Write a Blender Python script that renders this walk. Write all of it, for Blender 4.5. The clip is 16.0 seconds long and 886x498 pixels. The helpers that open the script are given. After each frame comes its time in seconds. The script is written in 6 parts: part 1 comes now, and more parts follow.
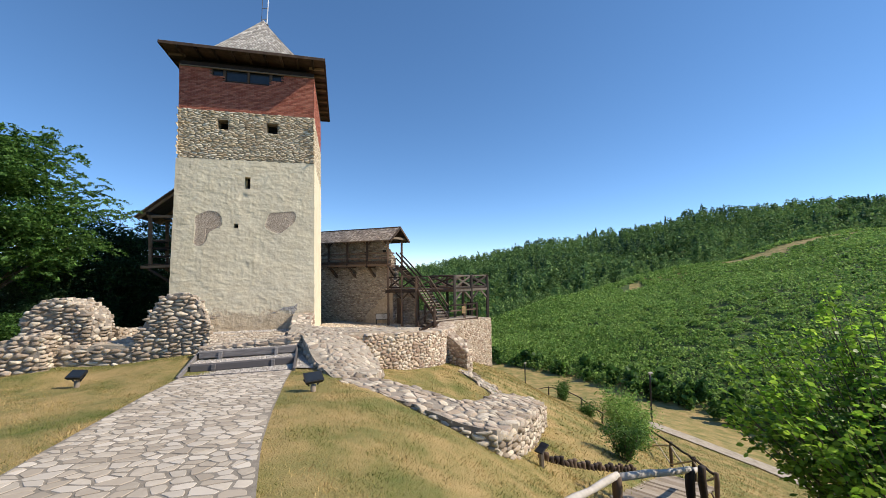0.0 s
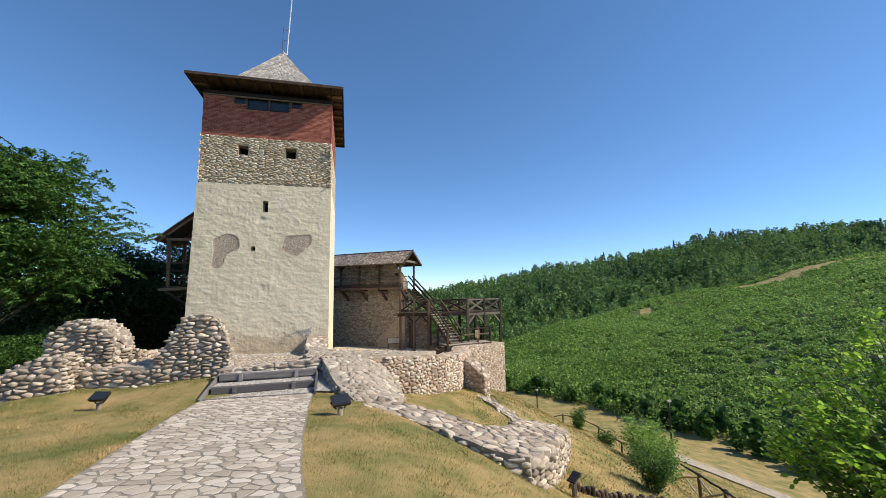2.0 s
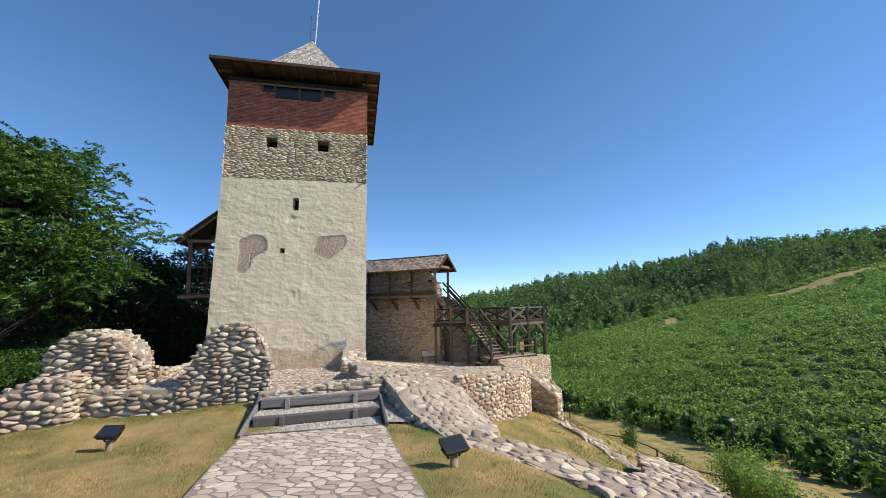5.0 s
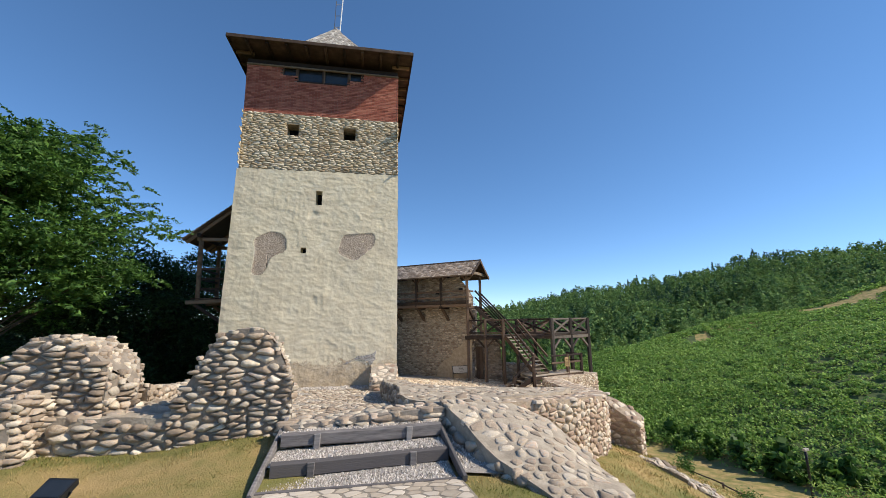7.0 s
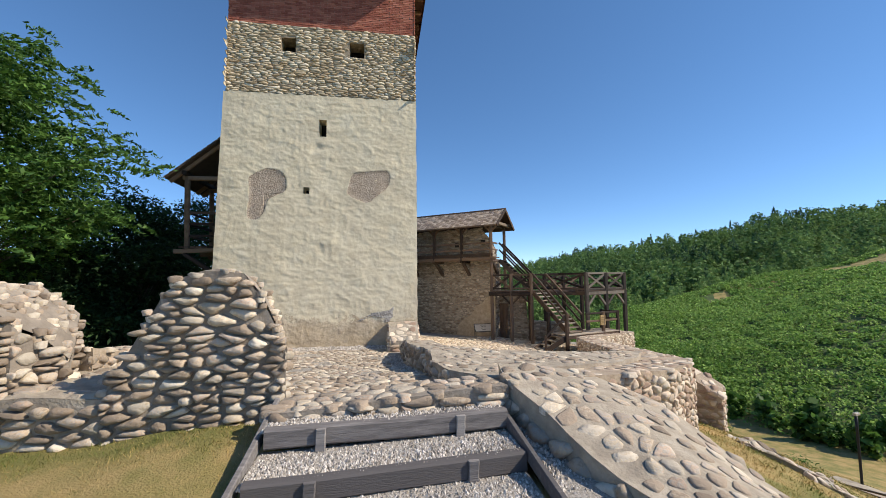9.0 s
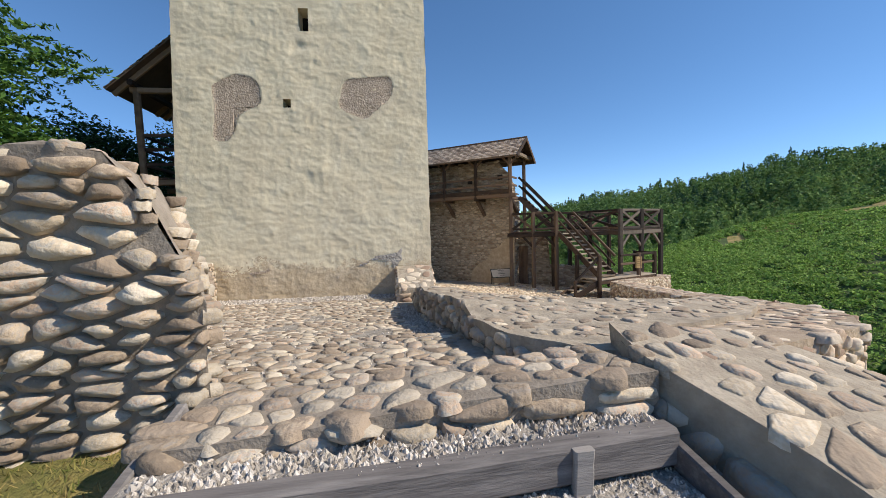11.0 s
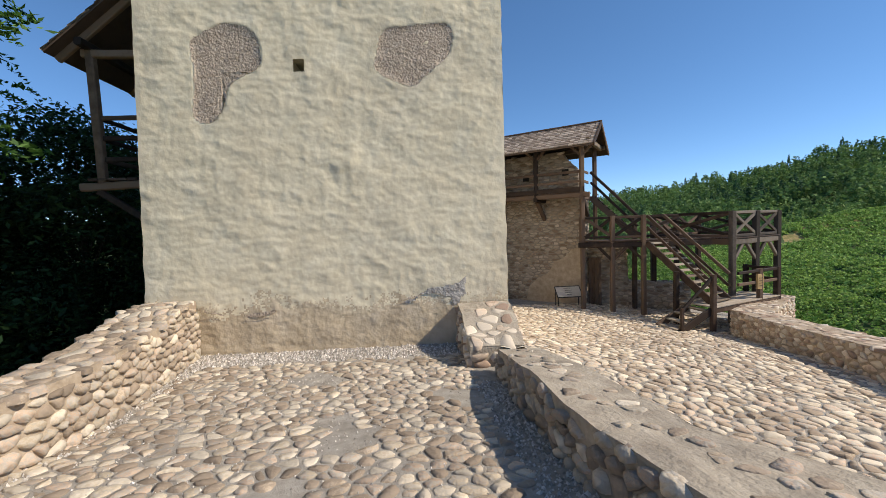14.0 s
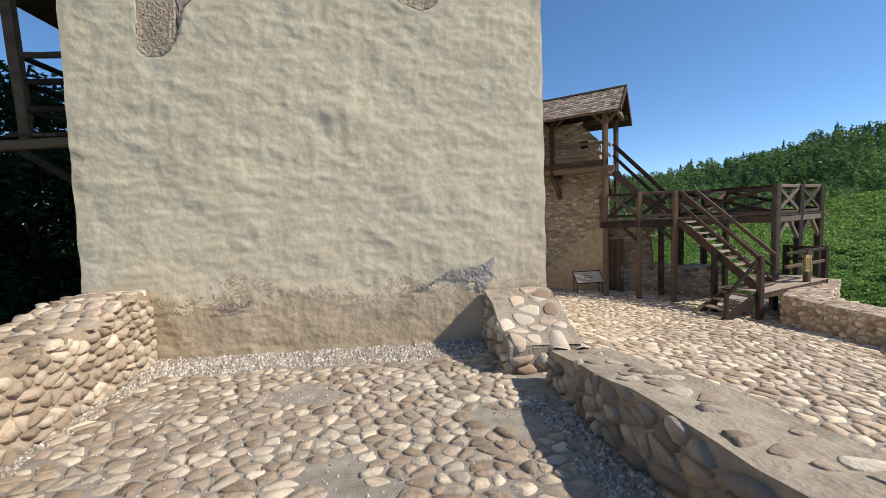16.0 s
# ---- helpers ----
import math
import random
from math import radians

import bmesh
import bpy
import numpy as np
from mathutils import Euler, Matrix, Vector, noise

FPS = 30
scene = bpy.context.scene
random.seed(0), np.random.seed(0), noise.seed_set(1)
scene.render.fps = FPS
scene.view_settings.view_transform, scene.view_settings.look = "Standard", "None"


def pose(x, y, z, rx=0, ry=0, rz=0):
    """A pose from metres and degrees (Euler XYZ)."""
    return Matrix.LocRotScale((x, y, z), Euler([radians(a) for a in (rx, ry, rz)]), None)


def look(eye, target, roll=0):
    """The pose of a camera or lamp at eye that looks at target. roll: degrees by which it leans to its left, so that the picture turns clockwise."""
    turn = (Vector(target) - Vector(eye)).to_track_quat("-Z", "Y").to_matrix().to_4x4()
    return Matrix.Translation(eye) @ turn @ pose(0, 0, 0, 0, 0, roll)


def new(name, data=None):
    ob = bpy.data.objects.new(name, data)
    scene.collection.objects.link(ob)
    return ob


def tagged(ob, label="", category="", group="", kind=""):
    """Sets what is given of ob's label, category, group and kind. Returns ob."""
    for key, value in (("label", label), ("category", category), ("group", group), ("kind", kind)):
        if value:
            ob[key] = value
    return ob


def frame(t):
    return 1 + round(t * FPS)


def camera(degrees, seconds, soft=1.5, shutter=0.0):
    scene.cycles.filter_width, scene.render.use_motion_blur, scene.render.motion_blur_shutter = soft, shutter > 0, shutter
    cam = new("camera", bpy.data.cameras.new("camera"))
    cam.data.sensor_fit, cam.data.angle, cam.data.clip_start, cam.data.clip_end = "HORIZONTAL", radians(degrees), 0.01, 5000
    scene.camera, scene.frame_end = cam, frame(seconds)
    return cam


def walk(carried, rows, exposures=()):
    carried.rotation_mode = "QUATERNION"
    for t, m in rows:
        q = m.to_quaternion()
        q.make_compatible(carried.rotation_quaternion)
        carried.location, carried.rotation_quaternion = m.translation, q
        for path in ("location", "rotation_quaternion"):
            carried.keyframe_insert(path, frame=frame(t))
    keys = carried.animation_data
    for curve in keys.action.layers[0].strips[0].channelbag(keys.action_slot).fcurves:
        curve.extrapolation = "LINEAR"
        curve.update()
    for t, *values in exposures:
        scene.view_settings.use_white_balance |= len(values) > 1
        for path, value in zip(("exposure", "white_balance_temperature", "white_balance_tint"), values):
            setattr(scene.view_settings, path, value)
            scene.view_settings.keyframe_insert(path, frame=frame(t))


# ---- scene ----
cam = camera(96.9, 16.0, soft=0.5)
PATH = [
    (0, (4.985, -23.176, 2.646), (5.485, -21.243, 2.747), -0.9),
    (0.5, (4.862, -23.283, 2.63), (5.355, -21.35, 2.779), -0.8),
    (1, (4.752, -23.284, 2.603), (5.236, -21.352, 2.79), -0.9),
    (1.5, (4.651, -23.227, 2.584), (5.128, -21.296, 2.795), -0.8),
    (2, (4.532, -23.036, 2.569), (5.0, -21.104, 2.794), -0.8),
    (2.5, (4.333, -22.723, 2.556), (4.792, -20.791, 2.793), -0.7),
    (3, (4.084, -22.345, 2.529), (4.529, -20.411, 2.774), -0.7),
    (3.5, (3.88, -21.887, 2.498), (4.317, -19.951, 2.745), -0.7),
    (4, (3.584, -21.365, 2.481), (4.019, -19.429, 2.732), -0.6),
    (4.2, (3.468, -21.145, 2.476), (3.908, -19.21, 2.726), -0.8),
    (6.3, (2.592, -18.308, 2.195), (2.97, -16.376, 2.544), -1.0),
    (6.5, (2.522, -18.027, 2.193), (2.895, -16.093, 2.542), -0.8),
    (7, (2.367, -17.367, 2.133), (2.724, -15.431, 2.487), -0.8),
    (7.5, (2.274, -16.676, 2.085), (2.618, -14.735, 2.425), -0.7),
    (8, (2.183, -16.017, 2.012), (2.513, -14.068, 2.316), -0.6),
    (8.5, (2.194, -15.334, 1.945), (2.515, -13.374, 2.185), -0.7),
    (9, (2.178, -14.673, 1.871), (2.488, -12.703, 2.023), -0.7),
    (9.5, (2.246, -14.033, 1.81), (2.55, -12.057, 1.867), -0.6),
    (9.7, (2.267, -13.759, 1.8), (2.568, -11.781, 1.819), -0.6),
    (11.8, (2.005, -10.748, 1.278), (2.289, -8.772, 1.16), -2.1),
    (12, (1.977, -10.426, 1.325), (2.261, -8.449, 1.206), -2.0),
    (12.5, (1.965, -9.698, 1.531), (2.242, -7.721, 1.415), -2.0),
    (13, (1.867, -9.045, 1.659), (2.127, -7.065, 1.546), -2.1),
    (13.5, (1.714, -8.46, 1.816), (1.938, -6.476, 1.704), -1.9),
    (14, (1.495, -8.011, 1.904), (1.662, -6.021, 1.793), -2.0),
    (14.5, (1.276, -7.606, 1.89), (1.376, -5.612, 1.779), -2.1),
    (15, (1.219, -7.165, 1.734), (1.283, -5.17, 1.613), -2.1),
    (15.5, (1.169, -6.759, 1.607), (1.257, -4.765, 1.467), -2.3),
    (16, (1.174, -6.309, 1.57), (1.366, -4.326, 1.401), -2.4),
]
walk(cam, [(t, look(eye, target, roll)) for t, eye, target, roll in PATH],
     [(0, 0.1), (8.5, 0.08), (12, -0.04), (16, -0.04)])


from mathutils import geometry


# ---- light ----
world = bpy.data.worlds.new("world")
scene.world = world
world.use_nodes = True
wn = world.node_tree.nodes
sky = wn.new("ShaderNodeTexSky")
sky.sky_type, sky.sun_disc = "NISHITA", False
sky.sun_elevation, sky.sun_rotation = radians(40), radians(107.5)
sky.altitude, sky.air_density, sky.dust_density, sky.ozone_density = 1500, 0.68, 0.0, 4.4
wn["Background"].inputs["Strength"].default_value = 0.238
tone = wn.new("ShaderNodeHueSaturation")
tone.inputs["Saturation"].default_value = 1.13
world.node_tree.links.new(sky.outputs["Color"], tone.inputs["Color"])
soften = wn.new("ShaderNodeGamma")
soften.inputs["Gamma"].default_value = 0.84
world.node_tree.links.new(tone.outputs["Color"], soften.inputs["Color"])
world.node_tree.links.new(soften.outputs["Color"], wn["Background"].inputs["Color"])
sun = new("sun", bpy.data.lights.new("sun", "SUN"))
sun.data.energy, sun.data.angle, sun.data.color = 5.3, radians(0.5), (1.0, 0.885, 0.74)
sun.matrix_world = look((50, -15.8, 44), (0, 0, 0))


# ---- materials ----
def surface(name, stops, scale=4.0, rough=0.9, bump=0.3, bump_scale=30.0, vary="", spread=0.25, stain=0.0, stain_scale=0.6, stain_col=(0.1, 0.09, 0.08), stretch=(1, 1, 1), metal=0.0, spec=0.3, bump_dist=0.02, trans=0.0, swing=0.7):
    """Noise between colours, a large stain, fine relief; vary: 'object' or 'island' shifts the tone from piece to piece."""
    m = bpy.data.materials.new(name)
    m.use_nodes = True
    nt = m.node_tree
    N, L = nt.nodes, nt.links
    b = N["Principled BSDF"]
    b.inputs["Roughness"].default_value, b.inputs["Metallic"].default_value = rough, metal
    b.inputs["Specular IOR Level"].default_value = spec
    co = N.new("ShaderNodeTexCoord")
    mp = N.new("ShaderNodeMapping")
    mp.inputs["Scale"].default_value = stretch
    L.new(co.outputs["Object"], mp.inputs["Vector"])
    vec = mp.outputs["Vector"]
    n1 = N.new("ShaderNodeTexNoise")
    n1.inputs["Scale"].default_value, n1.inputs["Detail"].default_value, n1.inputs["Roughness"].default_value = scale, 6, 0.65
    L.new(vec, n1.inputs["Vector"])
    ramp = N.new("ShaderNodeValToRGB")
    cr = ramp.color_ramp
    while len(cr.elements) < len(stops):
        cr.elements.new(0.5)
    for i, c in enumerate(stops):
        cr.elements[i].position = 0.28 + 0.44 * i / max(1, len(stops) - 1)
        cr.elements[i].color = (*c, 1)
    L.new(n1.outputs["Fac"], ramp.inputs["Fac"])
    col = ramp.outputs["Color"]
    if vary:
        if vary == "object":
            rnd = N.new("ShaderNodeObjectInfo").outputs["Random"]
        else:
            rnd = N.new("ShaderNodeNewGeometry").outputs["Random Per Island"]
        add = N.new("ShaderNodeMath")
        add.operation = "MULTIPLY_ADD"
        L.new(rnd, add.inputs[0])
        add.inputs[1].default_value, add.inputs[2].default_value = swing, -swing / 2
        mix = N.new("ShaderNodeMath")
        mix.operation = "ADD"
        L.new(add.outputs[0], mix.inputs[0])
        sc = N.new("ShaderNodeMath")
        sc.operation = "MULTIPLY_ADD"
        L.new(n1.outputs["Fac"], sc.inputs[0])
        sc.inputs[1].default_value, sc.inputs[2].default_value = (0.7, 0.15) if swing > 0.5 else (1.5, -0.25)
        L.new(sc.outputs[0], mix.inputs[1])
        L.new(mix.outputs[0], ramp.inputs["Fac"])
        hs = N.new("ShaderNodeHueSaturation")
        vm = N.new("ShaderNodeMath")
        vm.operation = "MULTIPLY_ADD"
        w = N.new("ShaderNodeTexWhiteNoise")
        w.noise_dimensions = "1D"
        L.new(rnd, w.inputs["W"])
        L.new(w.outputs["Value"], vm.inputs[0])
        vm.inputs[1].default_value, vm.inputs[2].default_value = 2 * spread, 1 - spread
        L.new(vm.outputs[0], hs.inputs["Value"])
        L.new(col, hs.inputs["Color"])
        col = hs.outputs["Color"]
    if stain:
        n2 = N.new("ShaderNodeTexNoise")
        n2.inputs["Scale"].default_value, n2.inputs["Detail"].default_value = stain_scale, 5
        L.new(co.outputs["Object"], n2.inputs["Vector"])
        r2 = N.new("ShaderNodeMapRange")
        r2.inputs["From Min"].default_value, r2.inputs["From Max"].default_value = 0.48, 0.68
        r2.inputs["To Max"].default_value = stain
        L.new(n2.outputs["Fac"], r2.inputs["Value"])
        mx = N.new("ShaderNodeMix")
        mx.data_type = "RGBA"
        L.new(r2.outputs["Result"], mx.inputs["Factor"])
        L.new(col, mx.inputs["A"])
        mx.inputs["B"].default_value = (*stain_col, 1)
        col = mx.outputs["Result"]
    L.new(col, b.inputs["Base Color"])
    if bump:
        n3 = N.new("ShaderNodeTexNoise")
        n3.inputs["Scale"].default_value, n3.inputs["Detail"].default_value = bump_scale, 6
        L.new(vec, n3.inputs["Vector"])
        bp = N.new("ShaderNodeBump")
        bp.inputs["Strength"].default_value, bp.inputs["Distance"].default_value = bump, bump_dist
        L.new(n3.outputs["Fac"], bp.inputs["Height"])
        L.new(bp.outputs["Normal"], b.inputs["Normal"])
    if trans:
        tr = N.new("ShaderNodeBsdfTranslucent")
        L.new(col, tr.inputs["Color"])
        ms = N.new("ShaderNodeMixShader")
        ms.inputs["Fac"].default_value = trans
        L.new(b.outputs["BSDF"], ms.inputs[1])
        L.new(tr.outputs["BSDF"], ms.inputs[2])
        L.new(ms.outputs["Shader"], N["Material Output"].inputs["Surface"])
    return m


RIVER = [(0.31, 0.245, 0.18), (0.44, 0.35, 0.25), (0.37, 0.33, 0.28), (0.49, 0.36, 0.255), (0.43, 0.395, 0.335), (0.52, 0.425, 0.30), (0.57, 0.50, 0.395)]
FIELD = [(0.33, 0.235, 0.17), (0.50, 0.385, 0.28), (0.60, 0.48, 0.355), (0.50, 0.42, 0.335), (0.64, 0.55, 0.43)]
M_stone = surface("river_stone", RIVER, 15, 0.86, 0.9, 20, "object", 0.27, bump_dist=0.02, stain=0.35, stain_scale=9, stain_col=(0.26, 0.22, 0.17))
M_stone_rest = surface("river_stone_rest", RIVER, 15, 0.86, 0.9, 20, "island", 0.27, bump_dist=0.02, stain=0.35, stain_scale=9, stain_col=(0.26, 0.22, 0.17))
M_cobble = surface("pale_cobble", [(r * 1.22, g * 1.2, b * 1.16) for r, g, b in RIVER], 15, 0.86, 0.8, 20, "object", 0.2, bump_dist=0.015)
M_cobble_rest = surface("pale_cobble_rest", [(r * 1.22, g * 1.2, b * 1.16) for r, g, b in RIVER], 15, 0.86, 0.8, 20, "island", 0.2, bump_dist=0.015)
M_rubble = surface("rubble_stone", FIELD, 7, 0.9, 0.55, 26, "object", 0.16, bump_dist=0.015)
M_rubble_rest = surface("rubble_stone_rest", FIELD, 7, 0.9, 0.55, 26, "island", 0.16, bump_dist=0.015)
# FIELD at about two thirds: shade of the gallery walls put into colour
FIELD_SHADED = [(0.22, 0.165, 0.12), (0.33, 0.26, 0.19), (0.41, 0.335, 0.25), (0.34, 0.29, 0.235), (0.46, 0.385, 0.30)]
M_field_shaded = surface("fieldstone_shaded", FIELD_SHADED, 7, 0.9, 0.55, 26, "object", 0.2, bump_dist=0.015)
M_field_shaded_rest = surface("fieldstone_shaded_rest", FIELD_SHADED, 7, 0.9, 0.55, 26, "island", 0.2, bump_dist=0.015)
BAND = [(0.42, 0.33, 0.215), (0.56, 0.46, 0.31), (0.66, 0.565, 0.405), (0.50, 0.43, 0.32), (0.70, 0.62, 0.47)]
M_band = surface("band_stone", BAND, 7, 0.9, 0.4, 26, "object", 0.16, bump_dist=0.012)
M_band_rest = surface("band_stone_rest", BAND, 7, 0.9, 0.4, 26, "island", 0.16, bump_dist=0.012)
M_band_mortar = surface("band_mortar", [(0.24, 0.19, 0.125), (0.34, 0.275, 0.19), (0.44, 0.365, 0.26)], 5, 0.95, 0.6, 35)
M_tan_mortar = surface("tan_mortar", [(0.30, 0.235, 0.165), (0.41, 0.33, 0.24), (0.50, 0.41, 0.31)], 6, 0.95, 0.8, 30, stain=0.35, stain_scale=2.0, stain_col=(0.27, 0.20, 0.15))
M_mortar = surface("mortar", [(0.20, 0.17, 0.135), (0.30, 0.26, 0.21), (0.38, 0.33, 0.27)], 5, 0.95, 0.6, 35, stain=0.4, stain_scale=1.2, stain_col=(0.16, 0.13, 0.10))
M_grey_mortar = surface("grey_mortar", [(0.31, 0.26, 0.20), (0.40, 0.345, 0.265), (0.48, 0.42, 0.335)], 5, 0.95, 0.6, 26, stain=0.45, stain_scale=2.2, stain_col=(0.17, 0.145, 0.115), bump_dist=0.03)
M_dirt = surface("joint_earth", [(0.24, 0.215, 0.18), (0.34, 0.31, 0.265), (0.44, 0.405, 0.35)], 6, 0.95, 0.7, 80, stain=0.3)
M_plaster = surface("lime_plaster", [(0.66, 0.57, 0.395), (0.725, 0.64, 0.455), (0.775, 0.70, 0.52)], 1.6, 0.92, 0.32, 17, stain=0.25, stain_scale=0.5, stain_col=(0.50, 0.43, 0.32), bump_dist=0.02)
M_plaster_low = surface("lime_plaster_base", [(0.48, 0.38, 0.25), (0.58, 0.475, 0.325), (0.66, 0.56, 0.41)], 2.2, 0.92, 0.5, 12, stain=0.4, stain_scale=1.4, stain_col=(0.33, 0.255, 0.17), bump_dist=0.03)
M_patch = surface("bare_masonry", [(0.40, 0.32, 0.235), (0.48, 0.39, 0.295), (0.55, 0.46, 0.36)], 6, 0.95, 0.8, 22, stain=0.55, stain_scale=15, stain_col=(0.17, 0.13, 0.095), bump_dist=0.04)
M_grey_patch = surface("cement_patch", [(0.34, 0.31, 0.27), (0.44, 0.405, 0.355), (0.53, 0.49, 0.43)], 7, 0.95, 0.9, 18, stain=0.4, stain_scale=6, stain_col=(0.16, 0.145, 0.13), bump_dist=0.03)
M_brick = surface("fired_brick", [(0.30, 0.095, 0.062), (0.39, 0.13, 0.085), (0.45, 0.175, 0.115)], 8, 0.9, 0.3, 60, "island", 0.13)
M_brick_joint = surface("brick_joint", [(0.26, 0.15, 0.115), (0.34, 0.22, 0.17)], 8, 0.95, 0.3, 60)
M_wood = surface("aged_dark_wood", [(0.030, 0.019, 0.013), (0.068, 0.043, 0.029), (0.125, 0.083, 0.056)], 3, 0.75, 0.4, 14, "object", 0.2, stretch=(1, 1, 1), bump_dist=0.01)
M_wood_grey = surface("weathered_timber", [(0.10, 0.092, 0.09), (0.20, 0.185, 0.175), (0.34, 0.315, 0.29)], 4, 0.8, 0.5, 18, "object", 0.12, stretch=(0.5, 5, 5), bump_dist=0.01)
M_wood_warm = surface("brown_timber", [(0.075, 0.046, 0.028), (0.15, 0.095, 0.058), (0.24, 0.16, 0.10)], 4, 0.75, 0.4, 18, "object", 0.15, bump_dist=0.01)
M_wood_deck = surface("brown_grey_timber", [(0.050, 0.040, 0.032), (0.105, 0.086, 0.070), (0.165, 0.138, 0.112)], 4, 0.8, 0.5, 18, "object", 0.15, bump_dist=0.01)
M_wood_pale = surface("weathered_pale_wood", [(0.20, 0.155, 0.11), (0.30, 0.245, 0.18), (0.40, 0.34, 0.27)], 4, 0.8, 0.4, 18, "object", 0.2, bump_dist=0.01)
M_shingle = surface("grey_shingle", [(0.36, 0.32, 0.27), (0.50, 0.455, 0.39), (0.62, 0.575, 0.50)], 6, 0.85, 0.3, 30, "island", 0.22)
M_shingle_brown = surface("brown_shingle", [(0.22, 0.175, 0.14), (0.34, 0.28, 0.23), (0.46, 0.395, 0.33)], 6, 0.85, 0.3, 30, "island", 0.22)
M_gravel = surface("gravel", [(0.32, 0.285, 0.24), (0.50, 0.455, 0.395), (0.64, 0.595, 0.54)], 40, 0.9, 0.8, 60, "island", 0.3)
M_gravel_bed = surface("gravel_bed", [(0.20, 0.18, 0.155), (0.36, 0.33, 0.29), (0.50, 0.465, 0.42)], 45, 0.95, 1.0, 50)
M_path_joint = surface("path_joint", [(0.21, 0.18, 0.14), (0.275, 0.24, 0.19), (0.34, 0.30, 0.245)], 6, 0.95, 0.5, 60)
M_paver = surface("path_flagstone", [(0.41, 0.345, 0.265), (0.51, 0.44, 0.345), (0.59, 0.52, 0.425)], 7, 0.85, 0.3, 45, "object", 0.14, bump_dist=0.008)
M_paver_rest = surface("path_flagstone_rest", [(0.41, 0.345, 0.265), (0.51, 0.44, 0.345), (0.59, 0.52, 0.425)], 7, 0.85, 0.3, 45, "island", 0.14, bump_dist=0.008)
M_glass_dark = surface("window_glass", [(0.02, 0.025, 0.03), (0.03, 0.035, 0.04)], 3, 0.12, 0, spec=0.5)
# near-black colour that paints the shade inside openings
M_shade_fill = surface("opening_shade", [(0.012, 0.011, 0.010), (0.02, 0.018, 0.016)], 3, 0.9, 0)
M_black = surface("black_metal", [(0.018, 0.018, 0.02), (0.035, 0.035, 0.035)], 12, 0.5, 0.1, 60, metal=0.3)
M_white = surface("white_paint", [(0.70, 0.70, 0.70), (0.80, 0.80, 0.80)], 8, 0.5, 0.05, 40)
M_panel = surface("sign_panel", [(0.42, 0.38, 0.32), (0.50, 0.46, 0.40)], 9, 0.6, 0.1, 40)
M_yellow_wood = surface("yellowish_board", [(0.34, 0.23, 0.10), (0.44, 0.31, 0.15)], 6, 0.7, 0.2, 30)
M_leaf = surface("leaf_green", [(0.040, 0.100, 0.019), (0.072, 0.160, 0.029), (0.115, 0.225, 0.042)], 0.6, 0.6, 0, vary="island", spread=0.35, trans=0.35)
M_leaf_mid = surface("leaf_mid", [(0.090, 0.185, 0.022), (0.155, 0.285, 0.034), (0.24, 0.38, 0.050)], 0.8, 0.42, 0, vary="island", spread=0.35, trans=0.5)
M_wood_bleached = surface("bleached_log", [(0.40, 0.36, 0.31), (0.52, 0.475, 0.42), (0.62, 0.575, 0.52)], 4, 0.8, 0.3, 18)
# leaf green taken down so the tower's shade sits in the colour
M_leaf_shaded = surface("leaf_shaded", [(0.016, 0.042, 0.012), (0.028, 0.065, 0.018), (0.045, 0.09, 0.026)], 0.6, 0.65, 0, vary="island", spread=0.3, trans=0.2)
# brighter leaf for shoot tips, sunlight put into the colour
M_leaf_sunlit = surface("leaf_sunlit", [(0.18, 0.35, 0.03), (0.27, 0.46, 0.045), (0.38, 0.56, 0.07)], 0.8, 0.45, 0, vary="island", spread=0.35, trans=0.65)
M_fern = surface("fern_green", [(0.130, 0.245, 0.046), (0.225, 0.370, 0.078), (0.330, 0.470, 0.120)], 0.05, 0.75, 0, vary="island", spread=0.35, trans=0.35)
M_forest = surface("forest_green", [(0.080, 0.150, 0.045), (0.120, 0.210, 0.060), (0.165, 0.265, 0.078)], 0.03, 0.8, 0, vary="island", spread=0.25, trans=0.3)
M_birch = surface("birch_green", [(0.130, 0.225, 0.065), (0.180, 0.290, 0.085), (0.240, 0.350, 0.110)], 0.03, 0.8, 0, vary="island", spread=0.25, trans=0.35)
M_conifer = surface("conifer_green", [(0.045, 0.095, 0.045), (0.065, 0.130, 0.056), (0.090, 0.165, 0.068)], 0.03, 0.8, 0, vary="island", spread=0.25, trans=0.15)
M_scrub_floor = surface("scrub_floor", [(0.040, 0.070, 0.022), (0.070, 0.110, 0.032), (0.12, 0.13, 0.05)], 0.2, 0.95, 0.8, 8)
M_bark = surface("bark", [(0.06, 0.045, 0.035), (0.11, 0.085, 0.065), (0.17, 0.14, 0.11)], 6, 0.9, 0.8, 20)
M_blade = surface("grass_blade", [(0.13, 0.165, 0.035), (0.27, 0.24, 0.075), (0.45, 0.335, 0.135), (0.55, 0.40, 0.18)], 0.8, 0.8, 0, vary="island", spread=0.35, trans=0.25, swing=0.3)


def ground_material():
    """Lawn with straw-dry patches near by, greener and darker far off."""
    m = surface("lawn_ground", [(0.14, 0.155, 0.038), (0.25, 0.215, 0.072), (0.38, 0.28, 0.115), (0.48, 0.335, 0.15)], 0.8, 0.95, 1.0, 45, stain=0.6, stain_scale=0.7, stain_col=(0.11, 0.145, 0.034), bump_dist=0.03)
    return m


M_ground = ground_material()


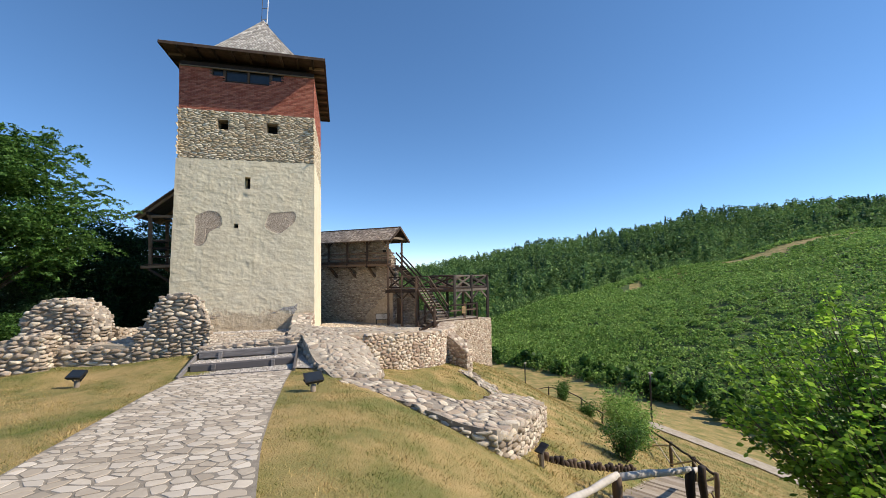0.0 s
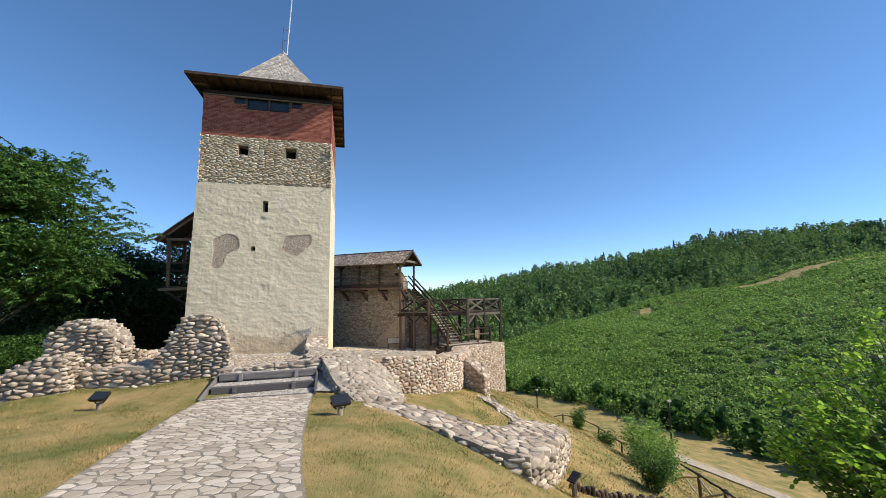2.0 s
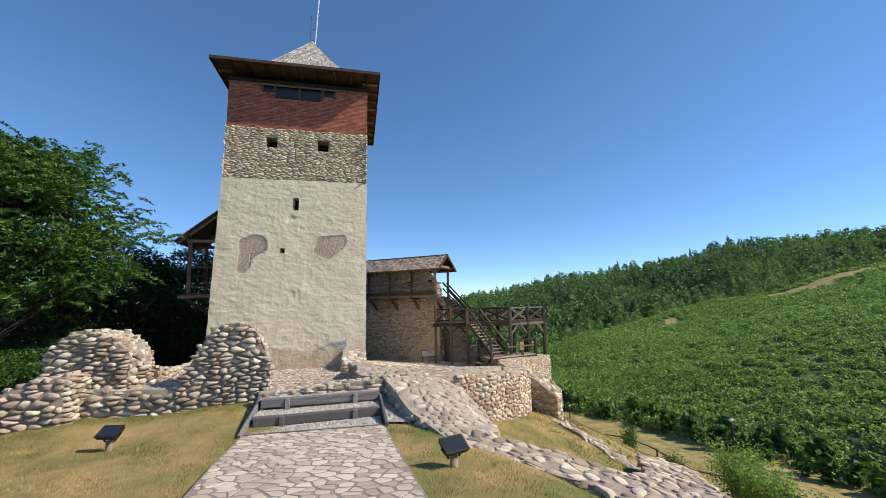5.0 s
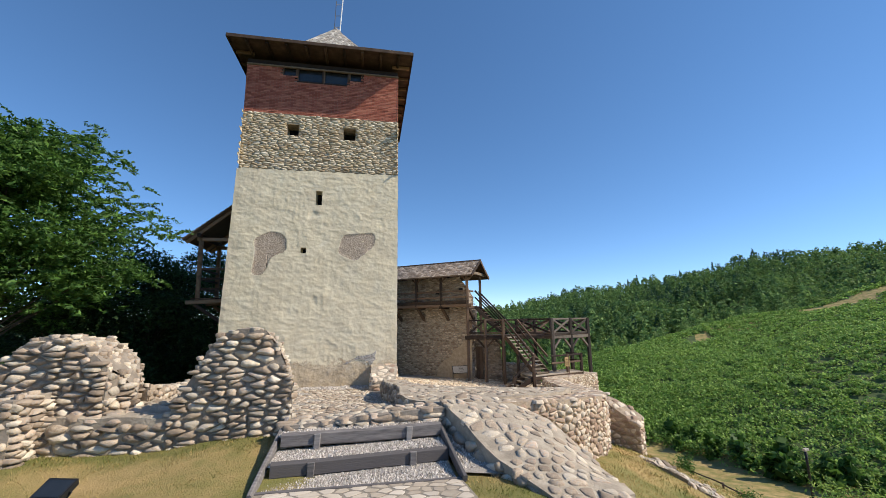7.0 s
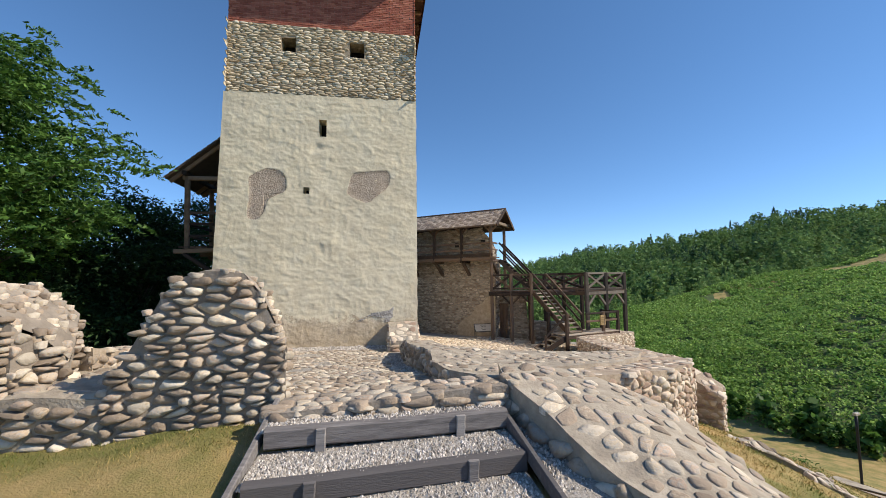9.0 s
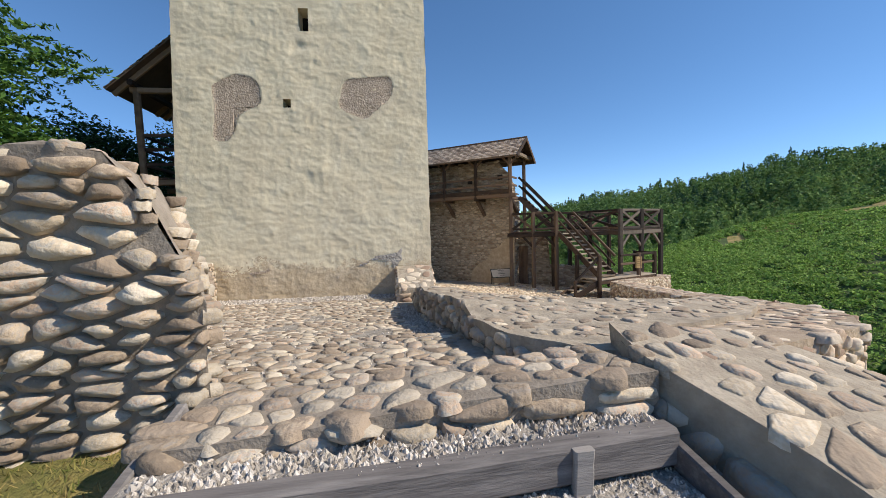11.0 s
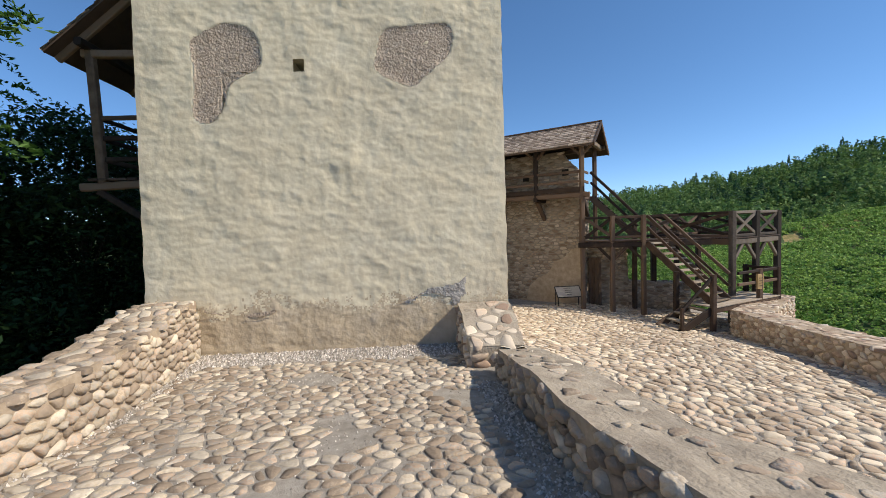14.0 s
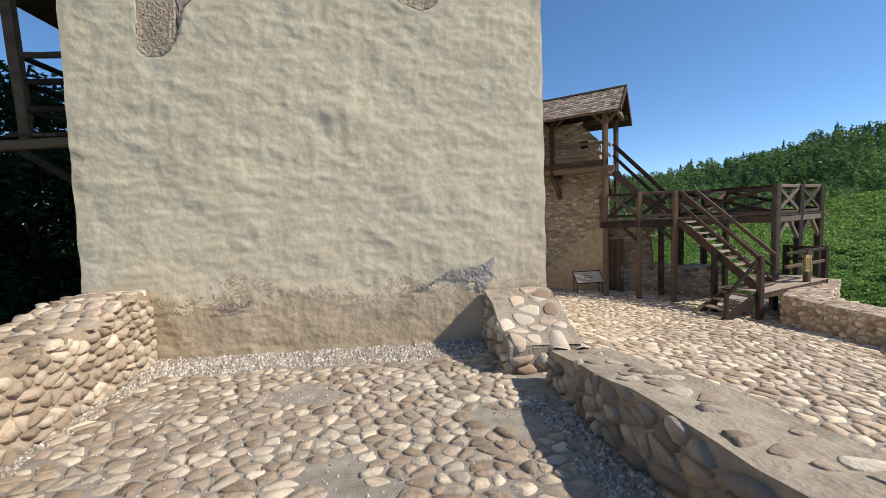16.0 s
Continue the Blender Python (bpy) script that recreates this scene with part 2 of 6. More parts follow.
# ---- building tools ----
def mesh_ob(name, verts, faces, mat, parent=None, smooth=False, label=""):
    me = bpy.data.meshes.new(name)
    me.from_pydata(verts, [], faces)
    for mm in (mat if isinstance(mat, (list, tuple)) else [mat]):
        me.materials.append(mm)
    if smooth:
        me.polygons.foreach_set("use_smooth", [True] * len(me.polygons))
    me.update()
    ob = new(name, me)
    if parent is not None:
        ob.parent = parent
    if label:
        tagged(ob, label)
    return ob


def thing(name, label, category, group="", kind="", at=(0, 0, 0)):
    ob = new(name)
    ob.location = at
    ob.empty_display_size = 0.1
    return tagged(ob, label, category, group, kind)


def block_data(x0, x1, y0, y1, z0, z1):
    v = [(x0, y0, z0), (x1, y0, z0), (x1, y1, z0), (x0, y1, z0), (x0, y0, z1), (x1, y0, z1), (x1, y1, z1), (x0, y1, z1)]
    f = [(3, 2, 1, 0), (4, 5, 6, 7), (0, 1, 5, 4), (1, 2, 6, 5), (2, 3, 7, 6), (3, 0, 4, 7)]
    return v, f


def block(name, x0, x1, y0, y1, z0, z1, mat, parent=None, label=""):
    v, f = block_data(x0, x1, y0, y1, z0, z1)
    return mesh_ob(name, v, f, mat, parent, False, label)


def beam(name, p, q, w, h, mat, parent=None, label="", bow=0.0, rng=random):
    """A timber from p to q with chamfered edges and slightly uneven sides; w across, h upright."""
    p, q = Vector(p), Vector(q)
    d = (q - p)
    length = d.length
    d.normalize()
    side = d.cross(Vector((0, 0, 1)))
    if side.length < 0.05:
        side = Vector((1, 0, 0)) if abs(d.z) > 0.9 else Vector((0, 1, 0))
    side.normalize()
    up = side.cross(d)
    c = min(w, h) * 0.16
    prof = [(-w / 2 + c, -h / 2), (w / 2 - c, -h / 2), (w / 2, -h / 2 + c), (w / 2, h / 2 - c), (w / 2 - c, h / 2), (-w / 2 + c, h / 2), (-w / 2, h / 2 - c), (-w / 2, -h / 2 + c)]
    verts, faces = [], []
    n = 4
    for i in range(n + 1):
        t = i / n
        j = 1 + rng.uniform(-0.05, 0.05)
        off = side * (bow * math.sin(t * math.pi)) + up * rng.uniform(-0.04, 0.04) * h
        for a, b in prof:
            verts.append(tuple(p + d * (length * t) + side * (a * j) + up * (b * j) + off))
    for i in range(n):
        for k in range(8):
            a, b = i * 8 + k, i * 8 + (k + 1) % 8
            faces.append((a, b, b + 8, a + 8))
    faces.append(tuple(reversed(range(8))))
    faces.append(tuple(range(n * 8, n * 8 + 8)))
    return mesh_ob(name, verts, faces, mat, parent, False, label)


def clip(poly, nx, ny, c):
    """The part of a polygon where nx*x + ny*y <= c."""
    out = []
    for i, (x, y) in enumerate(poly):
        x2, y2 = poly[i - 1]
        a, b = nx * x2 + ny * y2 - c, nx * x + ny * y - c
        if (a <= 0) != (b <= 0):
            t = a / (a - b)
            out.append((x2 + (x - x2) * t, y2 + (y - y2) * t))
        if b <= 0:
            out.append((x, y))
    return out


def cells(u0, u1, v0, v1, su, sv, jit, rng, drop=0.2):
    """Packed irregular cells over a rectangle: courses sv high, pieces su wide. Yields (u, v, polygon)."""
    nu, nv = max(1, round((u1 - u0) / su)), max(1, round((v1 - v0) / sv))
    su, sv = (u1 - u0) / nu, (v1 - v0) / nv
    site = {}
    for j in range(-2, nv + 2):
        for i in range(-2, nu + 3):
            if rng.random() >= drop:
                site[i, j] = (u0 + (i + 0.5 + (0.5 if j % 2 else 0)) * su + rng.uniform(-jit, jit) * su, v0 + (j + 0.5) * sv + rng.uniform(-jit, jit) * sv)
    k = su / sv
    for j in range(nv):
        for i in range(-1, nu + 1):
            if (i, j) not in site:
                continue
            x, y = site[i, j]
            if not (u0 - 0.3 * su < x < u1 + 0.3 * su):
                continue
            poly = [(x - 2 * su, y - 2 * sv), (x + 2 * su, y - 2 * sv), (x + 2 * su, y + 2 * sv), (x - 2 * su, y + 2 * sv)]
            for a in (-2, -1, 0, 1, 2):
                for b in (-2, -1, 0, 1, 2):
                    if (a or b) and (i + a, j + b) in site:
                        x2, y2 = site[i + a, j + b]
                        dx, dy = (x2 - x), (y2 - y) * k * k
                        poly = clip(poly, dx, dy, (dx * (x + x2) + dy * (y + y2)) / 2)
            if len(poly) > 2:
                yield x, y, poly


def pebble(poly, joint, height, rng, roundness=1, flat=0.7, sink=0.03):
    """Vertices (u, v, h) and faces of one stone whose outline fills the cell but for the joint."""
    cx = sum(p[0] for p in poly) / len(poly)
    cy = sum(p[1] for p in poly) / len(poly)
    r = sum(math.hypot(p[0] - cx, p[1] - cy) for p in poly) / len(poly)
    k = max(0.35, 1 - joint / max(r, 1e-4))
    pts = [(cx + (x - cx) * k, cy + (y - cy) * k) for x, y in poly]
    for _ in range(roundness):
        q = []
        for i in range(len(pts)):
            a, b = pts[i - 1], pts[i]
            q.append((a[0] * 0.8 + b[0] * 0.2, a[1] * 0.8 + b[1] * 0.2))
            q.append((a[0] * 0.2 + b[0] * 0.8, a[1] * 0.2 + b[1] * 0.8))
        pts = q
        if len(pts) > 12:
            break
    n = len(pts)
    pts = [(cx + (x - cx) * f, cy + (y - cy) * f) for (x, y), f in zip(pts, [rng.uniform(0.91, 1.03) for _ in pts])]
    h = height * rng.uniform(0.55, 1.4)
    tx, ty = rng.uniform(-0.12, 0.12), rng.uniform(-0.12, 0.12)
    s = 0.56 + 0.3 * flat
    verts = [(x, y, -sink) for x, y in pts]
    if n <= 12:
        verts += [(cx + (x - cx) * 0.965, cy + (y - cy) * 0.965, h * 0.45) for x, y in pts]
    verts += [(cx + (x - cx) * s, cy + (y - cy) * s, h * (min(0.96, flat + 0.1) * rng.uniform(0.78, 1.1) + (tx * (x - cx) + ty * (y - cy)) / max(r, 1e-3) * 0.6)) for x, y in pts]
    verts.append((cx + tx * r * 0.3, cy + ty * r * 0.3, h))
    faces = []
    m = len(verts) // n - 1
    for i in range(n):
        j = (i + 1) % n
        for k in range(m):
            faces.append((k * n + i, k * n + j, (k + 1) * n + j, (k + 1) * n + i))
        faces.append((m * n + i, m * n + j, len(verts) - 1))
    return verts, faces, (cx, cy)


def lay(parent, stones, place, name, mat, mat_rest, limit=300, near=(2, -9), smooth=True):
    """Put the stones (verts in u, v, h) on a surface: the nearest as pieces of their own, the rest joined."""
    done = []
    for verts, faces, c in stones:
        w = [place(*p) for p in verts]
        x, y = w[-1][0], w[-1][1]
        done.append((math.hypot(x - near[0], y - near[1]), w, faces))
    done.sort(key=lambda d: d[0])
    for d, w, f in done[:limit]:
        o = w[-1]
        ob = mesh_ob(name, [(p[0] - o[0], p[1] - o[1], p[2] - o[2]) for p in w], f, mat, parent, smooth)
        ob.location = o
    rest = done[limit:]
    if rest:
        V, Fc = [], []
        for d, w, f in rest:
            b = len(V)
            V += w
            Fc += [tuple(i + b for i in q) for q in f]
        ob = mesh_ob(name + "s_beyond", V, Fc, mat_rest, parent, smooth)
        tagged(ob, kind="stuff")


def inside(x, y, poly):
    hit = False
    for i in range(len(poly)):
        (x1, y1), (x2, y2) = poly[i - 1], poly[i]
        if (y1 > y) != (y2 > y) and x < (x2 - x1) * (y - y1) / (y2 - y1) + x1:
            hit = not hit
    return hit


def lerp(x, table):
    if x <= table[0][0]:
        return table[0][1]
    for (a, b), (c, d) in zip(table, table[1:]):
        if x <= c:
            return b + (d - b) * (x - a) / (c - a)
    return table[-1][1]


def fill(loop, step):
    """Triangles over a footprint, with inner points every step: plan points and faces."""
    n = len(loop)
    pts = [Vector(p) for p in loop]
    xs, ys = [p[0] for p in loop], [p[1] for p in loop]
    x = min(xs) + step / 2
    while x < max(xs):
        y = min(ys) + step / 2
        while y < max(ys):
            if inside(x, y, loop) and min((x - p[0]) ** 2 + (y - p[1]) ** 2 for p in loop) > (step * 0.45) ** 2:
                pts.append(Vector((x, y)))
            y += step
        x += step
    out = geometry.delaunay_2d_cdt(pts, [(k, (k + 1) % n) for k in range(n)], [], 1, 1e-5)
    faces = [tuple(f) for f in out[2]]
    v = [(p.x, p.y) for p in out[0]]
    faces = [f if (v[f[1]][0] - v[f[0]][0]) * (v[f[2]][1] - v[f[0]][1]) - (v[f[1]][1] - v[f[0]][1]) * (v[f[2]][0] - v[f[0]][0]) > 0 else tuple(reversed(f)) for f in faces]
    return v, faces


def rubble_wall(name, label, outline, top, bottom, size=(0.28, 0.16), joint=0.02, bulge=0.05, faces=None, cap=True, cap_size=None, mats=None, backing=None, limit=200, near=(2, -10), rough=0.0, seed=1, category="wall", cap_bulge=0.03, cap_joint=None, batter=0.0, jit=0.4, kind="structure", flat=0.72, cap_drop=0.0, cap_flat=0.72, ragged=False, cap_inside=False):
    """A mortared stone wall over a footprint (counter-clockwise). top(x, y) and bottom(x, y) give heights; faces: which sides carry stones."""
    rng = random.Random(seed)
    root = thing(name, label, category, kind=kind)
    mats = mats or (M_stone, M_stone_rest)
    backing = backing or M_mortar
    n = len(outline)
    ring = []
    for i in range(n):
        (x1, y1), (x2, y2) = outline[i], outline[(i + 1) % n]
        m = max(1, int(math.hypot(x2 - x1, y2 - y1) / 0.25))
        for k in range(m):
            ring.append((x1 + (x2 - x1) * k / m, y1 + (y2 - y1) * k / m))
    cx, cy = sum(p[0] for p in ring) / len(ring), sum(p[1] for p in ring) / len(ring)
    V, Fc = [], []
    levels = 8
    for j in range(levels + 1):
        for x, y in ring:
            b, t = bottom(x, y) - 0.25, top(x, y)
            o = noise.noise((x * 2.3, y * 2.3, (b + (t - b) * j / levels) * 1.5 + seed)) * rough + 0.01
            k = batter * (j / levels - 0.5)
            d = math.hypot(x - cx, y - cy) or 1
            V.append((x + (cx - x) / d * (k + o), y + (cy - y) / d * (k + o), b + (t - b) * j / levels))
    r = len(ring)
    for j in range(levels):
        for i in range(r):
            a, b = j * r + i, j * r + (i + 1) % r
            Fc.append((a, b, b + r, a + r))
    v2, f2 = fill([(p[0], p[1]) for p in V[levels * r:]], 0.14)
    b = len(V)
    V += [(x, y, top(x, y)) for x, y in v2]
    Fc += [tuple(k + b for k in f) for f in f2]
    mesh_ob("mortar_core", V, Fc, backing, root)
    # faces
    for i in range(n):
        if faces is not None and i not in faces:
            continue
        (x1, y1), (x2, y2) = outline[i], outline[(i + 1) % n]
        ln = math.hypot(x2 - x1, y2 - y1)
        if ln < 0.1:
            continue
        dx, dy = (x2 - x1) / ln, (y2 - y1) / ln
        nx, ny = dy, -dx
        zs = [(bottom(x1 + dx * s, y1 + dy * s), top(x1 + dx * s, y1 + dy * s)) for s in np.linspace(0, ln, 9)]
        lo, hi = min(z[0] for z in zs) - 0.1, max(z[1] for z in zs)
        stones = []
        for u, v, poly in cells(0, ln, lo, hi, size[0], size[1], jit, rng):
            uu = min(max(u, 0), ln)
            x, y = x1 + dx * uu, y1 + dy * uu
            if v > top(x, y) - size[1] * (0.3 if ragged or cap_inside else 0.5) or v < bottom(x, y) - size[1]:
                continue
            poly = clip(clip(poly, 1, 0, ln + 0.03), -1, 0, 0.03)
            if len(poly) > 2:
                stones.append(pebble(poly, joint, bulge, rng, 1, flat, 0.04))

        def place(u, v, h, x1=x1, y1=y1, dx=dx, dy=dy, nx=nx, ny=ny):
            x, y = x1 + dx * u, y1 + dy * u
            t = top(x, y)
            b = bottom(x, y) - 0.25
            k = batter * ((v - b) / max(t - b, 0.1) - 0.5)
            j = noise.noise((x * 2.3, y * 2.3, v * 1.5 + seed)) * rough
            return (x + nx * (h - k - j), y + ny * (h - k - j), v)

        lay(root, stones, place, "stone", mats[0], mats[1], limit, near)
    if cap:
        cs = cap_size or (size[0], size[0] * 0.8)
        xs, ys = [p[0] for p in outline], [p[1] for p in outline]
        stones = []
        for u, v, poly in cells(min(xs), max(xs), min(ys), max(ys), cs[0], cs[1], 0.32, rng):
            if inside(u, v, outline) and rng.random() >= cap_drop and not (cap_inside and not all(inside(p[0], p[1], outline) for p in poly)):
                s = pebble(poly, cap_joint or joint, cap_bulge, rng, 1, cap_flat, 0.05)
                if ragged:
                    # flat stones stacked down to the lowest edge of the cell
                    (a, b), t = s[2], top(*s[2])
                    lo = min(top(p[0], p[1]) for p in s[0])
                    for k in range(min(6, 1 + int((t - lo + 0.03) / 0.08))):
                        f, sx, sy = rng.uniform(0.85, 1.2), rng.uniform(-0.03, 0.03), rng.uniform(-0.03, 0.03)
                        w = [(a + (p[0] - a) * f * (0.72 if p[2] < 0 else 1) + sx, b + (p[1] - b) * f * (0.72 if p[2] < 0 else 1) + sy, t - 0.08 * k + p[2] * 0.8 + rng.uniform(-0.008, 0.008)) for p in s[0]]
                        stones.append(([(x, y, z - top(x, y)) for x, y, z in w], s[1], s[2]))
                    continue
                stones.append(s)
        lay(root, stones, lambda u, v, h: (u, v, top(u, v) + h), "capstone", mats[0], mats[1], limit, near)
    return root


def smooth_field(points, soft=1.0):
    """A smooth height over the plan through scattered heights."""
    P = np.array(points, float)
    d = np.sqrt(((P[:, None, :2] - P[None, :, :2]) ** 2).sum(2) + soft ** 2)
    n = len(P)
    A = np.zeros((n + 3, n + 3))
    A[:n, :n] = d
    A[:n, n], A[:n, n + 1:] = 1, P[:, :2]
    A[n, :n], A[n + 1:, :n] = 1, P[:, :2].T
    w = np.linalg.solve(A, np.concatenate([P[:, 2], np.zeros(3)]))

    def height(x, y):
        x, y = np.asarray(x, float), np.asarray(y, float)
        r = np.sqrt((x[..., None] - P[:, 0]) ** 2 + (y[..., None] - P[:, 1]) ** 2 + soft ** 2)
        return r @ w[:n] + w[n] + w[n + 1] * x + w[n + 2] * y
    return height


# ---- ground ----
near_ground = smooth_field([
    (2.3, -11.4, -0.12), (2.5, -14, 0.13), (2.8, -17, 0.41), (3.6, -20, 0.69), (4.4, -23, 0.97), (5, -27, 1.3),
    (4.0, -14, 0.12), (4.3, -17, 0.40), (0.6, -14, 0.1), (0.8, -17, 0.4), (0.5, -11, -0.03), (0.6, -10.3, 0.05), (0.5, -9.7, 0.12),
    (-1.7, -10.7, -0.12), (-0.4, -9.4, 0.06), (-3.3, -9.6, 0.02), (-5, -9.6, -0.35), (-2, -14, 0.12), (-5, -14, -0.1), (-9, -14, -0.7), (-3, -20, 0.6), (-10, -20, 0.0), (-20, -18, -1.5), (-8, -8, -1.5),
    (-12, -3, -3), (-6, -2, -2.2), (-15, 5, -6), (-6, 8, -3.5), (-25, 10, -10), (-30, -10, -7), (-15, 25, -12), (5, 30, -14),
    (4.3, -11.5, -0.12), (5.6, -13.6, -0.2), (5.0, -15, 0.12), (6.5, -16, -0.25), (7.6, -16.2, -0.75), (8.4, -15.8, -1.3), (9.2, -15.1, -1.75), (5.8, -18, 0.15), (6.8, -21, 0.25), (8.5, -19.5, -1.0), (10, -17, -2.2), (6, -25, 0.9), (10, -25, -0.8), (6.3, -10.7, -0.75), (8, -10, -1.35), (9.0, -7.6, -1.5), (10.2, -5.8, -1.85), (9.5, -12, -2.0), (12.2, -9.6, -3.1), (14, -11.6, -3.7), (14.5, -5, -3.8), (12.4, -1.2, -3.0), (16.8, 5.0, -5.2),
    (20, -1.6, -6.8), (18.7, -8.7, -6.0), (16.6, -12.4, -5.1), (14, -16, -4.0), (22.9, 1.7, -8.8), (26.6, 18.5, -12), (30.9, 6, -10.9), (40, 5, -13), (45, 20, -14), (29.7, 28, -13), (30, -15, -10), (20, -22, -5.5), (40, -20, -12),
    (0, -5, -1.2), (6, 0, -1.9), (9, 5, -2.8), (0, 5, -1.6), (4, 9, -2.8), (8, 13, -4),
], 0.8)
HC = (4.0, -20.0)
near_crest = [(-10, -12), (10, -9.5), (22, -8.5), (31.6, -4.9), (38.8, -2.5), (45, -1.1), (52, 0.8), (58, 2.1), (63, 3.5), (80, 6), (110, 4), (140, -3), (170, -6)]
crest_r = [(-10, 80), (22, 95), (32, 110), (45, 140), (63, 190), (110, 190), (170, 120)]
far_crest = [(-4, -1.6), (5, -1.2), (10.4, -0.9), (13.3, -0.3), (18.3, 0.7), (22.4, 1.3), (28, 2.3), (31.8, 2.7), (38.4, 3.5), (44.3, 4.5), (48.6, 5.4), (54, 5.5), (63, 5.3), (90, 6), (120, 3), (150, -1), (170, -2)]

seam = [(-10, 78), (10, 74), (21, 72), (26, 68), (38, 60), (46, 53), (55, 47), (70, 43), (95, 45)]


def hill(az, r):
    """Height of the far land at an azimuth (degrees) and distance from the path's start."""
    a = ((az + 180) % 360) - 180
    if a < -10:
        a2 = -a - 10
        base = -14 - min(r, 300) * 0.02
        return base + lerp(r, [(300, 0), (900, 8), (1700, 42), (4000, 42)]) * (1 if a2 > 0 else 0) * max(0, 1 - abs(a + 45) / 140)
    if a > 170:
        return -10.0
    r1 = lerp(a, crest_r)
    z1 = 2.4 + r1 * math.tan(radians(lerp(a, near_crest)))
    z2 = 2.4 + 380 * math.tan(radians(lerp(a, far_crest)))
    floor = lerp(a, [(-10, -15), (20, -14.5), (40, -14), (60, -12), (110, -8), (170, -10)])
    r0 = lerp(a, [(-10, 75), (21, 70), (38, 60), (46, 52), (70, 42), (170, 42)])
    return lerp(r, [(r0, floor), (r0 + (r1 - r0) * 0.5, floor + (z1 - floor) * 0.56), (r1, z1), (r1 + 50, min(z1 - 4, z1 * 0.7 + z2 * 0.3)), (380, z2), (600, z2 - 40), (4000, -60)])


def ground_z(x, y):
    """The land's height; x, y plain numbers."""
    r = math.hypot(x - HC[0], y - HC[1])
    zn = float(near_ground(x, y)) if r < 62 else 0.0
    if r < 40:
        return zn
    zf = hill(math.degrees(math.atan2(x - HC[0], y - HC[1])), r)
    zf += noise.noise((x * 0.03, y * 0.03, 0)) * min(3.5, (r - 40) * 0.03)
    k = min(1, (r - 40) / 20)
    k = k * k * (3 - 2 * k)
    return zn * (1 - k) + zf * k if r < 62 else zf


def build_ground():
    radii = list(np.arange(0.6, 40, 0.55)) + list(np.geomspace(41, 450, 60)) + [520, 650, 900, 1200, 1700, 2600, 4000]
    nz = 360
    V = [(HC[0], HC[1], ground_z(*HC))]
    for r in radii:
        for i in range(nz):
            a = 2 * math.pi * i / nz
            x, y = HC[0] + r * math.sin(a), HC[1] + r * math.cos(a)
            z = ground_z(x, y)
            if r < 40:
                z += 0.03 * noise.noise((x * 1.3, y * 1.3, 5)) + 0.015 * noise.noise((x * 4, y * 4, 7))
            V.append((x, y, z))
    Fc = [(0, 1 + (i + 1) % nz, 1 + i) for i in range(nz)]
    for j in range(len(radii) - 1):
        for i in range(nz):
            a, b = 1 + j * nz + i, 1 + j * nz + (i + 1) % nz
            Fc.append((a, b, b + nz, a + nz))
    ob = mesh_ob("ground", V, Fc, [M_ground, M_scrub_floor], None, True)
    mi = []
    for f in Fc:
        x, y = V[f[0]][0], V[f[0]][1]
        r, az = math.hypot(x - HC[0], y - HC[1]), math.degrees(math.atan2(x - HC[0], y - HC[1]))
        bare = lerp(az, crest_r) - r
        mi.append(1 if r > lerp(az, seam) + 2 and not (az > 40 and 3 < bare < 15) else 0)
    ob.data.polygons.foreach_set("material_index", mi)
    tagged(ob, "sloping dry lawn running down into a green valley", "ground", kind="structure")


build_ground()

# ---- paved approach path ----
PATH_L = [(-27.5, 3.2), (-23, 2.3), (-20, 1.75), (-17.8, 1.45), (-16, 1.27), (-13.5, 1.02), (-11.4, 0.9)]
PATH_R = [(-27.5, 6.3), (-23, 5.2), (-20, 4.35), (-17.8, 4.02), (-16, 3.87), (-13.5, 3.73), (-11.4, 3.66)]


def path_z(y):
    return lerp(y, [(-28, 1.42), (-23, 0.985), (-17, 0.43), (-11.4, -0.09)])


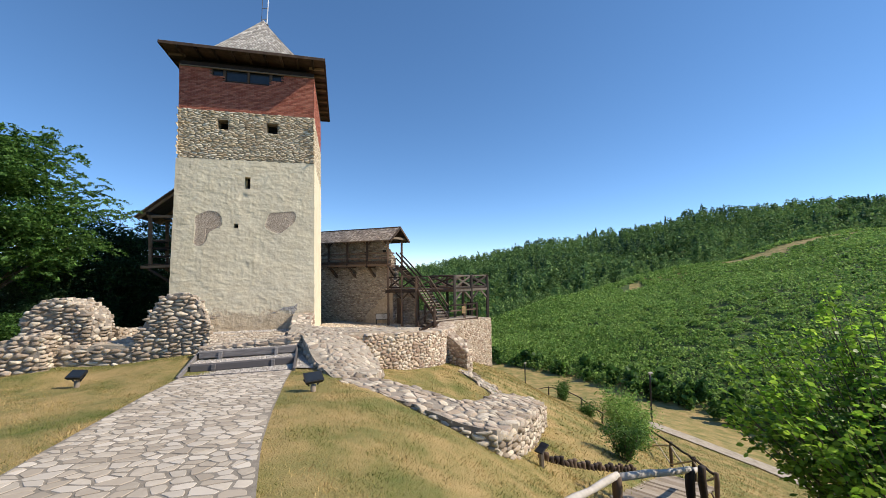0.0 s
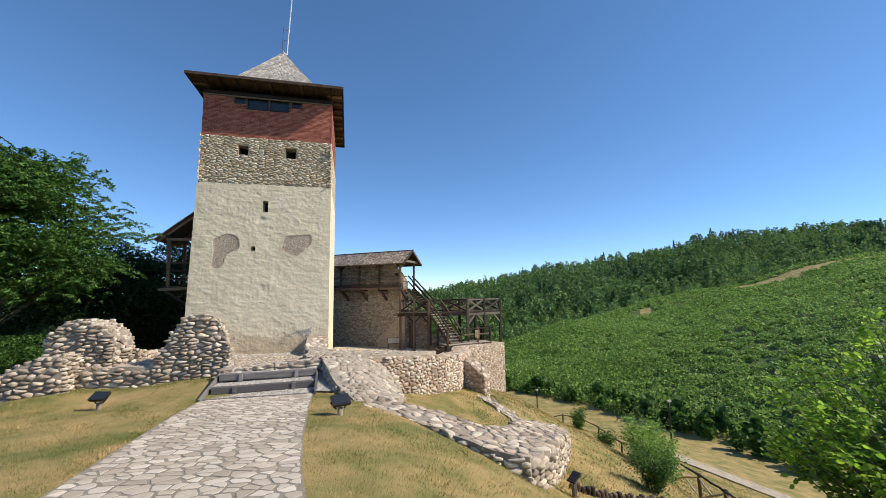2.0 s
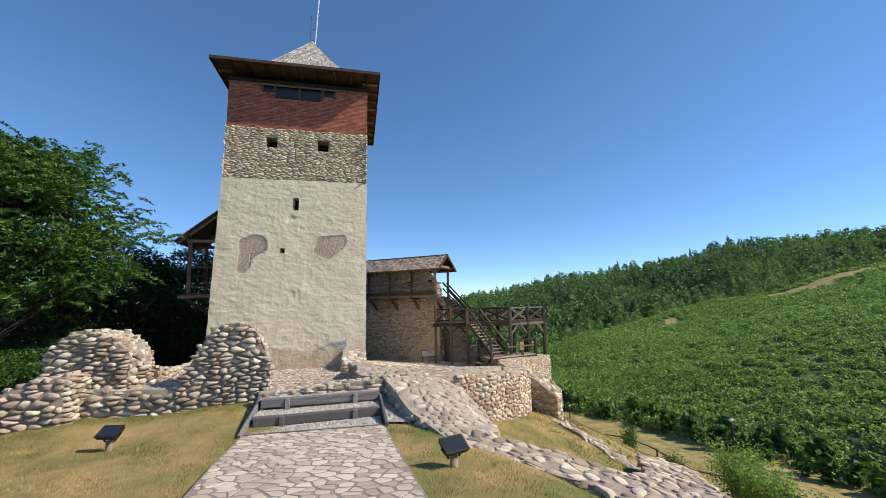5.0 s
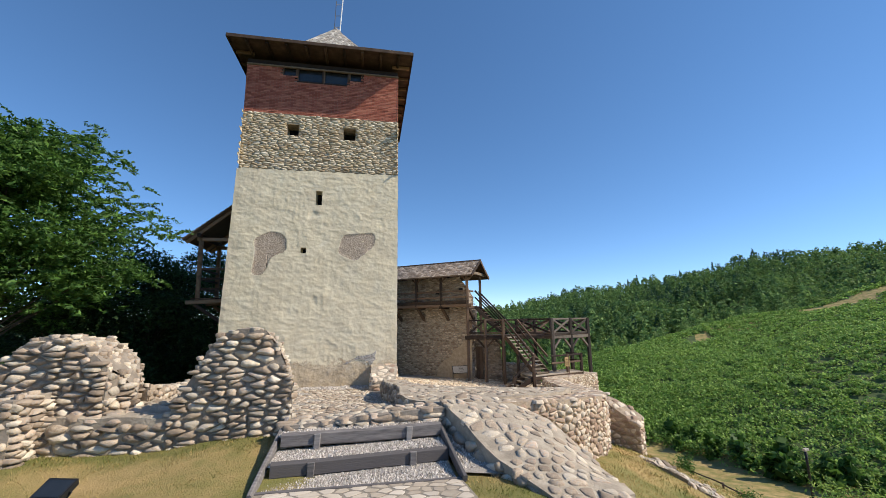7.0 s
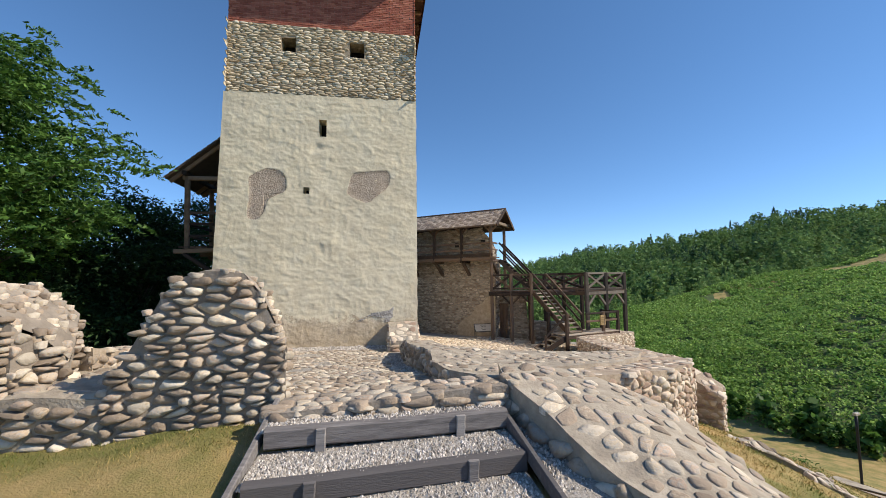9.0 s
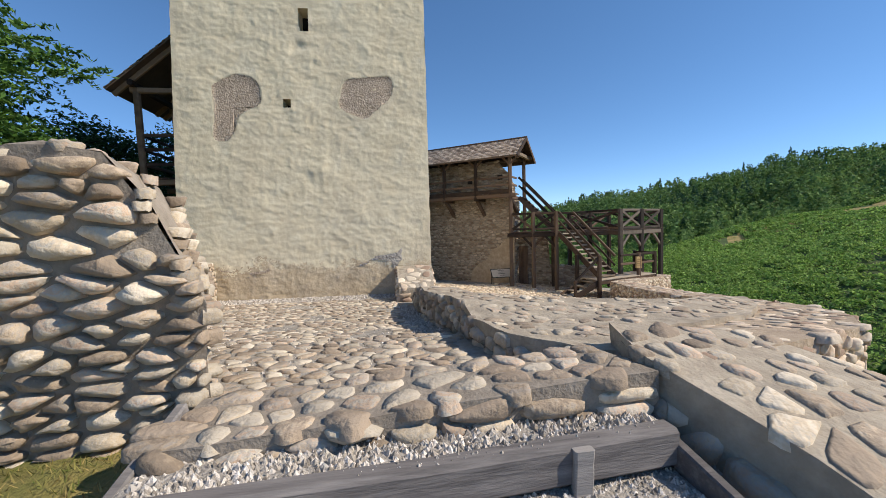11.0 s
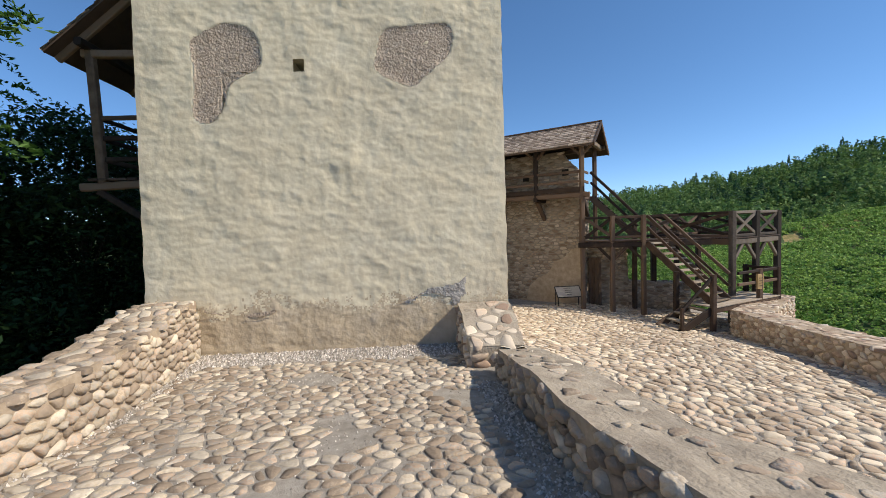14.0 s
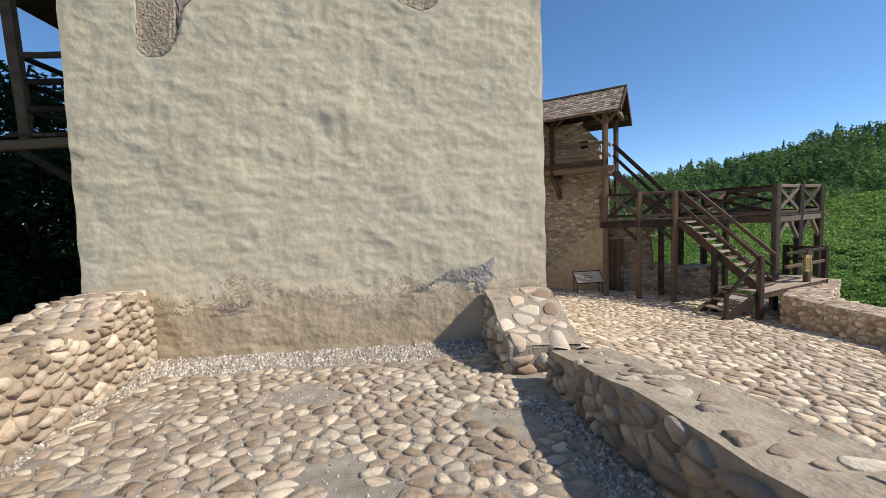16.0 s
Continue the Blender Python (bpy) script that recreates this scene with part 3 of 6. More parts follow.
def build_path():
    rng = random.Random(5)
    root = thing("stone_path", "pale irregular flagstone path with earth joints", "path", kind="structure")
    V, Fc = [], []
    ys = np.linspace(-27.5, -11.42, 40)
    for y in ys:
        a, b = lerp(y, PATH_L), lerp(y, PATH_R)
        for k in range(5):
            V.append((a + (b - a) * k / 4, y, path_z(y) + 0.016))
    for j in range(len(ys) - 1):
        for k in range(4):
            i = j * 5 + k
            Fc.append((i, i + 1, i + 6, i + 5))
    mesh_ob("path_bed", V, Fc, M_path_joint, root, True)
    stones = []
    for u, v, poly in cells(0.02, 0.98, -27.4, -11.5, 0.073, 0.16, 0.46, rng, 0.12):
        poly = clip(clip(poly, 1, 0, 0.995), -1, 0, -0.005)
        if len(poly) < 3:
            continue
        m = [((0.3 + 2.6 * p[0]), p[1]) for p in poly]
        c = (sum(p[0] for p in m) / len(m), sum(p[1] for p in m) / len(m))
        rad = sum(math.hypot(p[0] - c[0], p[1] - c[1]) for p in m) / len(m)
        k = max(0.5, 1 - 0.023 * rng.uniform(0.7, 1.3) / rad)
        m = [(a[0] * w + b[0] * (1 - w) + rng.uniform(-0.006, 0.006), a[1] * w + b[1] * (1 - w) + rng.uniform(-0.006, 0.006)) for a, b in zip(m, m[1:] + m[:1]) for w in (0.88, 0.5, 0.12)]
        n = len(m)
        lift = rng.uniform(0.0195, 0.0235)
        verts = [(c[0] + (x - c[0]) * k, c[1] + (y - c[1]) * k, 0.0) for x, y in m] + [(c[0] + (x - c[0]) * k, c[1] + (y - c[1]) * k, lift - 0.003) for x, y in m]
        verts += [(c[0] + (x - c[0]) * (k - 0.03), c[1] + (y - c[1]) * (k - 0.03), lift) for x, y in m] + [(c[0], c[1], lift + 0.001)]
        faces = []
        for i in range(n):
            j = (i + 1) % n
            faces += [(i, j, n + j, n + i), (n + i, n + j, 2 * n + j, 2 * n + i), (2 * n + i, 2 * n + j, 3 * n)]
        stones.append((verts, faces, c))

    def place(u, v, h):
        k = (u - 0.3) / 2.6
        a, b = lerp(v, PATH_L), lerp(v, PATH_R)
        return (a + (b - a) * k, v, path_z(v) + h)

    lay(root, stones, place, "flagstone", M_paver, M_paver_rest, 300, (3.2, -16), smooth=False)


build_path()

# ---- timber and gravel steps ----
rng = random.Random(8)


def gravel_field(parent, corners, z_of, n, seed, size=0.022):
    """Loose gravel over a quadrilateral, joined."""
    r = random.Random(seed)
    V, Fc = [], []
    (ax, ay), (bx, by), (cx, cy), (dx, dy) = corners
    for _ in range(n):
        s, t = r.random(), r.random()
        x = (ax * (1 - s) + bx * s) * (1 - t) + (dx * (1 - s) + cx * s) * t
        y = (ay * (1 - s) + by * s) * (1 - t) + (dy * (1 - s) + cy * s) * t
        z = z_of(x, y) + 0.004
        k = size * r.uniform(0.6, 1.5)
        a = r.uniform(0, 6.28)
        b = len(V)
        for m in range(4):
            V.append((x + k * math.cos(a + m * 1.57) * r.uniform(0.6, 1.1), y + k * math.sin(a + m * 1.57) * r.uniform(0.6, 1.1), z - 0.005))
        V.append((x + r.uniform(-0.3, 0.3) * k, y + r.uniform(-0.3, 0.3) * k, z + k * r.uniform(0.6, 1.1)))
        Fc += [(b, b + 1, b + 4), (b + 1, b + 2, b + 4), (b + 2, b + 3, b + 4), (b + 3, b, b + 4)]
    ob = mesh_ob("gravel", V, Fc, M_gravel, parent)
    tagged(ob, kind="stuff")


steps = thing("timber_steps", "grey weathered timber steps filled with gravel", "steps", kind="structure")
S_L = [(-11.5, 0.88), (-11.05, 0.95), (-10.3, 1.0), (-9.45, 0.95)]
S_R = [(-11.55, 3.65), (-10.7, 3.68), (-10.15, 3.6), (-9.4, 3.58)]
# treads: front y at left and right, height
TREADS = [(-11.45, -11.5, -0.09), (-10.98, -10.72, 0.10), (-10.32, -10.12, 0.32), (-9.5, -9.38, 0.34)]
for k in range(3):
    yl, yr, z = TREADS[k]
    yl2, yr2, z2 = TREADS[k + 1]
    lo = z
    V = [(0.95, yl, z), (3.62, yr, z), (3.62, yr2 + 0.05, z + 0.02), (0.95, yl2 + 0.05, z + 0.02)]
    mesh_ob("gravel_bed", V, [(0, 1, 2, 3)], M_gravel_bed, steps)
    gravel_field(steps, [(0.97, yl), (3.6, yr), (3.6, yr2), (0.97, yl2)], lambda x, y, z=z: z + 0.004, 3400, 40 + k)
for k in (1, 2):
    yl, yr, z = TREADS[k]
    t = beam("riser_timber", (1.0, yl + 0.03, z - 0.06), (3.62, yr + 0.03, z - 0.075), 0.13, 0.2, M_wood_grey, steps)
    for x in (1.55, 3.05):
        y = yl + (yr - yl) * (x - 1.0) / 2.62 - 0.05
        beam("stake", (x, y, z - 0.25), (x + 0.01, y, z + 0.02), 0.1, 0.05, M_wood_grey, steps)
beam("front_board", (0.92, -11.45, -0.08), (3.65, -11.5, -0.08), 0.05, 0.07, M_wood_grey, steps)
beam("stringer", (0.9, -11.6, -0.07), (0.93, -9.5, 0.38), 0.06, 0.14, M_wood_grey, steps)
beam("stringer", (3.7, -11.6, -0.07), (3.61, -9.35, 0.34), 0.06, 0.14, M_wood_grey, steps)
V = [(3.72, -11.3, -0.06), (4.5, -11.5, -0.08), (4.05, -9.5, 0.12), (3.66, -9.45, 0.2)]
strip = mesh_ob("gravel_strip", V, [(0, 1, 2, 3)], M_gravel_bed)
tagged(strip, "loose grey gravel strip beside the steps", "gravel", kind="structure")
gravel_field(strip, [(3.74, -11.2), (4.45, -11.4), (4.02, -9.55), (3.68, -9.5)], lambda x, y: -0.06 + (y + 11.3) * 0.13 - (x - 3.7) * 0.06, 1300, 55)


# ---- court paved with cobbles ----
def court_z(x, y):
    """Height of the cobbles' bed."""
    return lerp(y, [(-9.6, 0.30), (-8.3, 0.205), (-7.15, 0.14), (-6.95, 0.01), (-6.4, -0.05), (-4.8, -0.23), (-2.8, -0.445), (-0.8, -0.51), (0.5, -0.5)]) + 0.03 * (x - 1) * (-0.3)


EDGE = [(-9.9, 3.75), (-8.6, 3.2), (-7.8, 3.06), (-6.9, 3.15), (-5.2, 2.84), (-3.0, 2.83), (-1.9, 2.86), (-1.5, 3.0), (0.0, 3.3)]
upper = smooth_field([(4.2, -6.5, -0.4), (5.4, -6.35, -0.4), (6.4, -5.9, -0.46), (7.0, -5.7, -0.63), (3.9, -4.0, -0.6), (3.4, -5.5, -0.5), (3.5, -2.6, -0.56), (4.97, -2.24, -0.68), (5.38, -2.55, -0.69), (5.6, -3.5, -0.72), (6.7, -2.9, -0.78), (6.8, -4.3, -0.71), (7.7, -3.5, -0.84), (8.3, -5.0, -0.85),
                      (3.6, -1.4, -0.44), (4.0, 0, -0.6), (4.93, -0.46, -0.77), (7.46, -1.54, -0.98), (7.5, 0, -1.0), (6.68, 1.96, -1.22), (8.6, 0.8, -1.12), (9.4, -0.5, -1.25), (10.0, 4.4, -1.75), (8.8, 8.6, -1.65), (5, 5, -1.3), (11, 3, -1.75), (13, 5, -2.0), (12, 9, -2.0), (6, 9, -1.6), (5.5, -8.5, -0.3), (3.5, -8.5, -0.2)], 0.4)
mass_top = smooth_field([(3.2, -9.4, 0.56), (3.2, -8.2, 0.44), (3.3, -6.9, 0.46), (2.9, -5.2, 0.335), (3.05, -3.6, 0.19), (3.0, -2.9, 0.06), (3.0, -1.8, -0.1), (3.57, -7.27, 0.43), (3.75, -7.73, 0.40), (3.45, -4.4, 0.21), (3.5, -2.5, 0.0), (5.0, -9.4, 0.46), (4.6, -7.6, 0.38), (5.06, -6.7, 0.34), (6.4, -6.75, 0.28), (7.7, -6.3, 0.16), (6.6, -7.8, 0.27), (5.6, -8.4, 0.38), (7.6, -6.9, 0.17)], 0.3)
MASS = [(2.85, -1.85), (2.82, -3.0), (2.84, -5.2), (3.13, -6.9), (3.05, -7.8), (3.2, -8.6), (3.6, -9.35), (4.0, -9.35), (4.5, -8.66), (6.5, -7.83), (7.58, -6.93), (8.3, -5.98), (7.75, -6.15), (6.4, -6.62), (5.06, -6.6), (4.2, -6.1), (3.66, -5.2), (3.58, -3.0), (3.5, -1.95)]


def upper_z(x, y):
    return float(upper(x, y))


def sheet(name, outline, zf, mat, step, parent):
    """A ground sheet over a footprint, as a fine net cut to it."""
    loop = []
    for i in range(len(outline)):
        (x1, y1), (x2, y2) = outline[i], outline[(i + 1) % len(outline)]
        m = max(1, int(math.hypot(x2 - x1, y2 - y1) / 0.3))
        loop += [(x1 + (x2 - x1) * k / m, y1 + (y2 - y1) * k / m) for k in range(m)]
    v, f = fill(loop, step)
    return mesh_ob(name, [(x, y, zf(x, y) + 0.012 * noise.noise((x * 2, y * 2, 3))) for x, y in v], f, mat, parent, True)


left_court = [(0.9, -9.35), (3.5, -9.35), (3.25, -8.4), (3.1, -7.4), (3.1, -6.2), (2.9, -5.0), (2.88, -3), (2.9, -1.8), (2.5, 0.05), (-3.0, 0.05), (-2.9, -2), (-2.6, -4), (-2.5, -8), (-0.5, -8.6), (0.5, -8.95), (0.85, -9.2)]
court = thing("cobbled_court", "court of rounded river cobbles set in grey earth", "pavement", kind="structure")
sheet("cobble_bed", left_court, lambda x, y: court_z(x, y) + 0.006, M_dirt, 0.2, court)
rng = random.Random(11)
stones = []
for u, v, poly in cells(-3.0, 3.6, -9.3, -0.55, 0.165, 0.142, 0.44, rng, 0.17):
    if inside(u, v, left_court) and u < lerp(v, EDGE) - (0.2 if v < -7 else 0.42) + 0.12 * noise.noise((u * 2, v * 2, 1)) and v < -0.7 + 0.25 * noise.noise((u, v, 3)) and u > -2.35 and (v < -6.9 or noise.noise((u * 0.9, v * 0.9, 12)) < 0.34):
        stones.append(pebble(poly, 0.011, 0.024, rng, 1, 0.78, 0.03))
lay(court, stones, lambda u, v, h: (u, v, court_z(u, v) + h), "cobble", M_stone, M_stone_rest, 300, (1.4, -6.2))
gravel_field(court, [(-2.2, -8.5), (2.7, -8.5), (2.4, -0.8), (-2.3, -0.8)], lambda x, y: court_z(x, y) + 0.004, 3500, 63, 0.014)
gravel_field(court, [(-2.6, -0.75), (2.4, -0.75), (2.4, 0.0), (-2.7, 0.0)], lambda x, y: court_z(x, y), 2600, 60, 0.03)
gravel_field(court, [(2.45, -6.9), (2.95, -6.9), (2.85, -2.2), (2.4, -2.2)], lambda x, y: court_z(x, y), 2200, 61, 0.024)
gravel_field(court, [(-2.45, -7), (-1.9, -7), (-2.3, -0.6), (-2.7, -0.6)], lambda x, y: court_z(x, y), 1800, 62, 0.028)

OUTER = [(4.0, -9.75), (4.97, -9.48), (7.0, -8.62), (8.3, -7.55), (9.2, -6.35), (9.75, -5.1), (10.6, -3.0), (11.35, -1.0), (11.8, 1.0), (12.3, 2.9), (16.3, 5.9)]


def parapet_z(x, y):
    """Top of the bastion's wall: falls away along it."""
    return lerp(y + 0.25 * x, [(-8.75, 0.55), (-8.2, 0.49), (-5.4, 0.12), (-2.7, -0.22), (-0.6, -0.45), (2.0, -0.75), (4.9, -0.95), (10.0, -1.23)])


INNER = []
for i, (x, y) in enumerate(OUTER):
    a, b = OUTER[max(0, i - 1)], OUTER[min(len(OUTER) - 1, i + 1)]
    dx, dy = b[0] - a[0], b[1] - a[1]
    d = math.hypot(dx, dy)
    w = 0.95
    INNER.append((x - dy / d * w, y + dx / d * w))
right_court = [(3.2, -9.3), (4.0, -9.3)] + [p for p in INNER[1:]] + [(15, 9), (5, 11), (3.6, 8), (3.55, 0), (3.5, -0.2), (3.3, -1.5), (3.05, -1.9), (3.0, -3), (3.04, -5.0), (3.25, -6.2), (3.3, -6.9), (3.22, -7.8), (3.35, -8.6)]
court2 = thing("sloping_cobbled_court", "sloping court of pale river cobbles in grey mortar", "pavement", kind="structure")
sheet("cobble_bed", right_court, lambda x, y: upper_z(x, y) + 0.004, M_dirt, 0.25, court2)
stones = []
for u, v, poly in cells(2.9, 13.5, -9.2, 8.5, 0.18, 0.165, 0.42, rng):
    if not inside(u, v, right_court):
        continue
    if inside(u, v, MASS):
        continue
    stones.append(pebble(poly, 0.014, 0.026, rng, 1, 0.78, 0.03))
lay(court2, stones, lambda u, v, h: (u, v, upper_z(u, v) + h), "cobble", M_cobble, M_cobble_rest, 300, (4.2, -6.0))

# thick old wall between the two courts
rubble_wall("dividing_wall", "thick low wall of rounded stones topped with rough mortar", MASS, lambda x, y: float(mass_top(x, y)) + 0.025 * noise.noise((x * 4, y * 4, 6)), lambda x, y: min(court_z(x, y), upper_z(x, y)) - 0.05, (0.2, 0.13), 0.016, 0.06, faces=list(range(0, 6)) + [18], cap=True, cap_size=(0.2, 0.17), cap_joint=0.03, cap_bulge=0.014, cap_drop=0.3, cap_inside=True, cap_flat=0.8, backing=M_grey_mortar, seed=21, limit=200, flat=0.66, rough=0.05)


def wall_end():
    """The stub of wall against the tower's foot."""
    o = [(2.45, -1.5), (3.4, -1.55), (3.5, -0.03), (2.42, -0.03)]
    rubble_wall("wall_stub", "broken stone wall stub against the tower foot", o, lambda x, y: lerp(y, [(-1.6, -0.22), (-1.3, -0.02), (-1.0, 0.02), (-0.6, 0.25), (0, 0.33)]) + 0.05 * noise.noise((x * 3, y * 3, 0)), lambda x, y: -0.5, (0.24, 0.12), 0.015, 0.05, faces=[0, 1, 3], cap_size=(0.26, 0.22), cap_bulge=0.014, cap_joint=0.03, seed=31, cap_drop=0.25, rough=0.05, backing=M_grey_mortar, mats=(M_rubble, M_rubble_rest))


wall_end()

# bastion wall
bast_outline = OUTER + list(reversed(INNER))
rubble_wall("bastion_wall", "curved rubble stone parapet wall of a bastion", bast_outline, lambda x, y: parapet_z(x, y) + 0.02 * noise.noise((x * 2, y * 2, 4)), lambda x, y: min(ground_z(x, y), upper_z(x, y)) - 0.05, (0.185, 0.118), 0.02, 0.042, faces=list(range(0, 10)) + list(range(11, 21)), cap_size=(0.24, 0.2), seed=41, limit=60, mats=(M_rubble, M_rubble_rest), near=(6, -9), cap_joint=0.038, cap_bulge=0.012, cap_flat=0.85, cap_drop=0.3, backing=M_tan_mortar, jit=0.46, rough=0.03)
# buttress at the bend
rubble_wall("buttress", "sloping stone buttress against the bastion", [(9.5, -4.65), (10.5, -5.9), (10.85, -5.62), (9.9, -4.35)], lambda x, y: lerp(-y, [(4.6, -0.38), (5.1, -0.55), (5.6, -0.92), (5.95, -1.12)]) + 0.04 * noise.noise((x * 5, y * 5, 1)), lambda x, y: ground_z(x, y) - 0.15, (0.2, 0.12), 0.022, 0.03, faces=[0, 1, 2], cap_size=(0.18, 0.14), cap_drop=0.2, seed=42, mats=(M_rubble, M_rubble_rest), near=(6, -9), limit=60, backing=M_tan_mortar)

# sloping mass beside the steps
ramp = [(4.25, -11.35), (4.75, -12.45), (5.9, -12.2), (6.15, -11.3), (5.75, -9.9), (5.0, -9.2), (3.8, -9.2), (3.72, -9.7)]
ramp_z = smooth_field([(3.8, -9.6, 0.6), (4.97, -9.45, 0.49), (4.3, -11.2, 0.12), (4.8, -12.4, -0.12), (5.9, -12.2, -0.2), (6.1, -11.2, -0.3), (5.8, -10, 0.2), (4.6, -10.4, 0.38), (5.2, -11, 0.15)], 0.3)
rubble_wall("sloping_wall", "sloping wall mass with boulders set in grey mortar", ramp, lambda x, y: float(ramp_z(x, y)), lambda x, y: ground_z(x, y), (0.26, 0.18), 0.02, 0.07, cap_size=(0.2, 0.18), cap_joint=0.026, cap_bulge=0.022, cap_flat=0.75, cap_drop=0.22, backing=M_grey_mortar, rough=0.05, seed=51, limit=120)

# low ruined ring wall below
ring_out = [(4.9, -12.75), (6.2, -14.1), (7.3, -15.5), (7.95, -15.75), (8.7, -15.1), (10.4, -12.6), (12.0, -10.2), (11.9, -9.2), (11.2, -9.4), (9.7, -11.4), (8.5, -13.1), (7.9, -13.6), (6.9, -12.9), (5.9, -12.1), (5.2, -12.2)]
ring_z = smooth_field([(5, -12.7, -0.15), (5.3, -12.1, -0.17), (6.2, -14.0, -0.30), (7.5, -15.4, -0.52), (8.0, -15.6, -0.6), (8.7, -15.0, -0.75), (10.3, -12.6, -1.45), (11.8, -10.1, -2.15), (11.6, -9.4, -2.2), (9.8, -11.5, -1.35), (8.3, -13.2, -0.8), (6.9, -12.9, -0.45)], 0.3)
rubble_wall("ruined_ring_wall", "low ruined stone wall curving over the dry lawn", ring_out, lambda x, y: float(ring_z(x, y)) + 0.05 * noise.noise((x * 3, y * 3, 8)), lambda x, y: ground_z(x, y) - 0.05, (0.24, 0.105), 0.016, 0.075, faces=list(range(0, 7)), cap_size=(0.25, 0.2), cap_bulge=0.032, seed=61, limit=130, near=(6, -15), rough=0.06, cap_joint=0.02, cap_drop=0.1, jit=0.46)
# low rubble ridge from the ring to the bastion
rubble_wall("rubble_footing", "low footing of loose stones in dry grass", [(9.7, -6.6), (10.4, -6.5), (11.4, -8.0), (12.0, -9.0), (11.8, -9.5), (11.0, -9.3), (10.3, -8.0)], lambda x, y: ground_z(x, y) + 0.05 + 0.16 * noise.noise((x * 2.3, y * 2.3, 2)), lambda x, y: ground_z(x, y) - 0.15, (0.22, 0.12), 0.02, 0.05, faces=list(range(7)), seed=62, limit=60, near=(6, -15), rough=0.12, cap_size=(0.2, 0.16), cap_drop=0.35, backing=M_dirt)

# ---- ruined gate walls ----
thr = [(0.95, -9.95), (3.75, -9.85), (3.6, -9.3), (0.95, -9.3)]
rubble_wall("threshold_wall", "cobble-topped threshold wall at the head of the steps", thr, lambda x, y: lerp(x, [(0.9, 0.41), (1.6, 0.44), (2.4, 0.50), (3.8, 0.57)]) - 0.02 + 0.02 * noise.noise((x * 3, y * 3, 0)), lambda x, y: 0.02, (0.24, 0.09), 0.014, 0.06, faces=[0, 2], cap_size=(0.2, 0.18), cap_bulge=0.02, seed=71, limit=150)


def ruin_top(profile, sl=0.0, y0=-9.2, seed=0):
    return lambda x, y: lerp(x, profile) - sl * max(0, y - y0) + 0.07 * noise.noise((x * 3.1, y * 3.1, seed)) + 0.05 * noise.noise((x * 8, y * 8, seed + 3))


rubble_wall("ruined_pier", "tall broken pier of large river stones", [(-1.1, -9.28), (0.94, -9.2), (0.74, -8.78), (0.0, -8.25), (-1.0, -8.15)],
            ruin_top([(-1.15, 0.5), (-0.8, 1.1), (-0.68, 1.55), (-0.3, 1.95), (0.1, 2.05), (0.5, 2.0), (0.75, 1.5), (0.93, 1.0)], 0.55), lambda x, y: -0.05, (0.215, 0.1), 0.02, 0.085, faces=[0, 1, 2, 3, 4], cap_size=(0.17, 0.14), cap_bulge=0.06, cap_drop=0.0, seed=81, limit=300, near=(0, -10), rough=0.09, ragged=True, jit=0.45, flat=0.75)
rubble_wall("low_front_wall", "low wall of river stones with a cobbled top", [(-3.3, -9.3), (-1.1, -9.3), (-1.0, -8.2), (-2.2, -7.9), (-3.2, -8.1)],
            ruin_top([(-3.4, 0.66), (-2.5, 0.55), (-1.0, 0.52)], -0.05, seed=2), lambda x, y: -0.1, (0.24, 0.108), 0.021, 0.08, faces=[0], cap_size=(0.26, 0.2), cap_bulge=0.015, cap_drop=0.45, backing=M_grey_mortar, seed=82, limit=160, near=(0, -10), flat=0.75)
rubble_wall("ruined_pier", "broken pier of large river stones, rounded at the top", [(-3.95, -9.15), (-2.25, -9.1), (-2.0, -8.5), (-2.4, -7.8), (-3.9, -7.9)],
            ruin_top([(-4.0, 1.2), (-3.75, 1.65), (-3.4, 1.9), (-2.85, 1.95), (-2.45, 1.6), (-2.2, 1.3), (-2.0, 0.85)], 0.1, seed=3), lambda x, y: -0.2, (0.235, 0.105), 0.02, 0.085, faces=[0, 1, 2, 3, 4], cap_size=(0.18, 0.15), cap_bulge=0.06, cap_drop=0.0, seed=83, limit=240, near=(0, -10), rough=0.1, ragged=True, jit=0.45, flat=0.75)
rubble_wall("stepped_wall_end", "stepped wall end of piled river stones", [(-5.6, -9.75), (-4.2, -10.1), (-3.0, -9.95), (-3.0, -9.2), (-5.6, -9.1)],
            ruin_top([(-5.6, -0.1), (-4.9, 0.15), (-4.5, 0.5), (-4.0, 0.75), (-3.5, 0.95), (-3.0, 0.98)], 0.0, seed=4), lambda x, y: -0.6, (0.25, 0.11), 0.02, 0.085, faces=[0, 1, 2, 4], cap_size=(0.2, 0.16), cap_bulge=0.06, seed=84, limit=200, near=(0, -10), rough=0.09, ragged=True, jit=0.45, flat=0.75)
left_par = [(-2.0, -8.1), (-2.2, -6.5), (-2.22, -4.7), (-2.25, -3.6), (-2.45, -1.8), (-2.7, -0.04), (-3.66, -0.04), (-3.5, -1.2), (-3.15, -2.8), (-3.0, -4.5), (-3.0, -6.5), (-2.8, -8.0)]
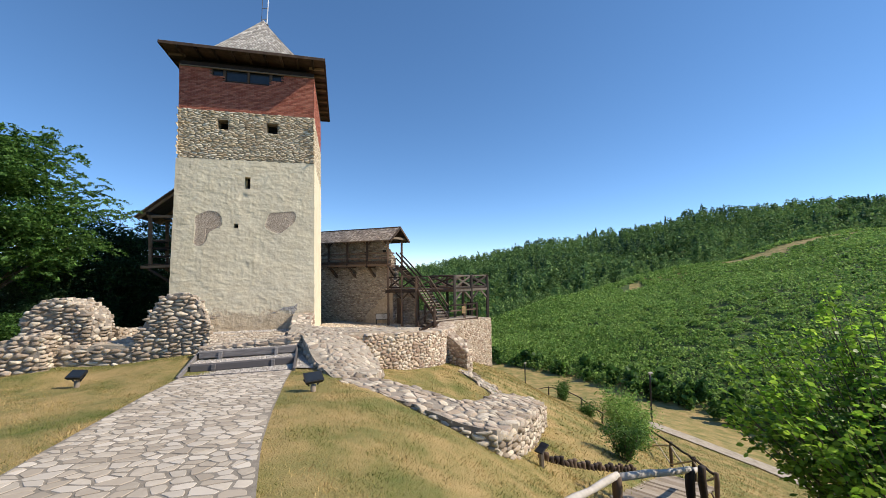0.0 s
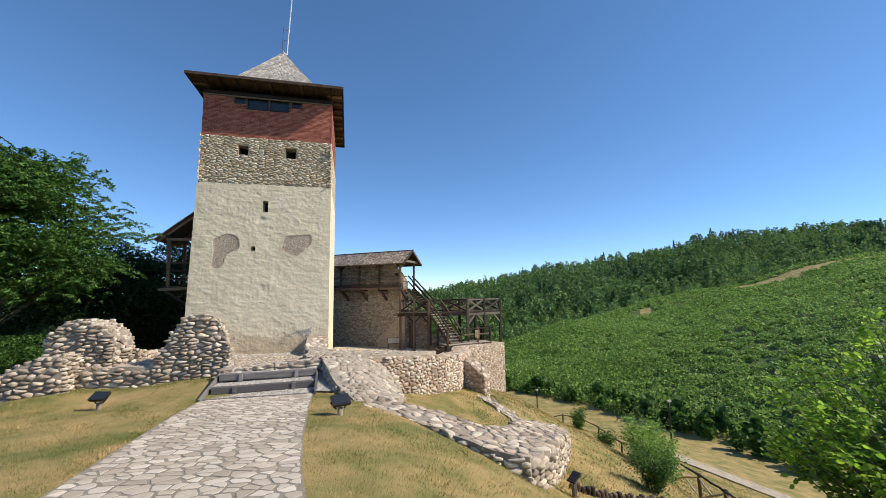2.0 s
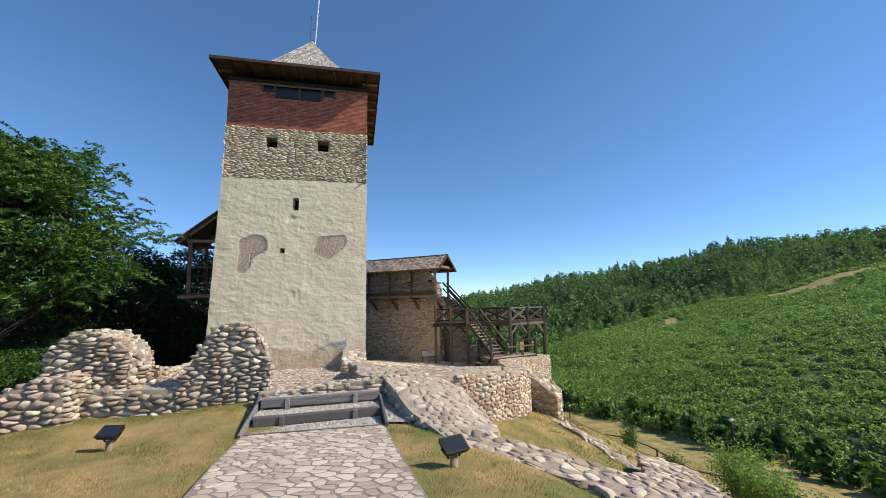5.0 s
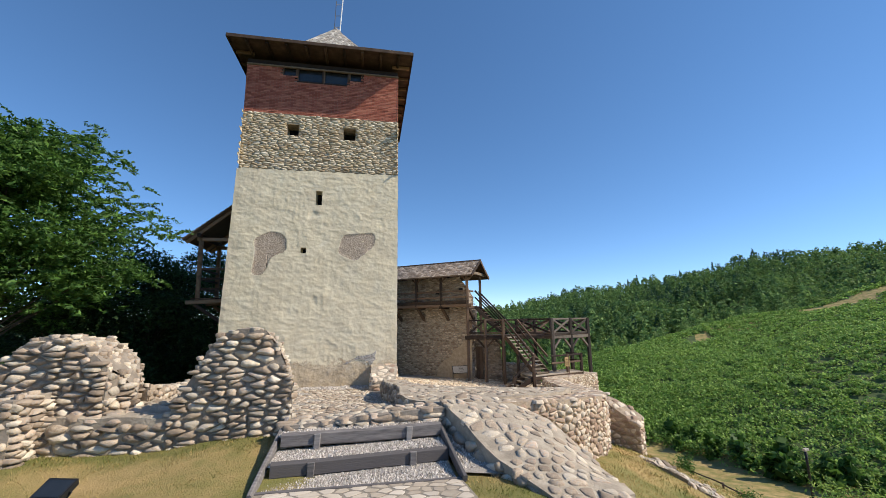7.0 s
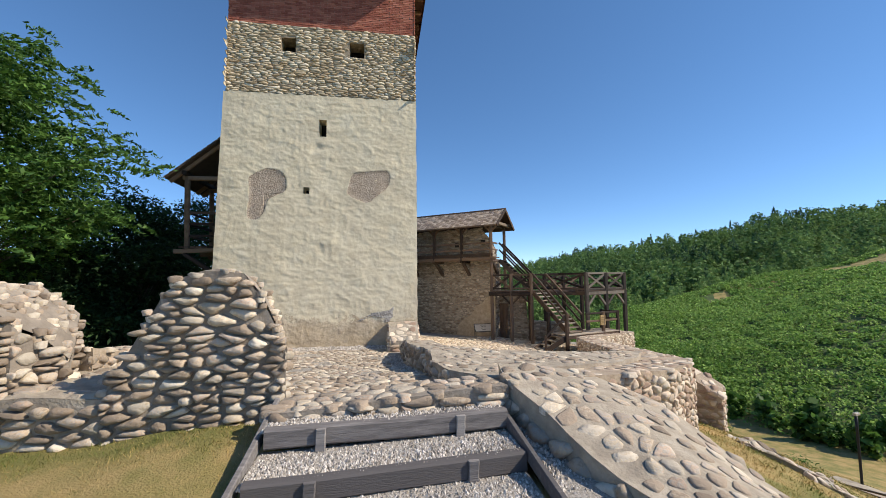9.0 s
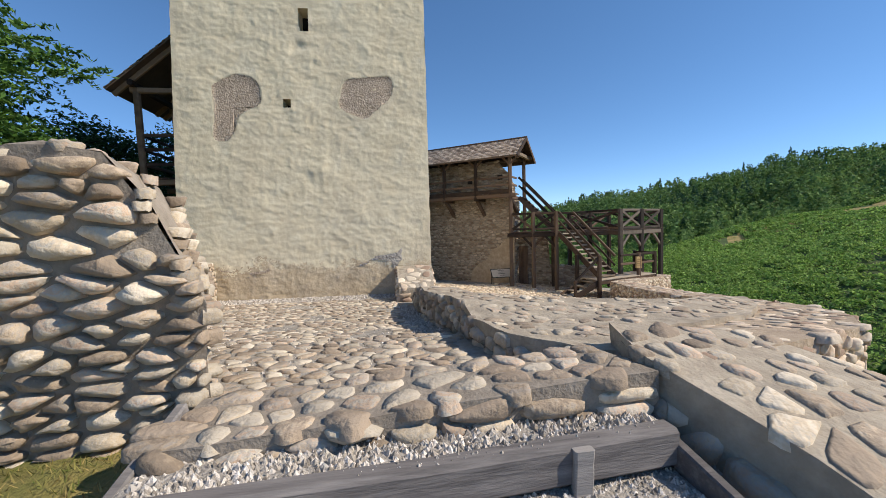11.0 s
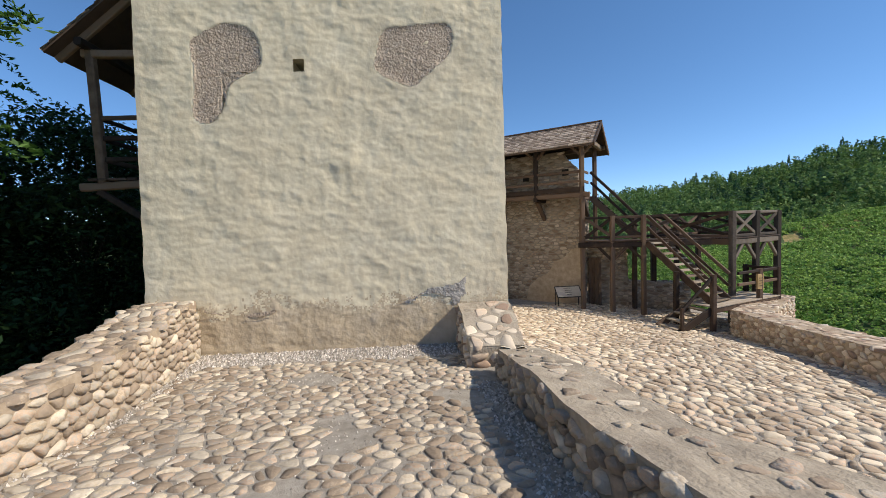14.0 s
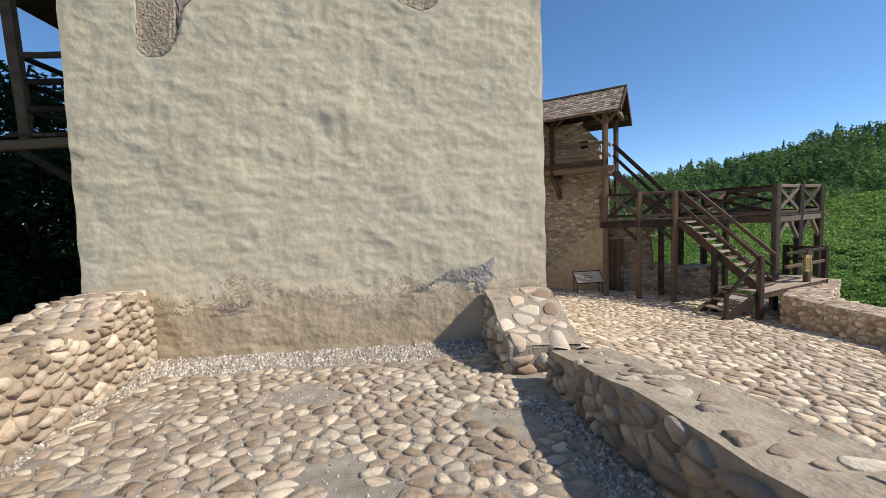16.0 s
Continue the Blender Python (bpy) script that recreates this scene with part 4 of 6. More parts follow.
rubble_wall("side_parapet", "low parapet wall of rounded buff stones", left_par, lambda x, y: lerp(y, [(-8.2, 0.95), (-7.3, 0.75), (-4.7, 0.46), (-3.5, 0.42), (-2.6, 0.40), (-1.2, 0.52), (-0.9, 0.62), (0, 0.63)]) + 0.025 * noise.noise((x * 3, y * 3, 6)), lambda x, y: court_z(x, y), (0.19, 0.115), 0.015, 0.05, faces=[0, 1, 2, 3, 4, 6], cap_size=(0.21, 0.17), cap_bulge=0.03, backing=M_tan_mortar, seed=91, limit=150, near=(1, -6), mats=(M_stone, M_stone_rest))


# ---- the tower ----
TOWER_D = 7.4
Z0, ZP, ZB, ZT = -0.7, 8.72, 11.38, 13.7


def edge_left(z):
    return lerp(z, [(-1, -3.70), (0.7, -3.65), (7.2, -3.47), (11.4, -3.36), (14, -3.36)])


tower = thing("tower", "tall plastered stone tower with a brick crown and shingle roof", "tower", kind="structure")
PATCH_L = [(-2.52, 5.58), (-2.3, 5.72), (-1.91, 5.93), (-1.5, 5.88), (-1.24, 5.66), (-1.2, 5.1), (-1.5, 4.98), (-1.88, 4.76), (-1.92, 4.4), (-2.12, 4.08), (-2.35, 4.05), (-2.56, 4.13), (-2.47, 4.72), (-2.46, 5.1)]
PATCH_R = [(1.09, 5.85), (1.7, 5.90), (2.48, 5.99), (2.51, 5.52), (2.3, 5.2), (1.95, 4.95), (1.68, 4.68), (1.4, 4.8), (0.89, 5.03), (1.0, 5.4)]


def rounded(pts):
    """The outline with its corners cut twice."""
    for _ in range(2):
        pts = [(a[0] * k + b[0] * (1 - k), a[1] * k + b[1] * (1 - k)) for a, b in zip(pts, pts[1:] + pts[:1]) for k in (0.75, 0.25)]
    return pts


PATCH_L, PATCH_R = rounded(PATCH_L), rounded(PATCH_R)
SLIT, HOLE = (-0.09, 0.18, 7.16, 7.82), (-0.63, -0.42, 5.0, 5.25)
WINS = [(-1.49, -0.98, 10.38, 10.92), (0.98, 1.53, 10.32, 10.90)]


def lumpy(x, z):
    """Hand-thrown plaster: soft waves and trowel lumps."""
    w = 0.5 * noise.noise((x * 1.7, z * 1.7, 11))
    d = 0.02 * noise.noise((x * 0.8, z * 0.8, 1)) + 0.014 * noise.noise((x * 1.9, z * 3.0, 2)) + 0.005 * noise.noise((x * 9.0, z * 12.0, 4))
    d += 0.015 * (0.5 - abs(noise.noise((x * 2.3 + w, z * 4.0 - w, 5)))) + 0.014 * max(0.0, noise.noise((x * 3.6 - w, z * 6.0 + w, 6))) + 0.009 * (0.5 - abs(noise.noise((x * 5.5, z * 8.0 + w, 7))))
    for px, pz, r, a in ((-0.1, 3.0, 0.28, -0.045), (0.3, 3.25, 0.32, 0.03), (-0.2, 6.7, 0.22, -0.06), (-0.55, 4.6, 0.25, -0.03)):
        q = ((x - px) ** 2 + (z - pz) ** 2) / r ** 2
        if q < 4:
            d += a * math.exp(-q * 1.5) * (0.75 + 0.7 * noise.noise((x * 3.5, z * 3.5, 9)))
    return d


def plaster_front():
    nx, nz = 230, 310
    V, Fc, mi = [], [], []
    xs_cut = lambda k, z: edge_left(z) + (3.5 - edge_left(z)) * k / nx
    for j in range(nz + 1):
        z = Z0 + (ZP - Z0) * j / nz
        for i in range(nx + 1):
            x = xs_cut(i, z)
            d = lumpy(x, z)
            e = min(1, (3.5 - x) / 0.15, (x - edge_left(z)) / 0.15)
            if inside(x, z, PATCH_L) or inside(x, z, PATCH_R):
                d -= 0.018
            x += (1 - max(0, e)) * 0.03 * noise.noise((1, z * 2.5, 3))
            V.append((x, -0.0 - d * (0.5 + 0.5 * e), z + (0.06 * noise.noise((x * 4, 0, 2)) if j == nz else 0)))
    for j in range(nz):
        for i in range(nx):
            a = j * (nx + 1) + i
            q = (a, a + 1, a + nx + 2, a + nx + 1)
            cx, cz = sum(V[k][0] for k in q) / 4, sum(V[k][2] for k in q) / 4
            if any(b[0] < cx < b[1] and b[2] < cz < b[3] for b in (SLIT, HOLE)):
                continue
            Fc.append(q)
            mi.append(1 if cz < 0.45 + 0.35 * noise.noise((cx * 1.2, cz * 2, 7)) + 0.3 * noise.noise((cx * 6, cz * 6, 8)) + rng.uniform(-0.16, 0.16) else 0)
    ob = mesh_ob("plaster_front", V, Fc, [M_plaster, M_plaster_low], tower, True)
    ob.data.polygons.foreach_set("material_index", mi)
    for nm, b in (("slit_opening", SLIT), ("beam_hole", HOLE)):
        x0, x1, z0, z1 = b
        x0, x1, z0, z1 = x0 - 0.04, x1 + 0.04, z0 - 0.04, z1 + 0.04
        V = [(x0, 0.02, z0), (x1, 0.02, z0), (x1, 0.02, z1), (x0, 0.02, z1), (x0 + 0.05, 0.55, z0 + 0.05), (x1 - 0.05, 0.55, z0 + 0.05), (x1 - 0.05, 0.55, z1 - 0.05), (x0 + 0.05, 0.55, z1 - 0.05)]
        ob = mesh_ob(nm, V, [(0, 1, 5, 4), (1, 2, 6, 5), (2, 3, 7, 6), (3, 0, 4, 7), (4, 5, 6, 7)], [M_plaster, M_shade_fill], tower)
        # the back face is coloured near-black for the shade in the recess
        ob.data.polygons[4].material_index = 1


plaster_front()


def side_wall():
    """The other three sides, plastered to the same height, and the stone and brick core above."""
    for nm, p in (("plaster_side", [(3.5, 0.0), (3.5, TOWER_D)]), ("plaster_back", [(3.5, TOWER_D), (-3.6, TOWER_D)]), ("plaster_side", [(-3.6, TOWER_D), (-3.6, 0.0)])):
        (x1, y1), (x2, y2) = p
        V, Fc = [], []
        nu, nz = 40, 60
        for j in range(nz + 1):
            z = Z0 - 3 + (ZP - Z0 + 3) * j / nz
            for i in range(nu + 1):
                x, y = x1 + (x2 - x1) * i / nu, y1 + (y2 - y1) * i / nu
                if x1 == x2 and x1 < 0:
                    x = edge_left(z)
                elif x1 != x2:
                    x = 3.5 + (edge_left(z) - 3.5) * i / nu
                d = 0.6 * lumpy(x + y, z) * min(1, i / 3, (nu - i) / 3)
                nx, ny = (1, 0) if nm == "plaster_side" and x1 > 0 else ((-1, 0) if nm == "plaster_side" else (0, 1))
                V.append((x + nx * d, y + ny * d, z))
        for j in range(nz):
            for i in range(nu):
                a = j * (nu + 1) + i
                Fc.append((a, a + 1, a + nu + 2, a + nu + 1))
        mesh_ob(nm, V, Fc, M_plaster, tower, True)


side_wall()
for pts in (PATCH_L, PATCH_R):
    rngp = random.Random(3)
    fine = []
    for i in range(len(pts)):
        a, b = pts[i - 1], pts[i]
        for k in range(2):
            t = k / 2
            fine.append((a[0] + (b[0] - a[0]) * t + rngp.uniform(-0.02, 0.02), a[1] + (b[1] - a[1]) * t + rngp.uniform(-0.02, 0.02)))
    c = (sum(p[0] for p in fine) / len(fine), sum(p[1] for p in fine) / len(fine))
    V, Fc = [(c[0], -lumpy(*c) + 0.006, c[1])], []
    rings = (0.25, 0.5, 0.75, 0.97, 1.0)
    for k in rings:
        for x, z in fine:
            xx, zz = c[0] + (x - c[0]) * k, c[1] + (z - c[1]) * k
            V.append((xx, -lumpy(xx, zz) + (-0.004 if k == 1.0 else 0.006 - 0.01 * noise.noise((xx * 9, zz * 9, 3))), zz))
    n = len(fine)
    Fc += [(0, 1 + i, 1 + (i + 1) % n) for i in range(n)]
    for r in range(len(rings) - 1):
        for i in range(n):
            a, b = 1 + r * n + i, 1 + r * n + (i + 1) % n
            Fc.append((a, a + n, b + n, b))
    mesh_ob("bare_patch", V, Fc, M_patch, tower, True, "patch of bare brown masonry")
# broken grey cement patch low on the front
def ragged_patch(name, outline, mat, label, seed, depth=0.03):
    """A broken patch of rough render over an outline (x, z), proud of the plaster."""
    r = random.Random(seed)
    loop = []
    for k in range(len(outline)):
        a, b = outline[k], outline[(k + 1) % len(outline)]
        for t in (0, 0.25, 0.5, 0.75):
            loop.append((a[0] + (b[0] - a[0]) * t + r.uniform(-0.022, 0.022), a[1] + (b[1] - a[1]) * t + r.uniform(-0.022, 0.022)))
    v, f = fill(loop, 0.05)
    V = [(x, -0.012 - lumpy(x, z) - depth * abs(noise.noise((x * 9, z * 9, seed))), z) for x, z in v]
    mesh_ob(name, V, f, mat, tower, False, label)


ragged_patch("cement_patch", [(1.66, 0.55), (1.9, 0.68), (2.2, 0.70), (2.45, 0.76), (2.64, 0.88), (2.58, 0.66), (2.62, 0.5), (2.5, 0.46), (2.44, 0.3), (2.36, 0.3), (2.3, 0.44), (2.1, 0.55), (1.85, 0.54)], M_grey_patch, "broken grey cement patch", 3, 0.014)
ragged_patch("cement_patch", [(1.3, 0.42), (1.5, 0.47), (1.62, 0.5), (1.55, 0.43), (1.38, 0.37)], M_grey_patch, "broken grey cement patch", 4)
ragged_patch("plaster_loss", [(-3.2, 0.5), (-2.95, 0.46), (-2.8, 0.38), (-2.95, 0.33), (-3.1, 0.38)], M_patch, "bare spot in the plaster", 5, 0.02)
ragged_patch("plaster_loss", [(-1.9, 0.3), (-1.5, 0.33), (-1.2, 0.38), (-1.25, 0.31), (-1.6, 0.25)], M_patch, "bare spot in the plaster", 6, 0.02)



def crack(pts, w):
    """A jagged open crack in the plaster."""
    r = random.Random(len(pts) + int(pts[0][0] * 10))
    up_, lo_ = [], []
    for i in range(len(pts) - 1):
        for k in range(5):
            t = k / 5
            x = pts[i][0] + (pts[i + 1][0] - pts[i][0]) * t
            z = pts[i][1] + (pts[i + 1][1] - pts[i][1]) * t + r.uniform(-0.012, 0.012)
            h = w * r.uniform(0.3, 1.2)
            up_.append((x, -0.05 - lumpy(x, z) * 0.6, z + h))
            lo_.append((x, -0.05 - lumpy(x, z) * 0.6, z - h))
    V = up_ + lo_
    n = len(up_)
    mesh_ob("crack", V, [(n + i, n + i + 1, i + 1, i) for i in range(n - 1)], M_patch, tower)


crack([(-2.55, 0.42), (-2.3, 0.36), (-2.15, 0.3)], 0.018)
crack([(-1.75, 0.28), (-1.4, 0.3), (-1.15, 0.36)], 0.016)
crack([(1.2, 0.42), (1.5, 0.5), (1.75, 0.56)], 0.014)

# stone band
xl = -3.36
for b in ((xl + 0.02, 3.46, 0.04, TOWER_D - 0.04, ZP - 0.1, ZB),):
    holes = WINS
    z0, z1 = ZP - 0.1, ZB + 0.02
    xsb = sorted([xl, 3.48] + [v for w in holes for v in w[:2]])
    for i in range(5):
        a, c = xsb[i], xsb[i + 1]
        w = [h for h in holes if abs(h[0] - a) < 1e-6]
        if w:
            block("stone_core", a, c, 0.05, 0.7, z0, w[0][2], M_band_mortar, tower)
            block("stone_core", a, c, 0.05, 0.7, w[0][3], z1, M_band_mortar, tower)
        else:
            block("stone_core", a, c, 0.05, 0.7, z0, z1, M_band_mortar, tower)
    # solid near-black block added behind the openings as the room's shade
    block("room_shade_block", xl + 0.2, 3.3, 0.702, TOWER_D - 0.3, z0 + 0.2, z1, M_shade_fill, tower)
    block("stone_core", 3.0, 3.478, 0.704, TOWER_D, z0, z1, M_band_mortar, tower)
    block("stone_core", xl, xl + 0.45, 0.704, TOWER_D, z0, z1, M_band_mortar, tower)
    block("stone_core", xl + 0.452, 2.998, TOWER_D - 0.4, TOWER_D, z0, z1, M_band_mortar, tower)
rng = random.Random(17)
stones = []
for u, v, poly in cells(xl, 3.49, ZP + 0.02, ZB, 0.25, 0.078, 0.42, rng):
    if any(w[0] - 0.03 < u < w[1] + 0.03 and w[2] - 0.02 < v < w[3] + 0.02 for w in WINS):
        continue
    poly = clip(clip(poly, 1, 0, 3.5), -1, 0, -xl + 0.03)
    for w in WINS:
        # cut the stone back to the nearest edge of an opening
        if any(w[0] < p[0] < w[1] and w[2] < p[1] < w[3] for p in poly):
            if u < w[0] + 0.05:
                poly = clip(poly, 1, 0, w[0])
            elif u > w[1] - 0.05:
                poly = clip(poly, -1, 0, -w[1])
            elif v < w[2] + 0.05:
                poly = clip(poly, 0, 1, w[2])
            else:
                poly = clip(poly, 0, -1, -w[3])
    if len(poly) > 2:
        stones.append(pebble(poly, 0.010, 0.045, rng, 1, 0.85, 0.05))
lay(tower, stones, lambda u, v, h: (u, 0.054 - h, v), "band_stone", M_band, M_band_rest, 300, (0, 0))
stones = []
for u, v, poly in cells(0, TOWER_D, ZP + 0.02, ZB, 0.235, 0.095, 0.44, rng):
    stones.append(pebble(poly, 0.010, 0.013, rng, 1, 0.85, 0.05))
lay(tower, stones, lambda u, v, h: (3.482 + h, u, v), "side_stone", M_band, M_band_rest, 0, (0, 0))
stones = []
for u, v, poly in cells(0, TOWER_D, ZP + 0.02, ZB, 0.3, 0.12, 0.34, rng):
    stones.append(pebble(poly, 0.010, 0.013, rng, 1, 0.85, 0.05))
lay(tower, stones, lambda u, v, h: (xl - 0.3 * h, TOWER_D - u, v), "side_stone", M_band, M_band_rest, 0, (0, 0))

# brick crown
BW = (-1.15, 1.12, 13.08, 13.74)
block("brick_core", xl + 0.03, 3.45, 0.06, TOWER_D, ZB, BW[2], M_brick_joint, tower)
block("brick_core", xl + 0.03, BW[0] - 0.75, 0.06, 0.6, BW[2], ZT, M_brick_joint, tower)
block("brick_core", BW[1] + 0.75, 3.45, 0.06, 0.6, BW[2], ZT, M_brick_joint, tower)
block("brick_core", 3.0, 3.45, 0.602, TOWER_D, BW[2], ZT, M_brick_joint, tower)
block("brick_core", xl + 0.03, -2.9, 0.602, TOWER_D, BW[2], ZT, M_brick_joint, tower)
V, Fc = [], []
nrow = round((ZT - ZB) / 0.075)
for j in range(nrow):
    z = ZB + 0.02 + j * (ZT - ZB - 0.02) / nrow
    for side in (0, 1, 2):
        lo, hi = ((xl + 0.01, 3.49), (0.02, TOWER_D), (0.02, TOWER_D))[side]
        u = lo
        while u < hi - 0.1:
            w = min(0.115 if j % 2 and u == lo else 0.245, hi - u)
            if side == 0 and z > BW[2] - 0.06 and BW[0] - 0.72 < u + w / 2 < BW[1] + 0.72 and (z > 13.32 or BW[0] < u + w / 2 < BW[1]):
                u += w + 0.015
                continue
            o = rng.uniform(-0.006, 0.008)
            if side == 0:
                v, f = block_data(u, u + w, 0.035 - o, 0.08, z, z + 0.062)
            elif side == 1:
                v, f = block_data(3.44, 3.475 + o, u, u + w, z, z + 0.062)
            else:
                v, f = block_data(xl + 0.005 - o, xl + 0.06, u, u + w, z, z + 0.062)
            b = len(V)
            V += v
            Fc += [tuple(i + b for i in q) for q in f]
            u += w + 0.015
ob = mesh_ob("bricks", V, Fc, M_brick, tower)
tagged(ob, "courses of red brick", kind="stuff")
# near-black block added as the shade behind the window strip
block("room_shade_block", -2.88, 2.98, 0.62, TOWER_D - 0.4, BW[2] + 0.005, 14.4, M_shade_fill, tower)
# window strip under the eaves
for x0, x1, z0, z1 in ((BW[0], -0.03, 13.08, 13.72), (0.03, BW[1], 13.08, 13.72), (BW[0] - 0.65, BW[0] - 0.07, 13.33, 13.72), (BW[1] + 0.07, BW[1] + 0.65, 13.33, 13.72)):
    win = block("window_pane", x0, x1, 0.16, 0.18, z0, z1, M_glass_dark, tower)
    beam("window_frame", (x0 - 0.02, 0.1, z0), (x1 + 0.02, 0.1, z0), 0.12, 0.07, M_wood, win)
    beam("window_frame", (x0, 0.1, z0), (x0, 0.1, z1), 0.07, 0.12, M_wood, win)
    beam("window_frame", (x1, 0.1, z0), (x1, 0.1, z1), 0.07, 0.12, M_wood, win)
block("wall_plate", xl + 0.02, 3.46, 0.01, 0.3, 13.74, 13.98, M_wood, tower)
block("wall_plate", 3.18, 3.462, 0.302, TOWER_D, 13.74, 13.98, M_wood, tower)
block("wall_plate", xl + 0.018, xl + 0.3, 0.302, TOWER_D, 13.74, 13.98, M_wood, tower)
beam("plate_board", (xl, 0.0, 13.72), (3.48, 0.0, 13.72), 0.1, 0.06, M_wood_pale, tower)
# roof: flat-pitched skirt, steep cap
cxr, cyr = 0.06, TOWER_D / 2
hx, hy = 3.42 + 0.62, TOWER_D / 2 + 0.93
levels = [(hx, hy, 14.42), (2.25, 2.3, 15.62), (1.15, 1.18, 17.2), (0.03, 0.03, 18.9)]
V, Fc = [], []


def shingle_side(sx, sy, dx, dy):
    """One side of the roof in overlapping shingle courses."""
    for (ax, ay, az), (bx, by, bz) in zip(levels, levels[1:]):
        ln = math.hypot(math.hypot(ax - bx, 0), bz - az)
        n = max(3, int(ln / 0.17))
        for k in range(n):
            t0, t1 = k / n, (k + 1.35) / n
            t1 = min(t1, 1)
            ex0, ey0, ez0 = ax + (bx - ax) * t0, ay + (by - ay) * t0, az + (bz - az) * t0
            ex1, ey1, ez1 = ax + (bx - ax) * t1, ay + (by - ay) * t1, az + (bz - az) * t1
            w0 = ey0 if sx else ex0
            w1 = ey1 if sx else ex1
            m = max(1, int(2 * w0 / 0.16))
            for i in range(m):
                a, b = -1 + 2 * i / m + 0.01, -1 + 2 * (i + 1) / m - 0.01
                lift = 0.03 + rng.uniform(0, 0.012)
                s = len(V)
                for q, w, e, z, l in ((a, w0, (ex0, ey0), ez0, lift), (b, w0, (ex0, ey0), ez0, lift), (b, w1, (ex1, ey1), ez1, 0.008), (a, w1, (ex1, ey1), ez1, 0.008)):
                    if sx:
                        V.append((cxr + sx * (e[0] + l * 0.5), cyr + q * w * (1 if sx > 0 else -1), z + l))
                    else:
                        V.append((cxr - sy * q * w, cyr + sy * (e[1] + l * 0.5), z + l))
                V.append((V[s][0], V[s][1], V[s][2] - 0.03))
                V.append((V[s + 1][0], V[s + 1][1], V[s + 1][2] - 0.03))
                Fc.append((s, s + 1, s + 2, s + 3))
                Fc.append((s + 4, s + 5, s + 1, s))


for sx, sy in ((0, -1), (1, 0), (0, 1), (-1, 0)):
    shingle_side(sx, sy, 0, 0)
roof = mesh_ob("roof_shingles", V, Fc, M_shingle, tower)
tagged(roof, "grey weathered wooden shingles", kind="stuff")
V, Fc = [], []
for x, y, z in levels:
    V += [(cxr - x, cyr - y, z - 0.01), (cxr + x, cyr - y, z - 0.01), (cxr + x, cyr + y, z - 0.01), (cxr - x, cyr + y, z - 0.01)]
for k in range(3):
    for i in range(4):
        a, b = k * 4 + i, k * 4 + (i + 1) % 4
        Fc.append((a, b, b + 4, a + 4))
Fc.append((3, 2, 1, 0))
mesh_ob("roof_deck", V, Fc, M_wood, tower)
for y in (cyr - hy, cyr + hy):
    beam("fascia", (cxr - hx, y, 14.38), (cxr + hx, y, 14.38), 0.05, 0.16, M_wood, tower)
for x in (cxr - hx, cxr + hx):
    beam("fascia", (x, cyr - hy, 14.38), (x, cyr + hy, 14.38), 0.05, 0.16, M_wood, tower)
for i in range(9):
    x = -3.2 + i * 0.83
    beam("rafter_end", (x, cyr - hy + 0.08, 14.31), (x, 0.3, 14.31), 0.11, 0.14, M_wood, tower)
for i in range(9):
    y = 0.1 + i * 0.9
    beam("rafter_end", (3.2, y, 14.31), (cxr + hx - 0.08, y, 14.31), 0.11, 0.14, M_wood_warm, tower)
    beam("rafter_end", (-3.1, y, 14.31), (cxr - hx + 0.08, y, 14.31), 0.11, 0.14, M_wood, tower)
mast = thing("lightning_mast", "thin white mast with a stepped bracket on the roof peak", "mast", at=(0.2, cyr, 18.7))
o = mesh_ob("peak_cap", *(lambda: ([(0.22 * math.cos(i * 0.785), 0.22 * math.sin(i * 0.785), 0.0) for i in range(8)] + [(-0.15, 0, 0.35)], [(i, (i + 1) % 8, 8) for i in range(8)]))(), M_shingle, mast)
beam("pole", (0.1, 0, 0.1), (0.35, 0, 5.2), 0.06, 0.06, M_white, mast)
beam("bracket", (-0.22, 0, 0.1), (-0.16, 0, 2.1), 0.035, 0.035, M_wood_grey, mast)
for z in (0.35, 1.1, 1.85):
    beam("rung", (-0.22 + 0.03 * z, 0, z), (0.12 + 0.05 * z, 0, z + 0.05), 0.03, 0.03, M_wood_grey, mast)

# ---- wooden balcony on the tower's flank ----
bal = thing("hanging_balcony", "roofed wooden balcony hung on the tower flank", "balcony")
for y in (0.8, 2.9):
    beam("joist", (-5.22, y, 2.98), (-3.4, y, 3.05), 0.16, 0.16, M_wood_warm, bal)
    beam("brace", (-4.9, y, 2.9), (-3.62, y, 2.0), 0.11, 0.13, M_wood, bal)
    beam("post", (-4.8, y, 3.05), (-4.86, y, 5.74), 0.16, 0.16, M_wood_warm, bal)
    beam("tie_beam", (-5.0, y, 5.68), (-3.35, y, 5.68), 0.14, 0.15, M_wood_warm, bal)
    beam("rafter", (-5.4, y - 0.1, 5.52), (-3.35, y - 0.1, 7.25), 0.1, 0.14, M_wood_warm, bal)
beam("rafter", (-5.4, 3.3, 5.52), (-3.35, 3.3, 7.25), 0.1, 0.14, M_wood_warm, bal)
for z in (3.55, 3.98, 4.4):
    beam("rail", (-4.8, 0.82, z), (-3.55, 0.82, z), 0.06, 0.09, M_wood, bal)
    beam("rail", (-4.82, 0.8, z), (-4.82, 2.9, z), 0.06, 0.09, M_wood, bal)
beam("wall_plate", (-4.86, 0.5, 5.82), (-4.86, 3.4, 5.82), 0.15, 0.15, M_wood, bal)
for k in range(8):
    beam("floor_board", (-4.95 + k * 0.19, 0.7, 3.13), (-4.95 + k * 0.19, 3.1, 3.13), 0.17, 0.05, M_wood, bal)
V, Fc = [], []
